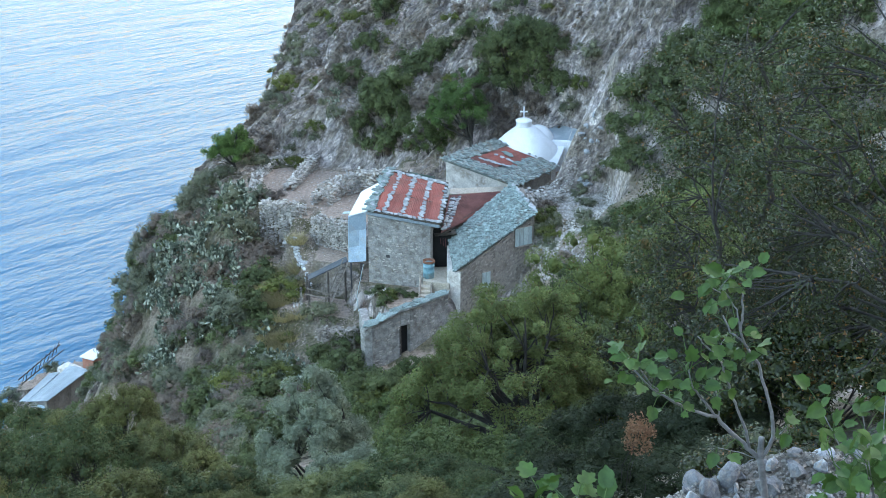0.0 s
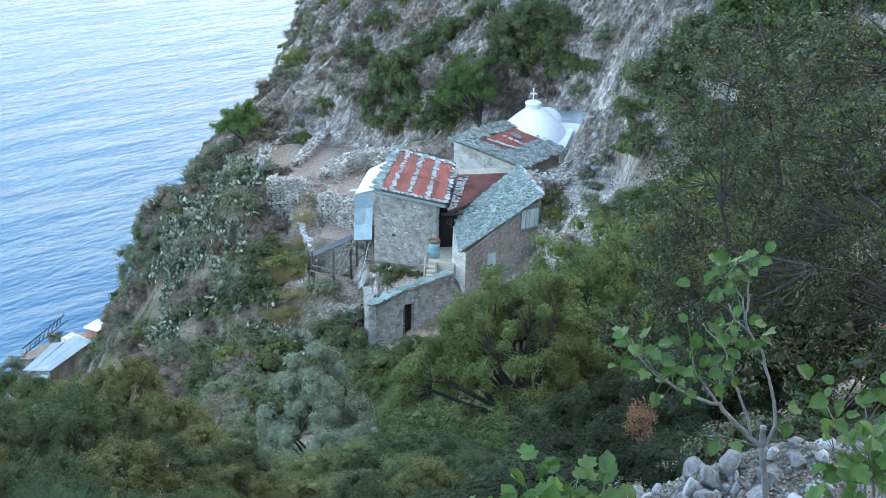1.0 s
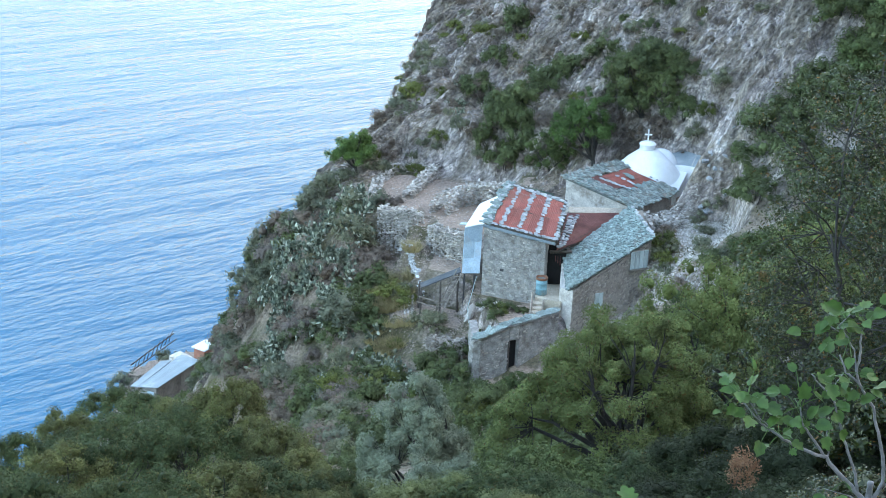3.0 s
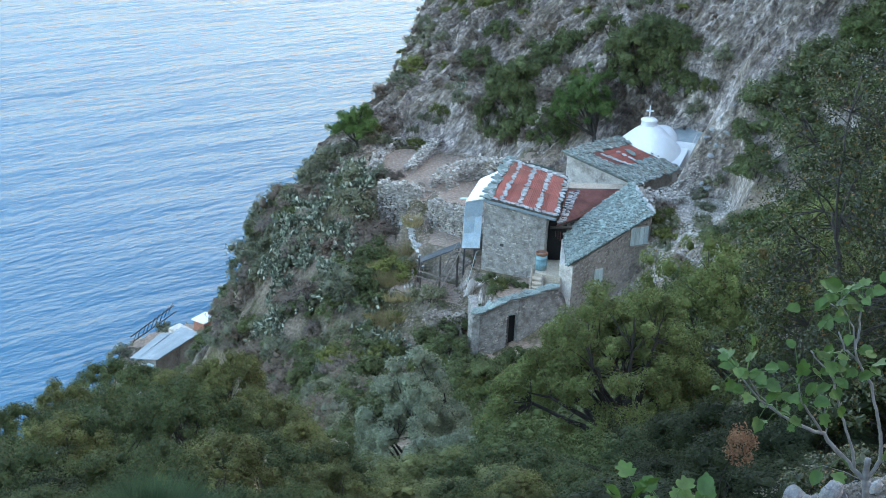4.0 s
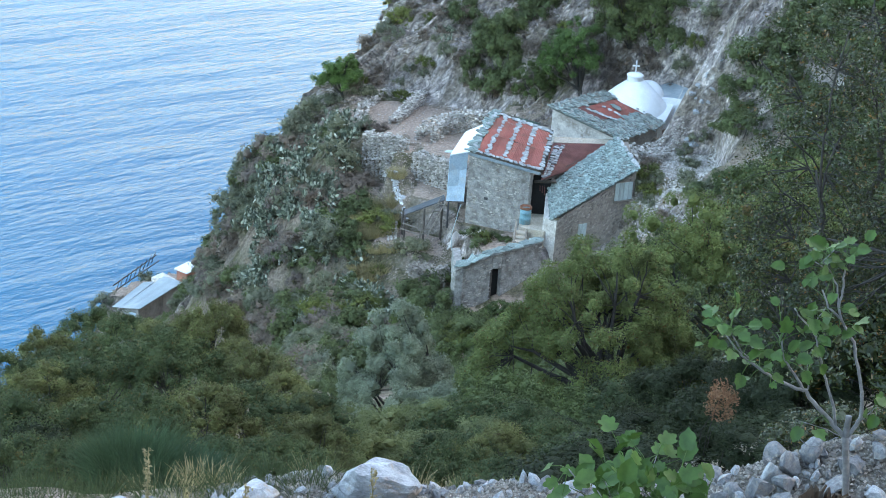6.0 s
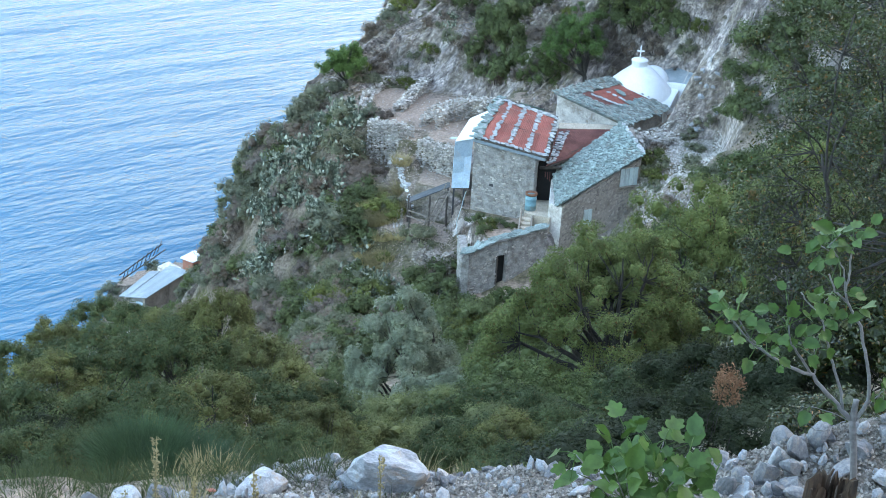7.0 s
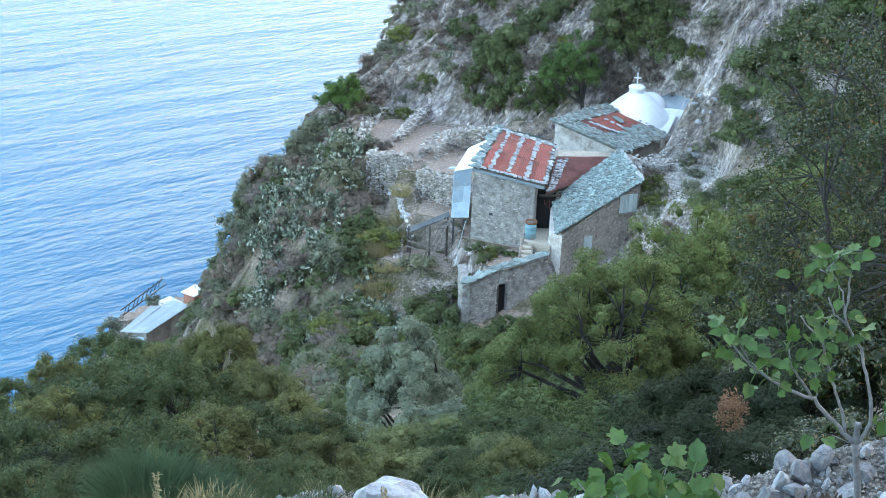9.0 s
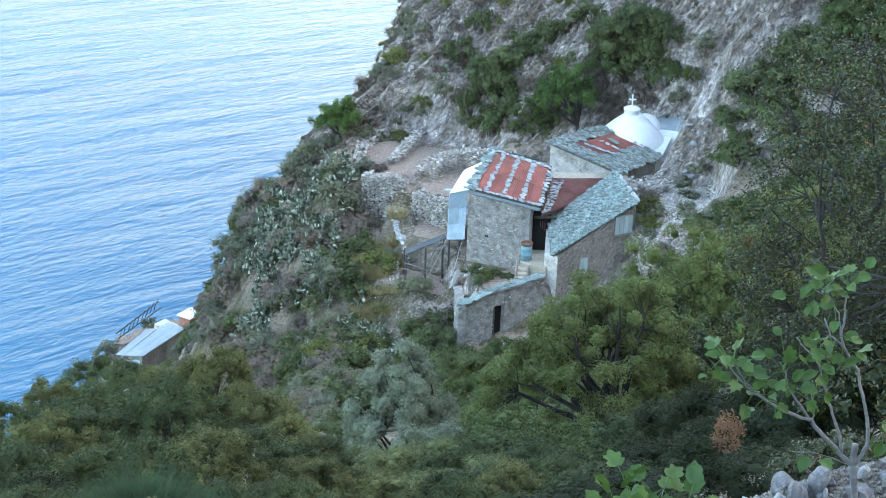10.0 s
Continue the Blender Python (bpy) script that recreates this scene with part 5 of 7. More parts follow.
# bushes rooted in the cliff: x, y, radius
plant_all("dark", [(-2.8, 87.8, 1.4), (-3.8, 88.2, 1.35), (-3.4, 87.1, 1.1), (-1.5, 89.1, 1.11), (0.2, 90.0, 0.87), (-4.5, 87.9, 0.92), (3.9, 86.6, 1.5), (5.5, 85.3, 1.36), (6.6, 84.5, 0.94), (3.0, 86.4, 0.96),
                   (4.9, 86.7, 1.38), (-3.4, 94.9, 1.11), (-4.6, 93.3, 0.77), (-5.9, 91.3, 0.89), (6.3, 85.6, 1.18), (-2.1, 86.4, 0.9), (2.3, 88.8, 0.73), (-5.4, 92.4, 0.58),
                   (-3.2, 88.6, 1.2), (-2.2, 88.4, 1.0), (4.4, 85.9, 1.2), (5.9, 85.9, 1.1), (3.4, 87.4, 1.1), (-0.7, 89.6, 0.9)], 0.15, 1.15)
plant_all("yellow", [(-9.5, 93.5, 0.91), (-7.8, 89.0, 0.56), (-10.5, 88.2, 0.37), (8.0, 83.7, 0.58), (-6.7, 95.9, 0.46), (0.6, 87.5, 0.42), (-8.4, 99.1, 0.41), (5.4, 73.4, 0.7), (5.5, 72.4, 0.6)], 0.05)
plant_all("rose", [(-10.6, 93.0, 0.78), (-9.4, 98.1, 0.88), (-9.7, 96.2, 0.73), (-6.4, 89.0, 0.69), (8.3, 83.9, 0.7), (0.2, 87.1, 0.6), (7.4, 84.1, 0.65), (-4.9, 87.9, 0.62), (-7.8, 88.7, 0.44), (-8.8, 89.2, 0.44)], 0.0)
plant_all("dwarf", [(3.9, 85.6, 1.13), (5.5, 84.8, 0.89), (2.6, 86.0, 0.78), (-11.7, 92.7, 0.85), (-6.0, 88.8, 0.75), (1.9, 86.5, 0.6), (-0.1, 86.4, 0.66), (7.1, 85.5, 0.65), (-8.1, 94.0, 0.65), (-2.1, 85.0, 0.71),
                    (3.2, 85.9, 0.72), (5.2, 85.2, 0.89), (6.8, 84.4, 0.59), (-2.9, 92.0, 0.63), (-1.2, 92.2, 0.63), (-7.1, 90.8, 0.51)], 0.0)
# shrubs of the sea slope
plant_all("grey", [(-14.2, 86.0, 1.0), (-13.2, 86.2, 0.8), (-14.9, 85.2, 0.8), (-14.2, 84.0, 0.9), (-12.4, 81.2, 0.8), (-17.4, 82.4, 0.95), (-18.2, 81.6, 0.95), (-16.9, 83.8, 0.9), (-16.2, 85.0, 0.8), (-11.9, 87.5, 0.7), (-11.7, 79.4, 1.2), (-18.3, 85.8, 0.75), (-18.5, 85.1, 1.07), (-14.1, 78.5, 0.98), (-12.7, 78.6, 0.57), (-11.1, 73.4, 1.19),
                   (-6.3, 71.4, 0.89), (-14.9, 73.1, 0.77), (-20.3, 85.1, 0.77), (-8.2, 74.5, 0.6), (-18.7, 80.0, 0.9), (-12.4, 83.8, 0.65), (-10.8, 79.4, 0.5), (-11.5, 67.1, 0.77), (-9.5, 62.5, 0.62)], 0.0)
plant_all("brown", [(-17.6, 81.1, 0.9), (-18.1, 80.3, 0.96), (-13.6, 74.1, 0.94), (-17.1, 77.1, 1.11), (-13.5, 70.5, 0.91), (-15.8, 72.7, 1.05), (-13.5, 68.6, 1.0), (-7.7, 64.8, 0.78), (-9.7, 66.2, 0.9),
                    (-12.8, 74.5, 0.66), (-17.5, 85.1, 0.62), (-18.7, 78.9, 0.78), (-12.4, 72.0, 0.59), (-10.5, 77.4, 0.45)], 0.0)
plant_all("dark", [(-9.9, 75.8, 0.94), (-4.9, 67.1, 1.25), (-6.1, 68.2, 0.96), (-4.6, 69.4, 0.82), (-21.5, 85.6, 0.58), (-9.9, 72.6, 0.7), (-7.6, 68.5, 0.61), (-3.7, 65.6, 0.73)], 0.0)
plant_all("yellow", [(-10.2, 68.3, 0.98), (-9.4, 68.0, 0.77), (-14.5, 70.9, 0.54), (-8.0, 71.1, 0.42), (-18.7, 84.4, 0.5), (-2.7, 70.4, 0.4), (2.9, 70.4, 0.6)], 0.0)
plant_all("dark", [(-2.2, 70.7, 0.45), (-3.2, 70.9, 0.5), (-1.55, 70.5, 0.3), (-2.9, 69.6, 0.45), (-3.7, 70.4, 0.4)], 0.0, 0.7)
plant_all("grey", [(-25.5, 97.5, 0.7), (5.2, 72.9, 0.6), (7.7, 75.6, 0.5), (7.4, 72.8, 0.6), (-30.6, 101.5, 0.9), (-29.8, 104.4, 0.7), (-22.4, 90.0, 0.9)], -0.1)
plant_all("dark", [(9.9, 74.5, 1.2), (11.0, 77.3, 1.7), (11.9, 75.2, 1.8), (13.3, 77.5, 1.7), (15.2, 78.8, 1.6), (16.9, 78.5, 1.75), (18.5, 76.2, 1.75), (20.7, 75.8, 1.7), (15.1, 75.2, 2.0), (17.6, 74.0, 2.0),
                   (20.2, 73.0, 2.0), (18.5, 71.0, 1.9), (15.9, 71.8, 2.0), (13.4, 73.0, 2.0), (16.0, 68.0, 2.0), (19.0, 67.0, 2.0), (22.5, 72.0, 2.1), (13.0, 69.5, 1.8)], -0.1, 1.05)
plant_all("bright", [(9.6, 69.6, 1.3), (8.8, 64.8, 1.6), (6.6, 66.4, 1.2), (8.6, 57.5, 1.7), (10.2, 68.0, 1.6), (11.8, 67.2, 1.9), (13.4, 64.2, 1.9), (10.0, 59.3, 1.8), (5.5, 65.0, 1.1), (4.0, 64.0, 1.2), (6.5, 61.0, 1.5),
                     (11.5, 61.0, 1.9), (3.4, 60.5, 1.4), (1.2, 63.2, 1.0), (14.5, 60.0, 2.0), (12.5, 55.5, 1.9), (9.5, 53.5, 1.8), (16.0, 56.0, 2.0)], 0.0, 1.05)

plant_all("dark", [(0.5, 43.5, 1.5), (2.5, 43.8, 1.6), (4.5, 44.0, 1.7), (1.5, 46.5, 1.6), (3.8, 47.0, 1.7), (-0.8, 46.0, 1.3), (6.5, 45.0, 1.8)], 0.0, 1.0)

plant_all("bright", [(-2.0, 59.0, 1.1), (-1.0, 57.0, 1.2), (-3.0, 57.0, 1.1), (-0.2, 60.5, 1.2), (-2.4, 61.4, 1.0), (-1.2, 62.6, 0.9), (-3.6, 60.0, 1.0), (0.6, 57.6, 1.3), (-1.8, 54.6, 1.2), (-0.4, 53.0, 1.3)], 0.0, 0.9)
plant_all("yellow", [(-3.3, 63.0, 0.8), (-2.4, 63.4, 0.8), (-1.6, 64.2, 0.8), (-3.8, 64.5, 0.8), (-2.9, 65.2, 0.7), (-0.4, 64.5, 0.9)], 0.0, 0.8)
plant_all("bright", [(-1.2, 65.8, 0.7), (-4.4, 63.4, 0.9), (-4.8, 65.3, 0.9), (-2.0, 66.2, 0.5), (-3.4, 66.0, 0.5), (0.4, 66.0, 0.8)], 0.0, 0.8)
# scrub on the point by the shed
plant_all("grey", [(-29.8, 91.6, 0.8), (-31.6, 94.6, 0.8), (-32.2, 98.0, 0.9), (-27.2, 90.4, 0.9), (-31.4, 100.6, 0.8), (-33.2, 104.2, 0.9), (-32.4, 101.8, 0.9)], -0.1, 0.8)
plant_all("dark", [(-31.0, 92.4, 0.9), (-28.4, 90.4, 0.9), (-25.4, 92.0, 0.9), (-31.0, 102.6, 0.7), (-31.4, 90.6, 1.0)], -0.1, 0.8)
plant_all("grey", [(-9.1, 60.5, 0.9), (-7.5, 64.0, 0.8), (-7.6, 61.5, 0.9), (-6.8, 63.0, 0.8), (-8.8, 57.2, 1.0)], 0.0, 0.9)
plant_all("brown", [(-8.4, 63.2, 0.9), (-6.5, 64.8, 0.8), (-8.9, 62.5, 0.8), (-5.8, 63.8, 0.8)], 0.0, 0.9)
plant_all("brown", [(-20.2, 79.2, 0.6), (-21.0, 80.4, 0.55), (-20.6, 81.8, 0.6), (-21.8, 82.8, 0.55), (-19.8, 78.0, 0.7)], -0.1, 0.8)
plant_all("grey", [(-20.0, 80.8, 0.6), (-21.2, 79.0, 0.5), (-19.6, 79.8, 0.6), (-21.4, 84.4, 0.6), (-22.6, 85.6, 0.6)], -0.1, 0.8)
# scrub on the bare bank beside the slate house
plant_all("brown", [(5.2, 75.6, 0.75), (5.5, 74.4, 0.65)], 0.1, 1.1)
plant_all("rose", [(5.0, 76.0, 0.6), (7.4, 71.6, 0.45), (5.7, 73.0, 0.5)], 0.1)
plant_all("rose", [(5.4, 71.4, 0.5), (4.9, 70.2, 0.5)], 0.0, 0.9)
plant_all("rose", [(7.4, 77.6, 0.55), (8.1, 77.8, 0.6)], 0.0, 0.9)
plant_all("dark", [(9.8, 75.4, 0.9), (9.6, 77.0, 0.8)], 0.0, 0.9)

# the rest of the scrub: scattered over the sea slope, the ravine and the cliff
TAKEN = [(-6.6, 76.6, 2.6), (-7.6, 84.8, 3.6), (-5.6, 80.2, 2.8), (-6.3, 72.8, 1.9), (-1.8, 74.0, 3.4), (-1.5, 70.0, 2.6), (2.6, 73.5, 3.2), (3.4, 79.0, 3.6), (5.2, 82.2, 3.0), (-28, 98, 4.2), (-25.2, 100.5, 3.2), (-24.6, 97.0, 2.2), (-27.0, 103, 3.0), (-31.2, 106, 2.2),
         (-5.0, 70.8, 1.0), (7.0, 75.0, 1.6), (-12.6, 86.2, 1.6), (-7.6, 70.8, 1.2), (-2.6, 66.4, 1.6), (-8.4, 75.5, 1.3), (-8.2, 72.8, 1.1), (-20.8, 79.6, 3.0), (-22.5, 84, 2.6), (-13.6, 87.2, 1.6), (-10.8, 85.5, 1.6), (7.0, 72.6, 2.0), (7.6, 75.6, 1.6)]


def free(x, y):
    return all(math.hypot(x - a, y - b) > r for a, b, r in TAKEN)


def scatter(n, x0, x1, y0, y1, kinds, r0, r1, lift=-0.1, clear=0.0):
    done = 0
    for _ in range(n * 6):
        x, y = rng.uniform(x0, x1), rng.uniform(y0, y1)
        if done >= n or not free(x, y) or gz(x, y) < 1.2:
            continue
        kind = kinds[int(rng.integers(0, len(kinds)))]
        r = rng.uniform(r0, r1)
        # the crest of the rock rib stays bare
        if r > 0.7 and 8.0 < x < 14.4 and 77.7 + 0.1 * (x - 10) < y < 92:
            continue
        plant(pattern(kind, r, done), x, y, r, rng, lift)
        done += 1


scatter(95, -22, -8.5, 62, 86, ["grey", "grey", "brown", "dark", "brown"], 0.55, 1.0)
scatter(75, -17.5, -7.6, 60, 75, ["brown", "grey", "dark", "grey", "dark", "yellow"], 0.6, 1.05, 0.0)
scatter(75, -30, -16, 78, 104, ["rose", "brown", "dark", "grey"], 0.7, 1.2)
scatter(26, -20, -7, 52, 68, ["grey", "dark", "brown", "yellow"], 0.8, 1.3)
scatter(330, -12.5, 11, 85.5, 106, ["dwarf", "rose", "dwarf", "dwarf", "dwarf", "yellow", "rose"], 0.22, 0.65, -0.15)
scatter(45, -26, -14, 70, 96, ["grey", "brown", "dark", "grey"], 0.8, 1.3)
scatter(60, 10.5, 24, 79, 98, ["dark", "dark", "bright", "dwarf", "dark"], 0.8, 1.7, 0.0)
scatter(40, 11.5, 26, 78, 100, ["dark", "dark", "bright"], 1.2, 2.0, 0.0)
scatter(44, 9.8, 21, 76, 92, ["dark", "bright", "bright"], 1.2, 1.9, 0.0)
scatter(45, 1, 10, 84.5, 98, ["dwarf", "rose", "dwarf", "dark", "rose"], 0.3, 0.7, 0.0)
scatter(8, -13, -6, 84, 96, ["grey", "brown"], 0.3, 0.5, -0.2)
scatter(14, 4.2, 10, 64, 71, ["rose", "grey", "dark", "brown"], 0.4, 0.7, 0.0)
scatter(44, -9, 6, 50, 66, ["dark", "bright", "dark"], 0.7, 1.3)
scatter(34, 6, 26, 44, 64, ["bright", "dark", "dark"], 1.2, 2.0)


# ---- prickly pears ----
def prickly_pear(seed):
    rng2 = np.random.default_rng(seed)
    ob = thing("prickly_pear", pose(0, 0, -200), "prickly pear cactus with grey-green oval pads", "cactus", "prickly pears")
    bits, tips = [], [((rng2.normal(0, 0.35), rng2.normal(0, 0.35), 0.0), V(rng2.normal(0, 0.3), rng2.normal(0, 0.3), 1).normalized()) for _ in range(11)]
    pads = 0
    while tips and pads < 95:
        o, d = tips.pop(0)
        o = Vector(o)
        ln = rng2.uniform(0.19, 0.32)
        side = d.cross(Vector(rng2.normal(0, 1, 3))).normalized()
        nrm = d.cross(side).normalized()
        ring = []
        for j in range(10):
            a = 2 * math.pi * j / 10
            w = 0.5 + 0.12 * math.cos(a)
            ring.append(o + d * ln * (0.5 - 0.5 * math.cos(a)) + side * ln * 0.62 * w * math.sin(a))
        mid = o + d * ln * 0.5
        v = ring + [mid + nrm * 0.03, mid - nrm * 0.03]
        f = [(j, (j + 1) % 10, 10) for j in range(10)] + [((j + 1) % 10, j, 11) for j in range(10)]
        bits.append((v, f))
        pads += 1
        if o.z < 1.15:
            for _ in range(int(rng2.integers(1, 4))):
                d2 = (d + side * rng2.normal(0, 0.7) + nrm * rng2.normal(0, 0.5) + V(0, 0, 0.15)).normalized()
                tips.append((o + d * ln * 0.95 + side * rng2.normal(0, 0.05), d2))
    tagged(link_mesh("pad", *join(bits), L_CACTUS, ob), kind="stuff")
    return ob


PEARS = [prickly_pear(300 + i) for i in range(4)]


def plant_pears(n, x0, x1, y0, y1, s0=0.7, s1=1.15):
    for i in range(n):
        x, y = rng.uniform(x0, x1), rng.uniform(y0, y1)
        if free(x, y):
            ob = copy_thing(PEARS[i % 4], pose(*root(x, y), rng.normal(0, 8), rng.normal(0, 8), rng.uniform(0, 360)))
            ob.scale = [rng.uniform(s0, s1)] * 3


plant_pears(60, -16.4, -10.8, 77.0, 84.0, 0.7, 1.05)
plant_pears(52, -15.6, -11.2, 72.5, 78.5, 0.65, 1.0)
plant_pears(26, -12.6, -7.4, 67.8, 72.2, 0.6, 0.9)
plant_pears(6, -6.8, -4.4, 66.0, 68.5, 0.6, 0.9)
plant_pears(5, -9.0, -6.5, 89.5, 93.0, 0.4, 0.6)


# ---- trees ----
def tree(name, base, crown, half, trunk_r, seed, mtl, count, size, clumps, spread, label, category="tree", slim=0.5, lean=(0, 0), limbs=12, inner=0.35, group="", up=0.35, droop=0.0, open_front=None, dense=0.5, limb_r=0.55, leader=False):
    """A tree with a forked trunk, limbs to its leaf clumps and a crown of many small leaves. crown: centre of the crown's base, in world metres."""
    r = np.random.default_rng(seed)
    ob = thing(name, pose(*base), label, category, group)
    c0 = Vector(crown) - Vector(base)
    c = crown_clumps(r, clumps, *half, inner) + np.array(c0)
    if open_front is not None:
        low = (c[:, 2] < c0.z + open_front) & (c[:, 1] < c0.y + 0.8) & (np.abs(c[:, 0] - c0.x + 0.2) < half[0] * 0.62) & (r.random(len(c)) < 0.85)
        c = c[~low]
    fork = c0 * 0.45 + V(lean[0], lean[1], 0)
    stem = limb((0, 0, -0.3), c0 + V(0, 0, half[2] * 0.95), r, 0.0, 14) if leader else limb((0, 0, -0.3), fork, r, 0.0, 6)
    link_mesh("trunk", *tube(stem, trunk_r, trunk_r * (0.15 if leader else 0.75), 8), M_BARK, ob, smooth=True)
    bits = []
    order = r.permutation(len(c))
    mains = []
    for i in order[:limbs]:
        tip = Vector(c[i])
        start = min(stem[2:], key=lambda p: abs(p.z - tip.z + 1.1 * math.hypot(p.x - tip.x, p.y - tip.y))) if leader else fork
        pts = limb(start, tip * 0.96 + start * 0.04, r, 0.10, 7)
        mains.append(pts)
        bits.append(tube(pts, trunk_r * limb_r, trunk_r * 0.10, 6))
    for i in order[limbs:]:
        tip = Vector(c[i])
        start = min((p for m in mains for p in m[2:6]), key=lambda p: (p - tip).length)
        bits.append(tube(limb(start, tip, r, 0.06, 4), trunk_r * 0.14, trunk_r * 0.04, 4))
    tagged(link_mesh("branchwork", *join(bits), M_BARK, ob, smooth=True), kind="stuff")
    sp = r.uniform(0.6, 1.35, len(c)) * spread
    v, f = leaves(c, sp, count, size, r, slim, up, droop, True, dense * 0.7, c0 + V(0, 0, half[2] * 0.2))
    if dense:
        v2, f2 = masses(c, sp * dense, r)
        v, f = np.concatenate([v, v2]), np.concatenate([f, f2 + len(v)])
    link_mesh("crown", v, f, mtl, ob)
    return ob


# round tree on the terrace edge and the pine-like tree above the chapel yard
TX, TY, TZ = root(-12.25, 86.4)
tree("tree", (TX, TY, TZ - 0.1), (TX - 0.2, TY, TZ + 0.95), (1.25, 1.15, 1.25), 0.11, 401, L_TERRACE, 11000, 0.10, 90, 0.25, "small round green tree on the terrace edge", limbs=8)
tree("tree", (1.9, 83.6, gz(1.9, 83.6)), (0.9, 84.0, gz(1.9, 83.6) + 2.1), (2.0, 1.6, 2.0), 0.15, 402, L_TERRACE, 18000, 0.09, 100, 0.30, "leaning dark green tree beside the cliff", limbs=12, lean=(0.2, 0))
tree("tree", (-0.9, 84.2, gz(-0.9, 84.2)), (-0.7, 84.2, gz(-0.9, 84.2) + 0.3), (1.3, 1.2, 1.6), 0.1, 403, L_BRIGHT, 9000, 0.09, 60, 0.28, "bushy dark green tree beside the cliff", limbs=8)

# broad evergreen in the ravine, in front of the houses
tree("strawberry_tree", (3.4, 36.0, gz(3.4, 36.0) - 0.3), (1.95, 39.2, 31.6), (3.8, 3.4, 3.4), 0.17, 411, L_CENTRE, 150000, 0.074, 520, 0.32, "broad dark evergreen tree with many bare dark limbs", limbs=30, lean=(-0.4, 0.3), inner=0.5, open_front=2.0, limb_r=0.6, dense=0.35)
tree("strawberry_tree", (5.6, 38.5, gz(5.6, 38.5)), (6.2, 41.0, 34.2), (3.3, 3.0, 3.0), 0.14, 412, L_CENTRE, 65000, 0.078, 300, 0.33, "dense evergreen tree behind the broad one", limbs=18, inner=0.45)
tree("strawberry_tree", (1.0, 31.0, gz(1.0, 31.0)), (0.6, 31.5, gz(1.0, 31.0) + 0.0), (2.4, 1.8, 0.45), 0.06, 413, L_BRIGHT, 24000, 0.075, 120, 0.36, "low evergreen bush on the ravine side", limbs=14, inner=0.45)
# its dark leaf colour paints in the ravine's shade
tree("strawberry_tree", (4.4, 30.0, gz(4.4, 30.0)), (4.4, 30.4, gz(4.4, 30.0) + 0.0), (2.2, 1.6, 0.45), 0.07, 414, L_SHADE, 24000, 0.075, 120, 0.36, "low evergreen bush with ravine shade put into its leaf colour", limbs=14, inner=0.45)

# olive, with low shrubs round its foot
plant_all("grey", [(-5.4, 48.8, 1.1), (-4.6, 47.8, 0.8), (-5.9, 50.5, 1.0)], 0.0)
tree("olive_tree", (-4.4, 46.5, gz(-4.4, 46.5)), (-4.3, 46.6, gz(-4.4, 46.5) + 1.3), (2.3, 2.0, 2.4), 0.14, 421, L_OLIVE, 60000, 0.10, 150, 0.33, "silver-green olive tree in the ravine", slim=0.36, limbs=14, inner=0.72, dense=0.6)
tree("olive_tree", (-2.6, 43.0, gz(-2.6, 43.0)), (-2.6, 43.0, gz(-2.6, 43.0) + 0.3), (1.4, 1.2, 1.2), 0.08, 422, L_OLIVE, 20000, 0.10, 70, 0.3, "small olive bush at the foot of the olive", slim=0.36, limbs=8, inner=0.7, dense=0.6)

# the patterns that the copies were taken from are not part of the place
for proto in [s for k in (*KINDS.values(), *BIG.values()) for s in k] + PEARS:
    for ob in (*proto.children_recursive, proto):
        bpy.data.objects.remove(ob)



# ---- the near slope: evergreen bushes between the path and the ravine ----
FRONT = [shrub("evergreen_bush", 501 + i, m, k, sz, 0.5, 80, 0.21, 0.95, lab, "bush", grp, inner=0.62, even=True, dense=0.5)
         for i, (m, k, sz, lab, grp) in enumerate(((L_FRONT, 17000, 0.042, "dull green evergreen bush below the path", "bushes below the path"),
                                                   (L_FRESH, 17000, 0.042, "fresh green evergreen bush below the path", "fresh bushes below the path"),
                                                   (L_SHADE, 14000, 0.045, "green bush below the path, darkened in colour for shade", "shaded bushes"), (L_GLOSSY, 14000, 0.045, "dark glossy-leaved bush under the big tree", "glossy bushes"), (L_PALE, 15000, 0.04, "pale green low bush on the grassy slope", "pale green bushes"),
                                                   (L_FRESH, 12000, 0.055, "leafy green bush under the broad tree", "leafy ravine bushes")))]


frng = np.random.default_rng(77)


def plant_front(kind, spots):
    for x, y, r, tall in spots:
        plant(FRONT[kind[int(frng.integers(0, len(kind)))]], x, y, r, frng, 0.25, tall)


# x, y, radius, height of the top above the ground: crowns carried on short trunks
def plant_mass(kind, spots):
    for x, y, r, top in spots:
        x, y, z = root(x, y)
        lift = max(0.0, top - 1.15 * r)
        ob = plant(FRONT[kind[int(frng.integers(0, len(kind)))]], x, y, r / 1.12, frng, 0.0, 1.0, z + lift)
        if lift > 0.1:
            k = ob.scale
            foot = ob.matrix_basis.to_3x3().normalized().inverted() @ V(0, 0, -lift - 0.2)
            foot = V(foot.x / k[0], foot.y / k[1], foot.z / k[2])
            link_mesh("trunk", *tube([foot, foot * 0.5 + V(0.06, 0.03, 0), (0, 0, 0.15)], 0.07, 0.04, 7), M_BARK, ob, smooth=True)


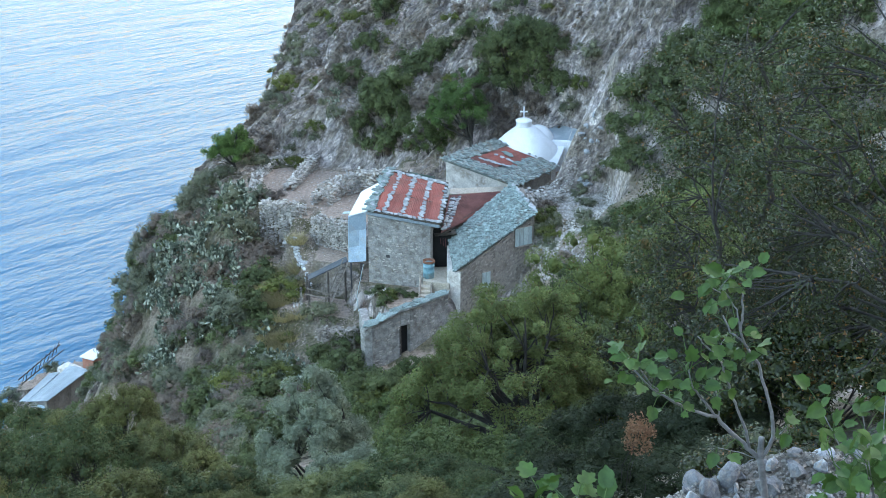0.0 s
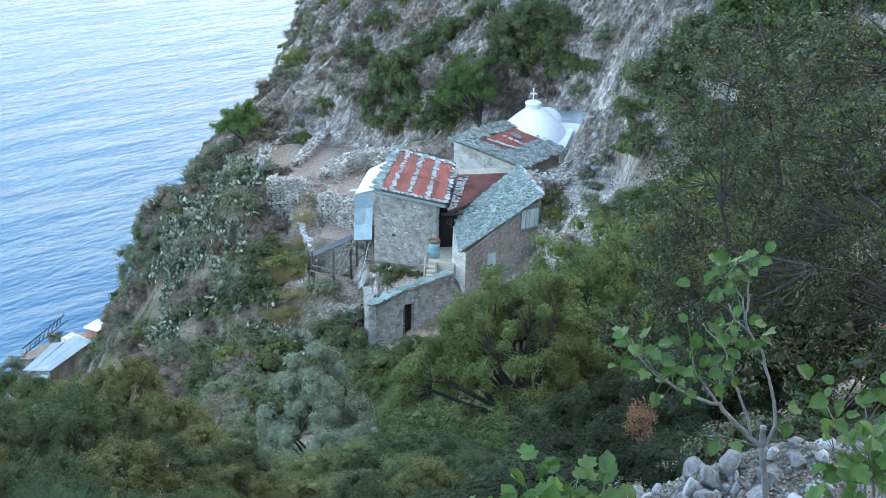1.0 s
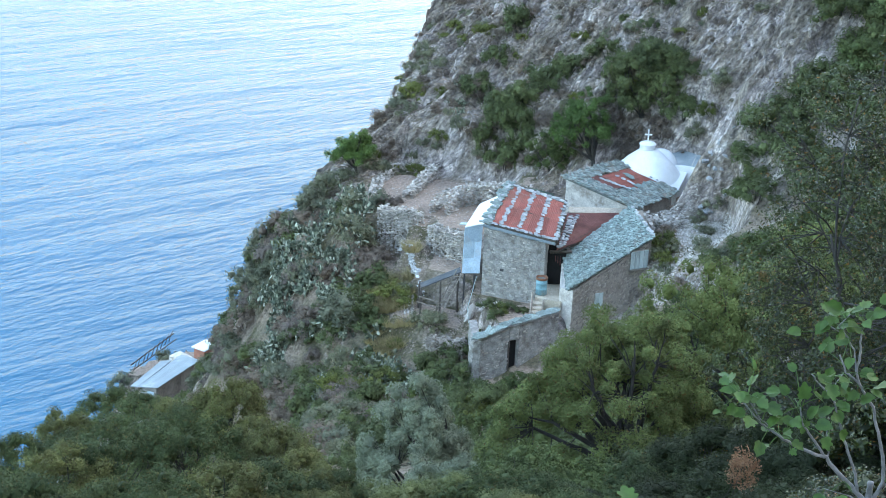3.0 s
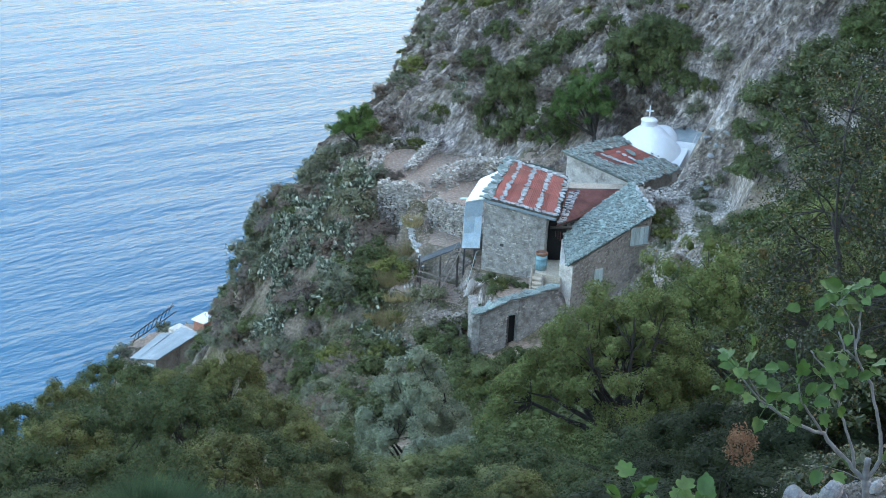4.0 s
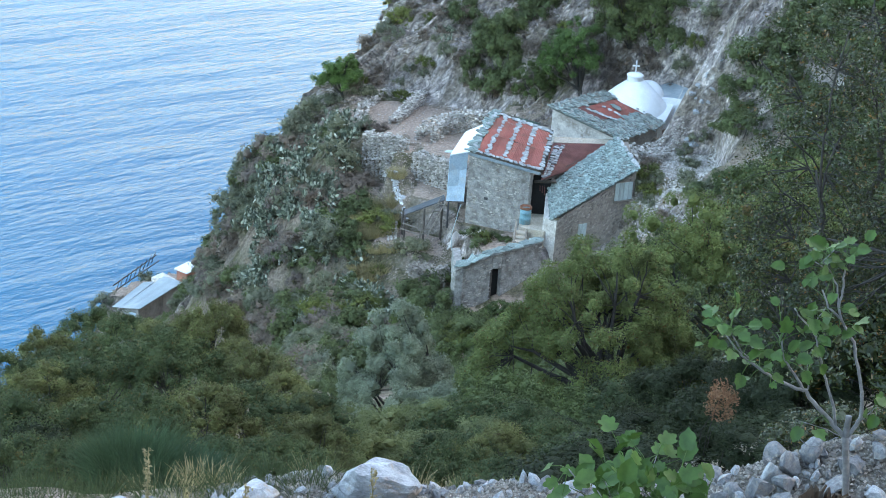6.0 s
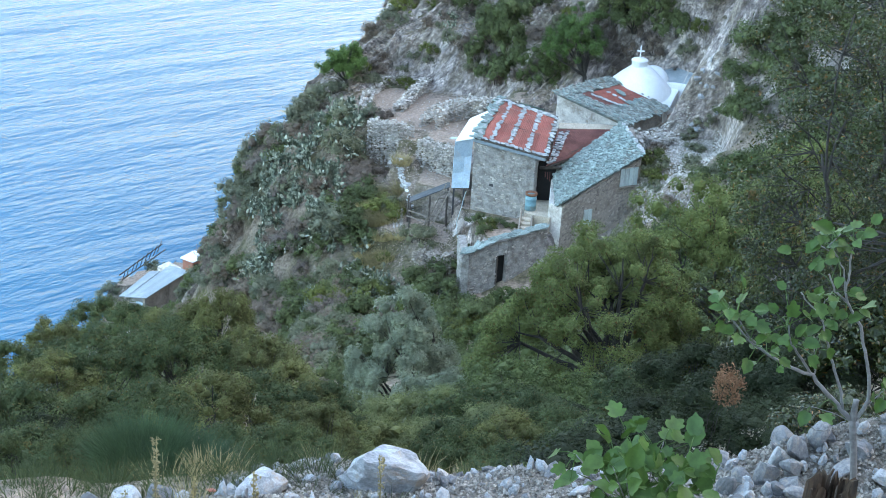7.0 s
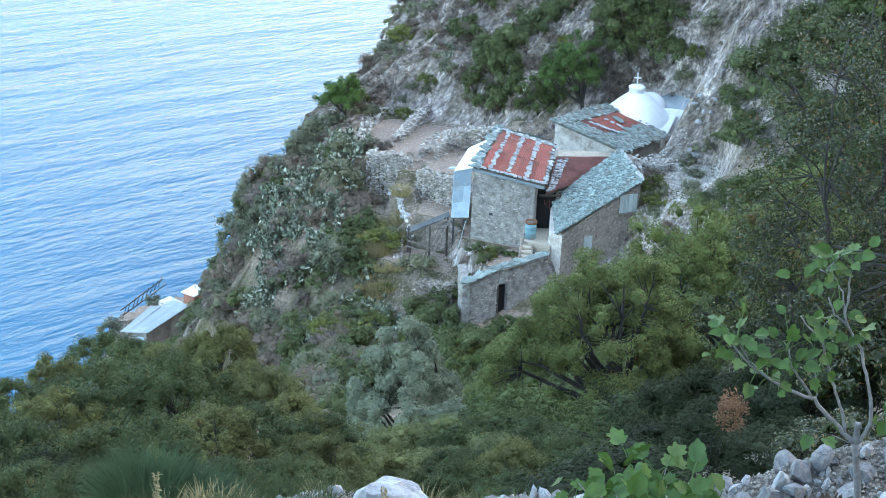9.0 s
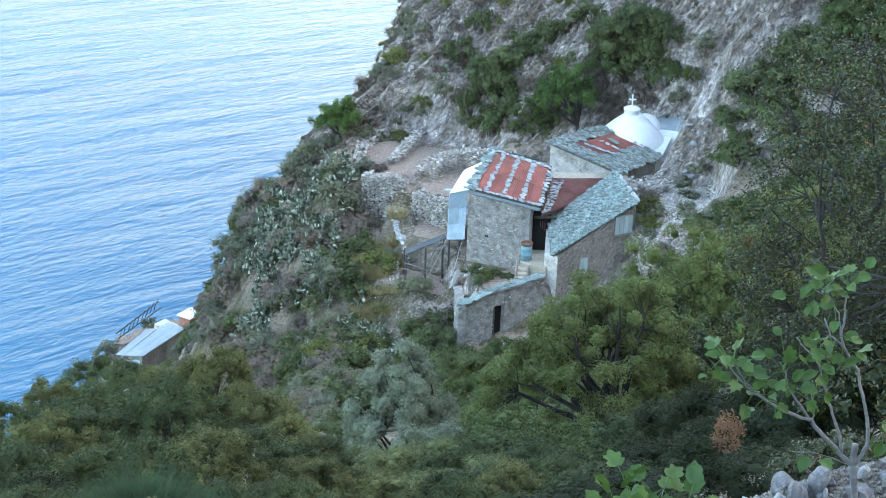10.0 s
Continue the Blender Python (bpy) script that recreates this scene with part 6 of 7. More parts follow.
plant_mass((0, 1), [(-11.0, 30.0, 0.75, 2.9), (-10.5, 32.0, 0.85, 3.5), (-9.0, 30.0, 0.8, 2.9), (-8.0, 29.0, 0.8, 2.65), (-6.6, 28.0, 0.85, 2.9), (-5.9, 27.0, 0.7, 2.2), (-6.9, 26.0, 1.0, 2.3), (-8.4, 26.0, 1.0, 2.4),
                    (-9.1, 25.0, 0.9, 2.0), (-4.6, 25.0, 0.8, 2.7), (-3.7, 24.0, 0.65, 2.3), (-4.8, 23.0, 0.9, 2.1), (-5.4, 22.0, 0.9, 1.9), (-3.3, 22.0, 0.55, 1.8), (-7.4, 27.4, 0.9, 2.4), (-5.2, 26.0, 0.8, 2.6),
                    (-4.1, 24.2, 0.7, 2.4), (-3.9, 22.4, 0.7, 2.0)])
plant_mass((1,), [(-12.1, 28.2, 0.8, 1.7), (-12.7, 30.2, 0.9, 1.7), (-11.0, 27.0, 0.75, 2.5), (-11.6, 27.4, 0.8, 2.0), (-9.9, 27.6, 0.9, 2.5), (-12.2, 29.0, 0.8, 1.9), (-5.6, 19.0, 0.8, 2.7), (-6.9, 19.3, 0.9, 2.3), (-6.3, 17.8, 0.8, 2.2), (-6.6, 19.0, 0.9, 2.8), (-7.1, 18.0, 0.8, 3.3), (-4.0, 18.0, 0.7, 2.2)])
# kind 2 among these has shade painted into its leaves
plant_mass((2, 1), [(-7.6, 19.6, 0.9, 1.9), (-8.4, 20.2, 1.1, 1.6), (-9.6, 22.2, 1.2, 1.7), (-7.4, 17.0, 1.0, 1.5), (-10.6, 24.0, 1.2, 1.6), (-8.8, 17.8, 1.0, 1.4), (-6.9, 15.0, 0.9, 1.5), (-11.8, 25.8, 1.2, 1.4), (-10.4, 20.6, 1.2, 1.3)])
plant_mass((1, 2), [(-6.0, 15.0, 0.6, 3.1), (-5.0, 14.0, 0.5, 2.7), (-6.4, 16.6, 0.7, 3.0), (-5.6, 16.6, 0.6, 2.6), (-3.25, 18.0, 0.6, 2.2), (-4.9, 17.2, 0.6, 2.3)])
plant_front((2, 1), [(-3.6, 14, 0.7, 1.5), (-2.6, 15.5, 0.8, 1.2), (-1.4, 17.0, 0.9, 0.74)])
# the dark bushes closing the ravine under the broad tree: kind 2's colour holds shade
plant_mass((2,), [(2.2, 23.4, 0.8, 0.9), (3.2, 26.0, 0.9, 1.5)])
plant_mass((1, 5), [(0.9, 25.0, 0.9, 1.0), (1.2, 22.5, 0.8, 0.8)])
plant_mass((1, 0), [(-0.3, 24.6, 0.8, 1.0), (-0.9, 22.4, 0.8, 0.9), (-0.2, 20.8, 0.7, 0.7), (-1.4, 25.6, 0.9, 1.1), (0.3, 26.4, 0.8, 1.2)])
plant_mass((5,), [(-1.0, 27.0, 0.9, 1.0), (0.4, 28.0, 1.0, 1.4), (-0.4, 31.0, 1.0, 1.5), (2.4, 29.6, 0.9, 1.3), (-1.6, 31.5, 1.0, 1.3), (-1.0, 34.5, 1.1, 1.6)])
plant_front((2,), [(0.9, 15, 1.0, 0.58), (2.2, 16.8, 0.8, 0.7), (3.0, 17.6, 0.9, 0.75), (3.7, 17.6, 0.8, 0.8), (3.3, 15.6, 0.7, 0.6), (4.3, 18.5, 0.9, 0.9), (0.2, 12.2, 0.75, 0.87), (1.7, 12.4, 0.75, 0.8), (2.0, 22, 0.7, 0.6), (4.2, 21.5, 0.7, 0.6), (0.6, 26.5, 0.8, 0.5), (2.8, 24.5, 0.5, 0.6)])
plant_front((3, 2), [(4.8, 27.0, 1.2, 0.8), (6.6, 25.0, 1.7, 0.9), (6.4, 30.0, 1.8, 0.9), (8.4, 28.0, 1.8, 0.9), (3.4, 14.0, 0.7, 0.6), (8.6, 33.0, 2.0, 1.0), (5.0, 17.5, 1.1, 0.8), (4.8, 24.0, 1.0, 1.1)])
plant_front((4,), [(-1.6, 34.0, 0.9, 0.7), (-2.6, 37.0, 1.0, 0.8), (-0.6, 30.0, 0.9, 0.6), (-3.2, 33.0, 1.0, 0.7), (-0.9, 40.0, 0.9, 0.7), (-1.9, 28.0, 0.9, 0.6), (-3.0, 27.5, 1.0, 0.7), (-4.6, 36.5, 1.2, 0.8),
                   (-2.0, 20.0, 0.8, 0.5), (-0.8, 14.0, 0.6, 0.6)])

# the large glossy evergreen that hangs over the slope
tree("evergreen_tree", (6.9, 16.6, gz(6.9, 16.6)), (5.7, 18.6, 43.3), (2.3, 2.0, 4.2), 0.15, 431, L_GLOSSY, 50000, 0.045, 250, 0.32, "large glossy dark evergreen tree with slender bare limbs", limbs=26, inner=0.4, dense=0.0, limb_r=0.2, leader=True)
tree("evergreen_tree", (4.9, 20.4, gz(4.9, 20.4)), (3.9, 21.0, 41.9), (1.5, 1.5, 3.5), 0.10, 432, L_GLOSSY, 17000, 0.048, 140, 0.30, "slender glossy evergreen tree beside the larger one", limbs=18, inner=0.4, dense=0.0, limb_r=0.2, leader=True)

tree("evergreen_tree", (5.2, 22.4, gz(5.2, 22.4)), (4.8, 22.4, 43.1), (1.7, 1.6, 4.2), 0.11, 433, L_GLOSSY, 20000, 0.05, 170, 0.31, "tall glossy evergreen tree behind the larger one", limbs=18, inner=0.4, dense=0.0, limb_r=0.2, leader=True)

# a withered bush that leans out of the shade
withered = thing("withered_bush", pose(2.45, 16.9, gz(2.45, 16.9)), "withered bush with dead brown leaves", "bush")
wr = np.random.default_rng(91)
wz = 43.3 - gz(2.45, 16.9)
wc = crown_clumps(wr, 34, 0.27, 0.24, 0.5) + np.array([0.0, -0.3, wz - 0.12])
link_mesh("foliage", *leaves(wc, np.full(34, 0.07), 1300, 0.042, wr, 0.35), L_DRYLEAF, withered)
link_mesh("stem", *join([tube(limb((0, 0, -0.2), c, wr, 0.05, 3), 0.010, 0.003, 5) for c in wc[::7]]), M_BARK, withered)


# ---- fine broom and grasses at the path's edge ----
def tuft(name, x, y, blades, length, spread, mtl, seed, label, category="grass", width=0.006, lean=0.5, z=None, kind=""):
    r = np.random.default_rng(seed)
    ob = thing(name, pose(x, y, gz(x, y) if z is None else z), label, category, kind=kind)
    verts, faces = [], []
    for _ in range(blades):
        a, d = r.uniform(0, 6.28), r.random() ** 0.5 * spread
        o = np.array([d * math.cos(a), d * math.sin(a), -0.02])
        tip = np.array([math.cos(a), math.sin(a), 0]) * lean * r.uniform(0.2, 1.3) + np.array([r.normal(0, 0.2), r.normal(0, 0.2), 1])
        tip = tip / np.linalg.norm(tip) * length * r.uniform(0.55, 1.2)
        side = np.cross(tip, r.normal(0, 1, 3))
        side = side / np.linalg.norm(side) * width
        bend = np.array([tip[0], tip[1], -abs(tip[2]) * 0.3]) * 0.25
        b = len(verts)
        verts += [o - side, o + side, o + tip * 0.55 + side * 0.8, o + tip * 0.55 - side * 0.8, o + tip + bend]
        faces += [(b, b + 1, b + 2, b + 3), (b + 3, b + 2, b + 4)]
    link_mesh("blade_tuft", verts, faces, mtl, ob)
    if name == "broom_bush":
        for _ in range(7):
            a = r.uniform(0, 6.28)
            d = np.array([math.cos(a), math.sin(a), 0]) * spread
            link_mesh("stem", *tube([d * 0.2 + (0, 0, -0.1), d * 0.7 + (0, 0, length * 0.3), d + (0, 0, length * 0.55)], 0.008, 0.003, 5), M_BARK, ob)
    return ob


for i, (x, y, k, h, w) in enumerate(((-2.72, 10.4, 9000, 0.42, 0.26), (-3.12, 10.5, 9000, 0.46, 0.26))):
    tuft("broom_bush", x, y, k, h, w, L_BROOM, 601 + i, "soft rounded bush of fine green broom stems", "bush", 0.0022, 0.6)
gr = random.Random(33)
for i in range(70):
    gx, gy = gr.uniform(-3.6, 1.4), gr.uniform(6.35, 8.6)
    if gx > 0.4 and gy < 7.2:
        continue
    tuft("grass_tuft", gx, gy, 130, gr.uniform(0.08, 0.2), 0.14, gr.choice((L_GRASS, L_GRASS, L_GRASS, L_STRAW)), 700 + i, "tuft of green and straw grass at the path edge", "grass", 0.0018, 0.7)
for i in range(44):
    gx, gy = gr.uniform(-2.6, -0.9), gr.uniform(5.75, 6.7)
    tuft("green_weed", gx, gy, 110, gr.uniform(0.07, 0.17), 0.12, L_GRASS, 860 + i, "green weed tuft at the path edge", "weed", 0.0018, 0.9)
for i in range(26):
    gx, gy = gr.uniform(-2.4, -0.3), gr.uniform(5.2, 6.9)
    tuft("weed_tuft", gx, gy, 45, gr.uniform(0.07, 0.16), 0.07, gr.choice((L_STRAW, L_GRASS)), 800 + i, "small dry weed between the path stones", "weed", 0.002, 0.6)
for i in range(46):
    gx, gy = gr.uniform(-0.4, 0.75), gr.uniform(6.45, 6.95)
    tuft("grass_tuft", gx, gy, 70, gr.uniform(0.06, 0.13), 0.09, gr.choice((L_GRASS, L_PALE, L_STRAW)), 1300 + i, "short grass fringe where the path breaks off", "grass", 0.002, 0.7)
dg = random.Random(71)
for i in range(26):
    x, y = dg.uniform(-9.4, -7.4), dg.uniform(69.5, 77.5)
    tuft("dry_grass", x - 0.12 * (y - 73), y, 420, dg.uniform(0.35, 0.75), 0.5, L_STRAW, 820 + i, "pale dry grass clump below the terrace wall", "grass", 0.012, 0.6)


def mullein(x, y, h, seed):
    """A dry flower stalk set with seed capsules."""
    r = np.random.default_rng(seed)
    ob = thing("mullein_stalk", pose(x, y, gz(x, y)), "dry straw-coloured mullein stalk with seed capsules", "weed", "mullein stalks")
    pts = [(0, 0, -0.02), (r.normal(0, 0.006), r.normal(0, 0.006), h * 0.5), (r.normal(0, 0.012), r.normal(0, 0.012), h)]
    link_mesh("stalk", *tube(pts, 0.005, 0.002, 5), L_STRAW, ob)
    k = int(h * 300)
    zs = h * (0.25 + 0.75 * r.random(k))
    c = np.stack([r.normal(0, 0.008, k), r.normal(0, 0.008, k), zs], 1)
    link_mesh("capsule_spike", *leaves(c, np.full(k, 0.006), k * 3, 0.011, r, 0.7), L_STRAW, ob)
    return ob


for i, (x, y, h) in enumerate(((-1.55, 5.4, 0.48), (-1.42, 5.55, 0.22), (-1.62, 5.3, 0.15), (-0.62, 5.75, 0.28), (-1.16, 5.6, 0.22), (-1.75, 5.6, 0.16), (-0.98, 5.35, 0.16), (-1.3, 5.2, 0.17))):
    mullein(x, y, h, 900 + i)


# ---- stones of the path ----
M_ROCK = surface("pale grey white limestone", (0.24, 0.25, 0.265), (0.50, 0.51, 0.525), 6.0, 0.85, 40.0, 0.02, 0.2, (0.40, 0.31, 0.24))
M_GREYROCK = surface("blue grey limestone", (0.108, 0.110, 0.117), (0.245, 0.246, 0.252), 7.0, 0.85, 40.0, 0.012, 0.2, (0.30, 0.25, 0.21))
M_DARKROCK = surface("dark stone", (0.05, 0.05, 0.055), (0.12, 0.12, 0.13), 8.0, 0.85, 40.0, 0.01, 0.2)
M_TILE = surface("broken red tile", (0.34, 0.11, 0.08), (0.46, 0.18, 0.13), 8.0, 0.85, 40.0, 0.006, 0.1)


def rock_mesh(seed, mtl, sub=3):
    """A broken boulder 1 m across with flat facets and worn arrises."""
    r = np.random.default_rng(seed)
    bm = bmesh.new()
    bmesh.ops.create_icosphere(bm, subdivisions=sub, radius=0.5)
    planes = r.normal(0, 1, (15, 3))
    planes /= np.linalg.norm(planes, axis=1, keepdims=True)
    cut = r.uniform(0.17, 0.40, 15)
    co = np.array([v.co[:] for v in bm.verts])
    for n, c in zip(planes, cut):
        over = np.maximum(co @ n - c, 0)
        co -= over[:, None] * n[None] * 0.93
    co += ((fbm(co * 4 + seed, 4, seed, True) * 0.035 + fbm(co * 14 + seed, 2, seed) * 0.012)[:, None]) * co / np.linalg.norm(co, axis=1, keepdims=True)
    for v, p in zip(bm.verts, co):
        v.co = p
    me = bpy.data.meshes.new("rock")
    bm.to_mesh(me)
    bm.free()
    me.materials.append(mtl)
    return me


def rock(x, y, sx, sy, sz, seed, mtl, label, turn=0, tip=0, sink=0.3):
    ob = new("rock", rock_mesh(seed, mtl, 4 if sx > 0.25 else 3))
    ob.matrix_basis = pose(x, y, gz(x, y) + sz * (0.5 - sink), tip, tip * 0.4, turn) @ Matrix.Diagonal((sx, sy, sz, 1))
    return tagged(ob, label, "rock", "path rocks")


PALE, BLUISH = "broken pale limestone rock on the path", "blue-grey limestone rock beside the path"
rock(-0.68, 6.05, 0.58, 0.36, 0.36, 1, M_ROCK, "large pale limestone rock on the path edge", 10, 6)
rock(-1.19, 5.85, 0.30, 0.22, 0.24, 2, M_ROCK, PALE, 40, -8)
rock(-0.90, 5.62, 0.07, 0.20, 0.12, 3, M_ROCK, PALE, 25, 20)
for i, (x, y, a, b, c, m) in enumerate(((-1.84, 5.35, 0.17, 0.13, 0.14, 1), (-1.98, 5.35, 0.10, 0.09, 0.10, 0), (-1.72, 5.25, 0.16, 0.12, 0.13, 0), (-1.60, 5.2, 0.12, 0.12, 0.14, 1), (-2.12, 5.45, 0.11, 0.10, 0.11, 1),
                                       (-1.33, 6.0, 0.09, 0.08, 0.08, 2), (-1.25, 5.96, 0.10, 0.08, 0.07, 2), (-1.40, 6.04, 0.06, 0.06, 0.06, 2), (-1.02, 5.4, 0.10, 0.08, 0.08, 0), (-0.55, 5.55, 0.08, 0.07, 0.06, 0),
                                       (-0.42, 5.75, 0.07, 0.06, 0.06, 0), (-0.62, 5.5, 0.10, 0.07, 0.07, 0), (-0.78, 5.45, 0.09, 0.07, 0.06, 0), (-0.15, 6.5, 0.10, 0.08, 0.05, 0), (-0.1, 5.4, 0.06, 0.06, 0.05, 0))):
    rock(x, y, a, b, c, 20 + i, (M_ROCK, M_GREYROCK, M_DARKROCK)[m], (PALE, BLUISH, "small dark stone on the path")[m], i * 37, 10)
# upright grey slabs and blocks of the broken bank
for i, (x, y, a, b, c, turn, tip) in enumerate(((1.20, 6.24, 0.13, 0.10, 0.24, 20, 14), (1.12, 6.12, 0.20, 0.12, 0.20, -15, -10), (0.95, 6.03, 0.13, 0.10, 0.27, 30, 16), (1.30, 6.28, 0.15, 0.11, 0.20, 60, -8), (0.82, 6.08, 0.09, 0.08, 0.15, 10, 18),
                                                (1.03, 6.0, 0.12, 0.09, 0.16, 75, 24), (1.02, 6.18, 0.12, 0.10, 0.14, 130, 8), (1.58, 6.22, 0.16, 0.12, 0.16, 200, 10), (1.40, 6.34, 0.16, 0.12, 0.18, 240, -12), (1.70, 6.30, 0.18, 0.13, 0.17, 290, 9),
                                                (1.86, 6.4, 0.2, 0.15, 0.18, 320, 6), (1.24, 6.02, 0.14, 0.12, 0.12, 100, 20))):
    rock(x, y, a, b, c, 50 + i, M_GREYROCK if i % 5 else M_ROCK, BLUISH if i % 5 else PALE, turn, tip, 0.42)
# the row of rocks along the lower edge, and the broken bank beside the fig
for i, (x, y, a, b, c) in enumerate(((-2.31, 5.85, 0.13, 0.12, 0.13), (-2.16, 5.85, 0.12, 0.10, 0.11), (-2.03, 5.88, 0.20, 0.16, 0.16), (-1.86, 5.9, 0.24, 0.15, 0.17), (-1.68, 5.9, 0.18, 0.15, 0.15), (-2.45, 5.9, 0.12, 0.12, 0.10), (-1.55, 5.85, 0.12, 0.1, 0.1))):
    rock(x, y, a, b, c, 140 + i, M_GREYROCK if i % 3 else M_ROCK, BLUISH if i % 3 else PALE, i * 47, 12, 0.3)
br = random.Random(57)
for i in range(46):
    x = br.uniform(0.95, 2.3)
    y = br.uniform(5.7, 6.75)
    k = br.uniform(0.05, 0.15)
    rock(x, y, k * br.uniform(1, 1.6), k, k * br.uniform(0.7, 1.2), 160 + i, M_GREYROCK if i % 4 else M_ROCK, BLUISH if i % 4 else PALE, br.uniform(0, 360), br.uniform(-30, 30), 0.3)
qr = random.Random(83)
for i in range(18):
    x = qr.uniform(7.5, 8.9)
    x, y, z = root(x, 77.9 + 0.3 * (x - 8.0) + qr.uniform(-0.4, 0.6))
    k = qr.uniform(0.2, 0.5)
    ob = new("rock", rock_mesh(230 + i, M_ROCK, 2))
    ob.matrix_basis = pose(x, y, z + 0.1 * k, qr.uniform(-30, 30), qr.uniform(-30, 30), qr.uniform(0, 360)) @ Matrix.Diagonal((k * 1.3, k, k * 0.9, 1))
    tagged(ob, "white quartz-veined block on the rock rib", "rock", "rib blocks")
ob = new("rock", rock_mesh(262, M_ROCK, 3))
ob.matrix_basis = pose(-10.3, 28.0, gz(-10.3, 28.0) + 1.2, 4, 8, 30) @ Matrix.Diagonal((0.5, 0.6, 2.9, 1))
tagged(ob, "pale limestone outcrop among the bushes", "rock", "outcrops")
tile = new("tile_shard", rock_mesh(90, M_TILE, 2))
tile.matrix_basis = pose(-1.43, 5.92, gz(-1.43, 5.92) + 0.03, 60, 10, 20) @ Matrix.Diagonal((0.07, 0.03, 0.10, 1))
tagged(tile, "broken red roof tile lying on the path", "tile")

# smaller stones that can be told apart, then the gravel
PEBBLES = [rock_mesh(100 + i, M_ROCK if i % 3 else M_GREYROCK, 1) for i in range(6)]
pr = random.Random(44)
for i in range(290):
    x, y = pr.uniform(-1.5, 2.1), pr.uniform(5.6, 6.4)
    s = 0.026 + 0.085 * pr.random() ** 2.0
    ob = new("stone", PEBBLES[i % 6])
    ob.matrix_basis = pose(x, y, gz(x, y) + float(path_relief(np.array([x]), np.array([y]))[0]) + s * 0.25, pr.uniform(0, 360), pr.uniform(0, 360), pr.uniform(0, 360)) @ Matrix.Diagonal((s * 1.2, s, s * 0.75, 1))
    tagged(ob, "small pale loose limestone on the path", "stone", "loose path stones")


def gravel(n, x0, x1, y0, y1, s0, s1, seed):
    r = np.random.default_rng(seed)
    x, y = r.uniform(x0, x1, n), r.uniform(y0, y1, n)
    z = ground_z(x, y) + path_relief(x, y)
    base = np.array([(1, 0, 0), (-0.5, 0.8, 0), (-0.5, -0.8, 0.1), (0.2, 0.1, 0.8), (0.1, 0, -0.5)]) * 0.6
    s = r.uniform(s0, s1, (n, 1, 1))
    a = r.uniform(0, 6.28, n)
    c, si = np.cos(a), np.sin(a)
    v = base[None] * (1 + r.normal(0, 0.2, (n, 5, 3))) * s
    v = np.stack([v[..., 0] * c[:, None] - v[..., 1] * si[:, None], v[..., 0] * si[:, None] + v[..., 1] * c[:, None], v[..., 2]], 2)
    v += np.stack([x, y, z + s[:, 0, 0] * 0.2], 1)[:, None]
    k = np.arange(n)[:, None] * 5
    tri = np.array([(0, 1, 3), (1, 2, 3), (2, 0, 3), (1, 0, 4), (2, 1, 4), (0, 2, 4)])
    f = (k[:, :, None] + tri[None]).reshape(-1, 3)
    return v.reshape(-1, 3), f


M_GRAVEL = surface("grey white gravel", (0.165, 0.145, 0.122), (0.36, 0.328, 0.295), 8, 0.9, 50, 0.004, 0.6, island=True)
tagged(link_mesh("gravel", *gravel(26000, -1.45, 2.4, 5.4, 6.8, 0.006, 0.026, 3), M_GRAVEL), "grey and white gravel covering the path", "gravel", kind="stuff")
tagged(link_mesh("scree", *gravel(9000, 4.6, 9.0, 69.5, 78.0, 0.05, 0.16, 4), M_DRY), "pale limestone scree beside the slate house", "scree", kind="stuff")
M_SCREE = surface("brown pink scree", (0.24, 0.18, 0.145), (0.46, 0.37, 0.31), 6, 0.9, 40, 0.01, 0.35, island=True)
tagged(link_mesh("brown_scree", *gravel(5200, -10.0, -7.0, 69.5, 79.0, 0.03, 0.11, 14), M_SCREE), "loose brown scree below the terrace walls", "scree", kind="stuff")
tagged(link_mesh("brown_scree", *gravel(2600, -6.6, -3.9, 69.4, 73.6, 0.03, 0.10, 15), M_SCREE), "loose brown scree under the lean-to", "scree", kind="stuff")
tagged(link_mesh("rubble", *gravel(1300, -11, -4.5, 76, 88, 0.02, 0.08, 5), M_DRY), "loose rubble on the terraces", "rubble", kind="stuff")


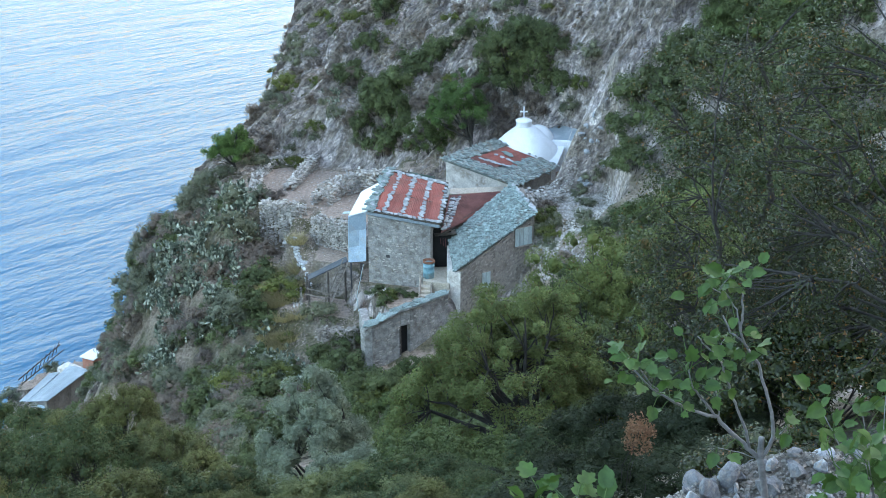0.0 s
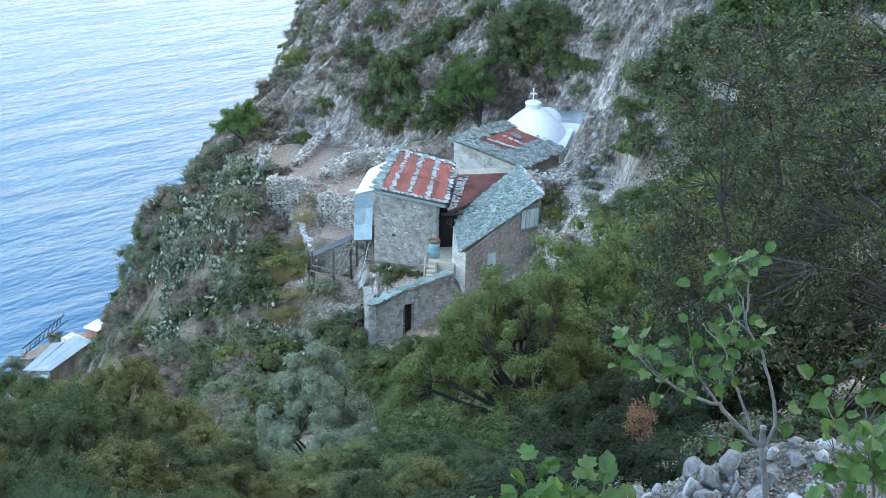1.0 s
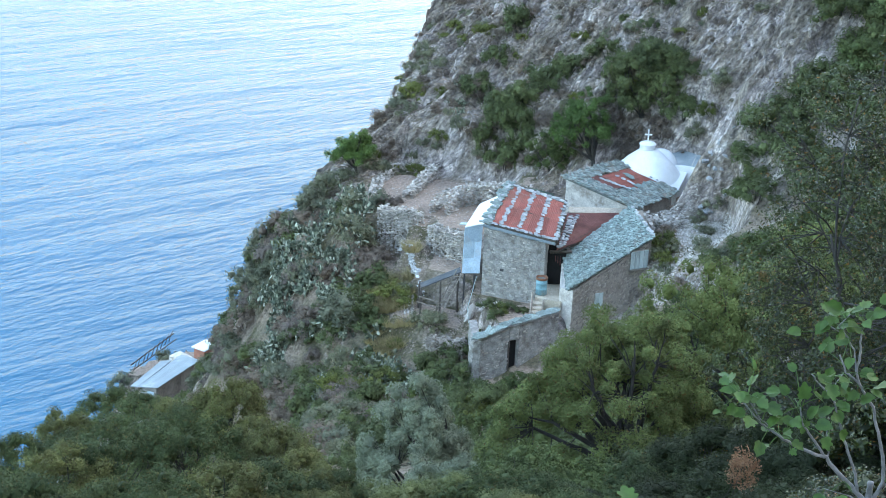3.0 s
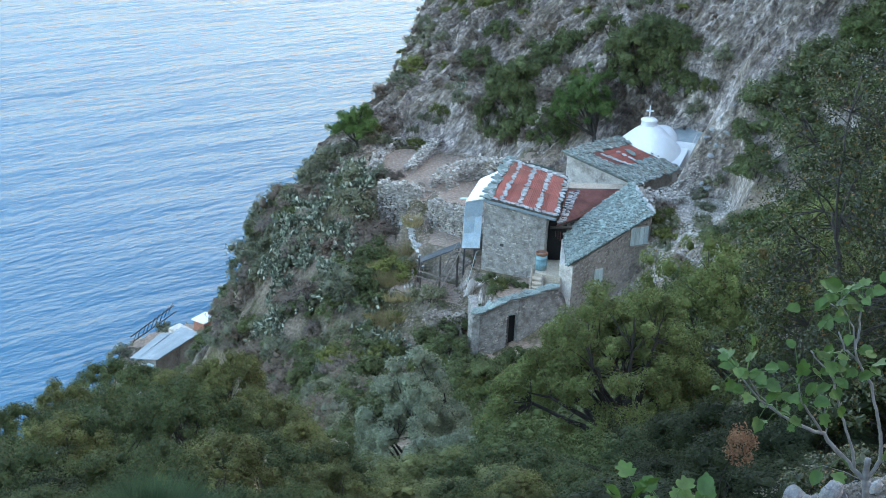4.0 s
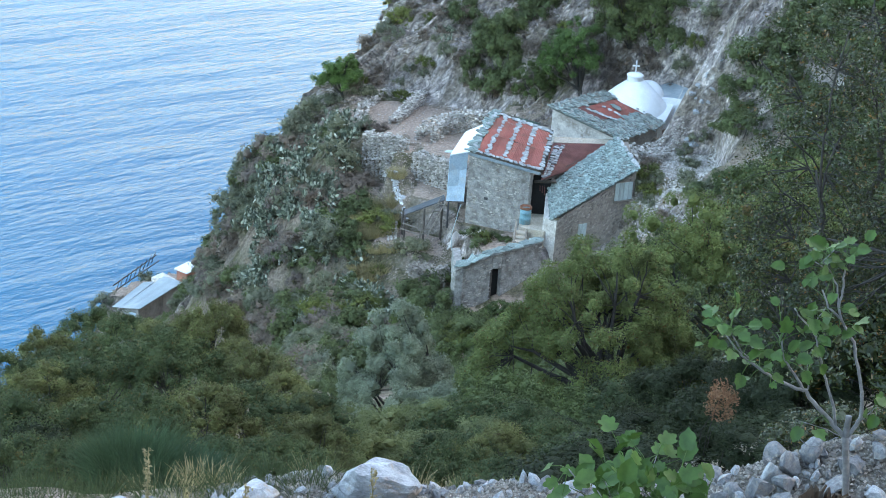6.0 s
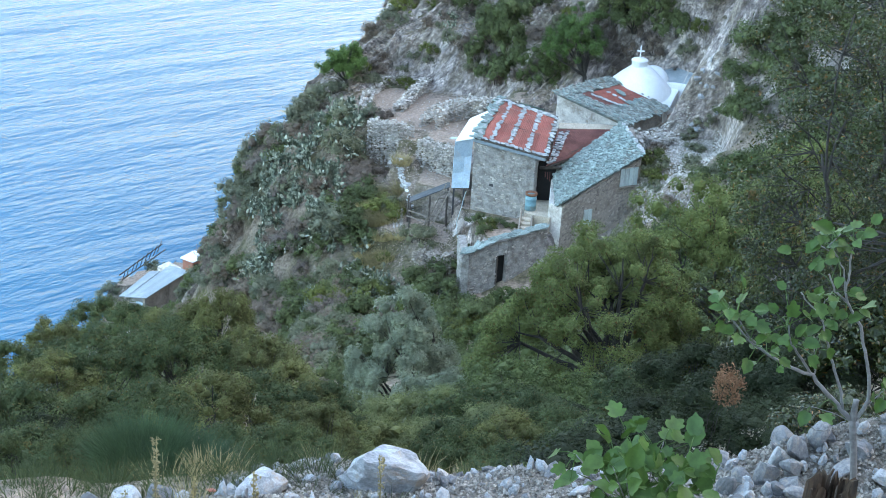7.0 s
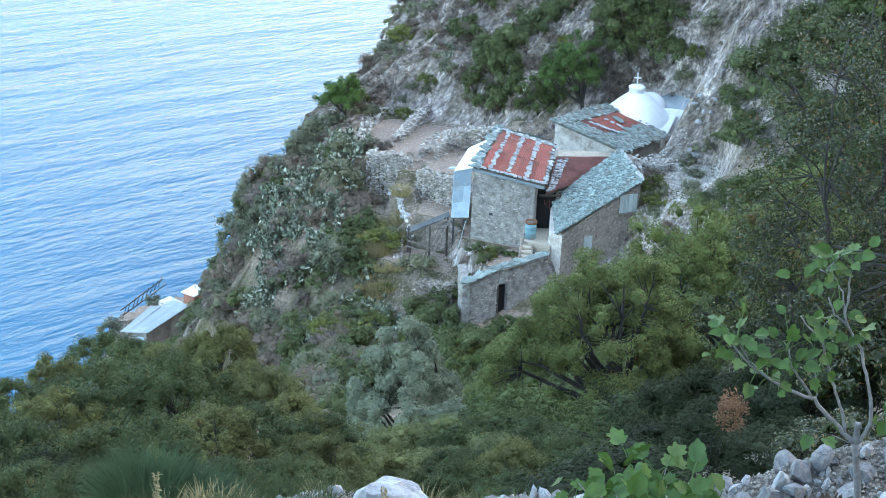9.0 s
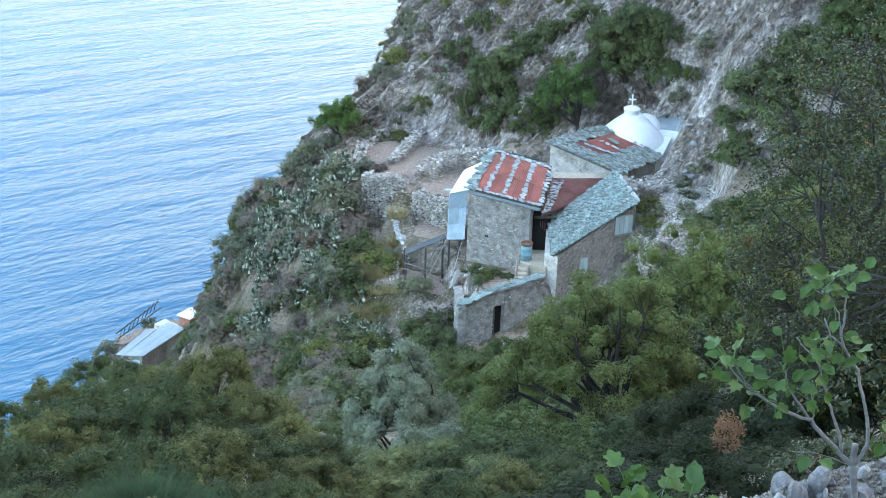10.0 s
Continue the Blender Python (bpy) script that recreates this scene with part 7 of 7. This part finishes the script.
# ---- the young fig tree, the fig shoots and the rotten stump ----
def fig_leaf_mesh(seed):
    """A lobed fig leaf about 1 m long, cupped along its midrib."""
    r = random.Random(seed)
    half = [(0.14, 0.0), (0.28, 0.12), (0.37, 0.30), (0.35, 0.40), (0.32, 0.47), (0.35, 0.58), (0.29, 0.74), (0.20, 0.80), (0.13, 0.88), (0.06, 0.98)] if seed % 5 < 3 else [(0.15, 0.0), (0.30, 0.10), (0.40, 0.28), (0.34, 0.38), (0.27, 0.42), (0.38, 0.58), (0.34, 0.74), (0.22, 0.72), (0.16, 0.78), (0.12, 0.94)]
    fold, curl = r.uniform(0.12, 0.35), r.uniform(0.1, 0.35)
    lift = lambda x, y: abs(x) * fold - curl * (y - 0.4) ** 2 + 0.03 * math.sin(9 * x + 7 * y)
    mid = [(0.0, 0.05), (0.0, 0.3), (0.0, 0.55), (0.0, 0.8), (0.0, 1.05)]
    right = [(x * r.uniform(0.88, 1.1), y + r.uniform(-0.03, 0.03)) for x, y in half]
    left = [(-x * r.uniform(0.88, 1.1), y + r.uniform(-0.03, 0.03)) for x, y in half]
    v = [(x, y, lift(x, y)) for x, y in mid + right + left]
    k = len(half)
    f = [tuple([0] + list(range(5, 5 + k)) + [4, 3, 2, 1]), tuple([0, 1, 2, 3, 4] + list(range(4 + 2 * k, 4 + k, -1)))]
    me = bpy.data.meshes.new("leaf")
    me.from_pydata(v, [], f)
    me.update()
    me.materials.append(L_FIG)
    me.shade_smooth()
    return me


FIG_LEAVES = [fig_leaf_mesh(i) for i in range(5)]


def fig_leaf(parent, p, rnd, size, toward):
    """Leaves turn their faces to the open sky over the slope."""
    n = V(rnd.gauss(-0.1, 0.5), rnd.gauss(-0.45, 0.45), rnd.gauss(0.75, 0.3)).normalized()
    d = toward.normalized() + V(rnd.gauss(0, 0.5), 0, rnd.gauss(-0.1, 0.4))
    d = (d - n * d.dot(n)).normalized()
    x = d.cross(n)
    s = size * rnd.uniform(0.65, 1.2)
    ob = new("leaf", FIG_LEAVES[rnd.randrange(5)])
    ob.parent = parent
    ob.matrix_basis = Matrix(((x.x, d.x, n.x, p.x), (x.y, d.y, n.y, p.y), (x.z, d.z, n.z, p.z), (0, 0, 0, 1))) @ Matrix.Diagonal((s * 1.1, s, s, 1))


def fig(origin, branches, twigs, seed, size, label):
    """branches: points from the fork outwards, each with its end radii; twigs: how many leaves at each branch's outer part."""
    rnd = random.Random(seed)
    ob = thing("fig_tree", pose(*origin), label, "tree", "fig trees")
    for (pts, r0, r1), count in zip(branches, twigs):
        local = [Vector(p) - Vector(origin) for p in pts]
        fine = []
        for a, b in zip(local, local[1:]):
            fine += [a.lerp(b, k / 3) + Vector((rnd.gauss(0, 0.002), rnd.gauss(0, 0.002), 0)) for k in range(3)]
        fine.append(local[-1])
        link_mesh("branch", *tube(fine, r0 * 0.68, r1 * 0.75, 8), M_FIGBARK, ob, smooth=True)
        outer = fine[len(fine) * 5 // 8:]
        for i in range(count):
            p = outer[min(len(outer) - 1, int(len(outer) * (i + rnd.random()) / count))]
            q = p + V(rnd.gauss(0, 0.05), rnd.gauss(0, 0.06), rnd.gauss(0.02, 0.04))
            link_mesh("leaf_stalk", *tube([p, (p + q) / 2 + V(0, 0, 0.008), q], 0.0025, 0.0018, 4), L_FIG, ob)
            fig_leaf(ob, q, rnd, size, (q - p) + V(rnd.gauss(0, 0.03), -0.02, rnd.gauss(0, 0.03)))
    return ob


fig_main = fig((1.5, 6.0, gz(1.5, 6.0)), [
    ([(1.53, 6.0, 48.3), (1.49, 6.0, 48.6), (1.45, 6.0, 48.82)], 0.023, 0.021),
    ([(1.44, 6.0, 48.82), (1.37, 6.0, 48.89), (1.28, 5.99, 48.98), (1.24, 5.99, 49.03), (1.2, 5.98, 49.04), (1.11, 5.98, 49.07), (1.05, 5.97, 49.11), (0.98, 5.97, 49.15), (0.94, 5.96, 49.18), (0.86, 5.96, 49.27)], 0.016, 0.005),
    ([(1.01, 5.98, 49.13), (0.94, 5.98, 49.19), (0.89, 5.97, 49.27), (0.83, 5.95, 49.32)], 0.006, 0.004),
    ([(1.24, 6.0, 49.02), (1.2, 5.99, 49.08), (1.15, 5.98, 49.14), (1.12, 5.98, 49.19), (1.1, 5.97, 49.27)], 0.010, 0.004),
    ([(1.25, 6.0, 49.03), (1.24, 6.0, 49.09), (1.23, 6.0, 49.16)], 0.006, 0.003),
    ([(1.4, 6.0, 48.86), (1.38, 6.0, 48.95), (1.33, 6.01, 49.06), (1.3, 6.01, 49.14), (1.27, 6.01, 49.22), (1.25, 6.02, 49.28), (1.22, 6.02, 49.32), (1.17, 6.03, 49.36), (1.14, 6.03, 49.4)], 0.011, 0.004),
    ([(1.22, 6.02, 49.32), (1.24, 6.01, 49.36), (1.27, 6.03, 49.41)], 0.005, 0.003),
    ([(1.46, 6.0, 48.82), (1.49, 6.0, 48.88), (1.5, 6.0, 48.94), (1.49, 6.0, 49.02), (1.47, 6.0, 49.1), (1.44, 6.0, 49.19), (1.41, 6.0, 49.28), (1.37, 6.0, 49.34), (1.34, 6.0, 49.38), (1.31, 6.0, 49.41), (1.28, 6.0, 49.43), (1.24, 6.0, 49.51)], 0.015, 0.005),
    ([(1.34, 6.0, 49.38), (1.32, 6.0, 49.44), (1.33, 6.01, 49.51), (1.32, 6.01, 49.57), (1.32, 6.02, 49.62), (1.34, 6.02, 49.66)], 0.009, 0.004),
    ([(1.32, 6.0, 49.44), (1.3, 6.02, 49.53), (1.27, 6.03, 49.58), (1.19, 6.05, 49.62)], 0.006, 0.003),
    ([(1.27, 6.03, 49.58), (1.22, 6.0, 49.64), (1.26, 6.0, 49.7)], 0.005, 0.003),
    ([(1.42, 6.0, 48.81), (1.38, 5.99, 48.79), (1.33, 5.97, 48.77), (1.28, 5.95, 48.78), (1.24, 5.94, 48.82)], 0.004, 0.002),
    ([(1.42, 6.0, 48.82), (1.34, 5.96, 48.87), (1.24, 5.92, 48.91)], 0.004, 0.002),
    ([(1.5, 6.0, 48.9), (1.53, 6.0, 48.94), (1.56, 6.0, 48.98)], 0.005, 0.003),
], [0, 16, 16, 12, 4, 11, 5, 8, 7, 12, 10, 0, 3, 4], 17, 0.064, "young fig tree with pale grey branches and lobed leaves")
turned("cut_stub", [(0.016, 0), (0.0135, 0.085), (0.0145, 0.10), (0.004, 0.103)], M_FIGBARK, fig_main, "sawn-off stub with a pale cut face", 10, (-0.05, 0, 48.82 - gz(1.5, 6.0)))


def shoots(x, y, n, h, spread, leaves_each, seed, size, label):
    rnd = random.Random(seed)
    z = gz(x, y)
    br = []
    for i in range(n):
        a = 2 * math.pi * i / n + rnd.uniform(-0.4, 0.4)
        d = spread * rnd.uniform(0.5, 1.0)
        br.append(([(x, y, z - 0.05), (x + 0.35 * d * math.cos(a), y + 0.35 * d * math.sin(a), z + 0.5 * h), (x + d * math.cos(a), y + d * math.sin(a), z + h * rnd.uniform(0.75, 1.05))], 0.007, 0.003))
    return fig((x, y, z), br, [leaves_each] * n, seed, size, label)


shoots(0.50, 5.30, 13, 0.46, 0.33, 11, 21, 0.085, "leafy fig shoots growing beside the path")
shoots(1.88, 5.6, 10, 0.66, 0.30, 14, 22, 0.078, "leafy fig shoots beside the young fig tree")
shoots(1.62, 5.15, 4, 0.34, 0.18, 6, 23, 0.08, "low fig shoots by the rotten stump")


def rotten_stump(x, y, r, h):
    rnd = random.Random(6)
    ob = thing("tree_stump", pose(x, y, gz(x, y)), "rotten hollow brown stump with jagged top", "stump")
    sides = 84
    verts, faces = [], []
    top = [h * (0.64 + 0.05 * math.sin(j * 0.5) + 0.05 * math.sin(j * 1.3) + rnd.uniform(-0.06, 0.06)) for j in range(sides)]
    rad = [r * (1 + 0.10 * math.sin(j * 0.9) + (-0.24, 0.02, 0.13, 0.10, -0.02)[j % 5] + rnd.uniform(-0.05, 0.05)) for j in range(sides)]
    for k, (f, zf) in enumerate(((1.25, -0.1), (1.05, 0.3), (0.97, 0.65), (0.92, 1.0), (0.70, 0.96), (0.55, 0.35))):
        for j in range(sides):
            a = 2 * math.pi * j / sides
            verts.append((rad[j] * f * math.cos(a), rad[j] * f * math.sin(a), top[j] * zf if zf > 0 else -0.1))
    for k in range(5):
        for j in range(sides):
            i2 = (j + 1) % sides
            faces.append((k * sides + j, k * sides + i2, (k + 1) * sides + i2, (k + 1) * sides + j))
    faces.append(tuple(range(5 * sides, 6 * sides)))
    link_mesh("shell", verts, faces, M_ROTTEN, ob)
    for i in range(16):
        a = rnd.uniform(0, 6.28)
        k = rnd.uniform(0.75, 1.12)
        p = V(r * k * math.cos(a), r * k * math.sin(a), 0)
        link_mesh("splinter", *tube([p, p * 0.95 + V(0, 0, h * 0.5), p * 0.9 + V(rnd.gauss(0, 0.02), rnd.gauss(0, 0.01), h * rnd.uniform(0.4, 0.72))], rnd.uniform(0.007, 0.012), 0.005, 5), M_ROTTEN, ob)
    return ob


M_ROTTEN = surface("rotten brown wood", (0.02, 0.012, 0.008), (0.16, 0.10, 0.06), 26, 0.9, 60, 0.02, 0.15, (0.02, 0.013, 0.008), stretch=(1, 1, 0.25))
rotten_stump(1.25, 5.32, 0.09, 0.50)

# yellow flowers at the near edge of the path
M_PETAL = surface("yellow petal", (0.75, 0.52, 0.02), (0.85, 0.66, 0.05), 20, 0.6, 60, 0.001, 0.05)


def yellow_flower(x, y, z):
    ob = thing("yellow_flower", pose(x, y, gz(x, y)), "yellow daisy-like flower on a thin green stalk", "flower", "yellow flowers")
    h = z - gz(x, y)
    link_mesh("stalk", *tube([(0, 0, -0.02), (0.01, 0, h * 0.5), (0, 0, h)], 0.003, 0.002, 5), L_GRASS, ob)
    for i in range(12):
        a = 2 * math.pi * i / 12
        d, w = V(math.cos(a), math.sin(a), 0), V(-math.sin(a), math.cos(a), 0) * 0.006
        o = V(0, 0, h)
        link_mesh("petal", [o, o + d * 0.014 + w, o + d * 0.028 + V(0, 0, 0.004), o + d * 0.014 - w], [(0, 1, 2, 3)], M_PETAL, ob)
    turned("flower_head", [(0.009, 0), (0.008, 0.004), (0.002, 0.007)], M_PETAL, ob, "", 10, (0, 0, h))


yellow_flower(-0.32, 4.9, 48.84)
yellow_flower(0.08, 4.9, 48.89)

for proto in FRONT:
    for ob in (*proto.children_recursive, proto):
        bpy.data.objects.remove(ob)
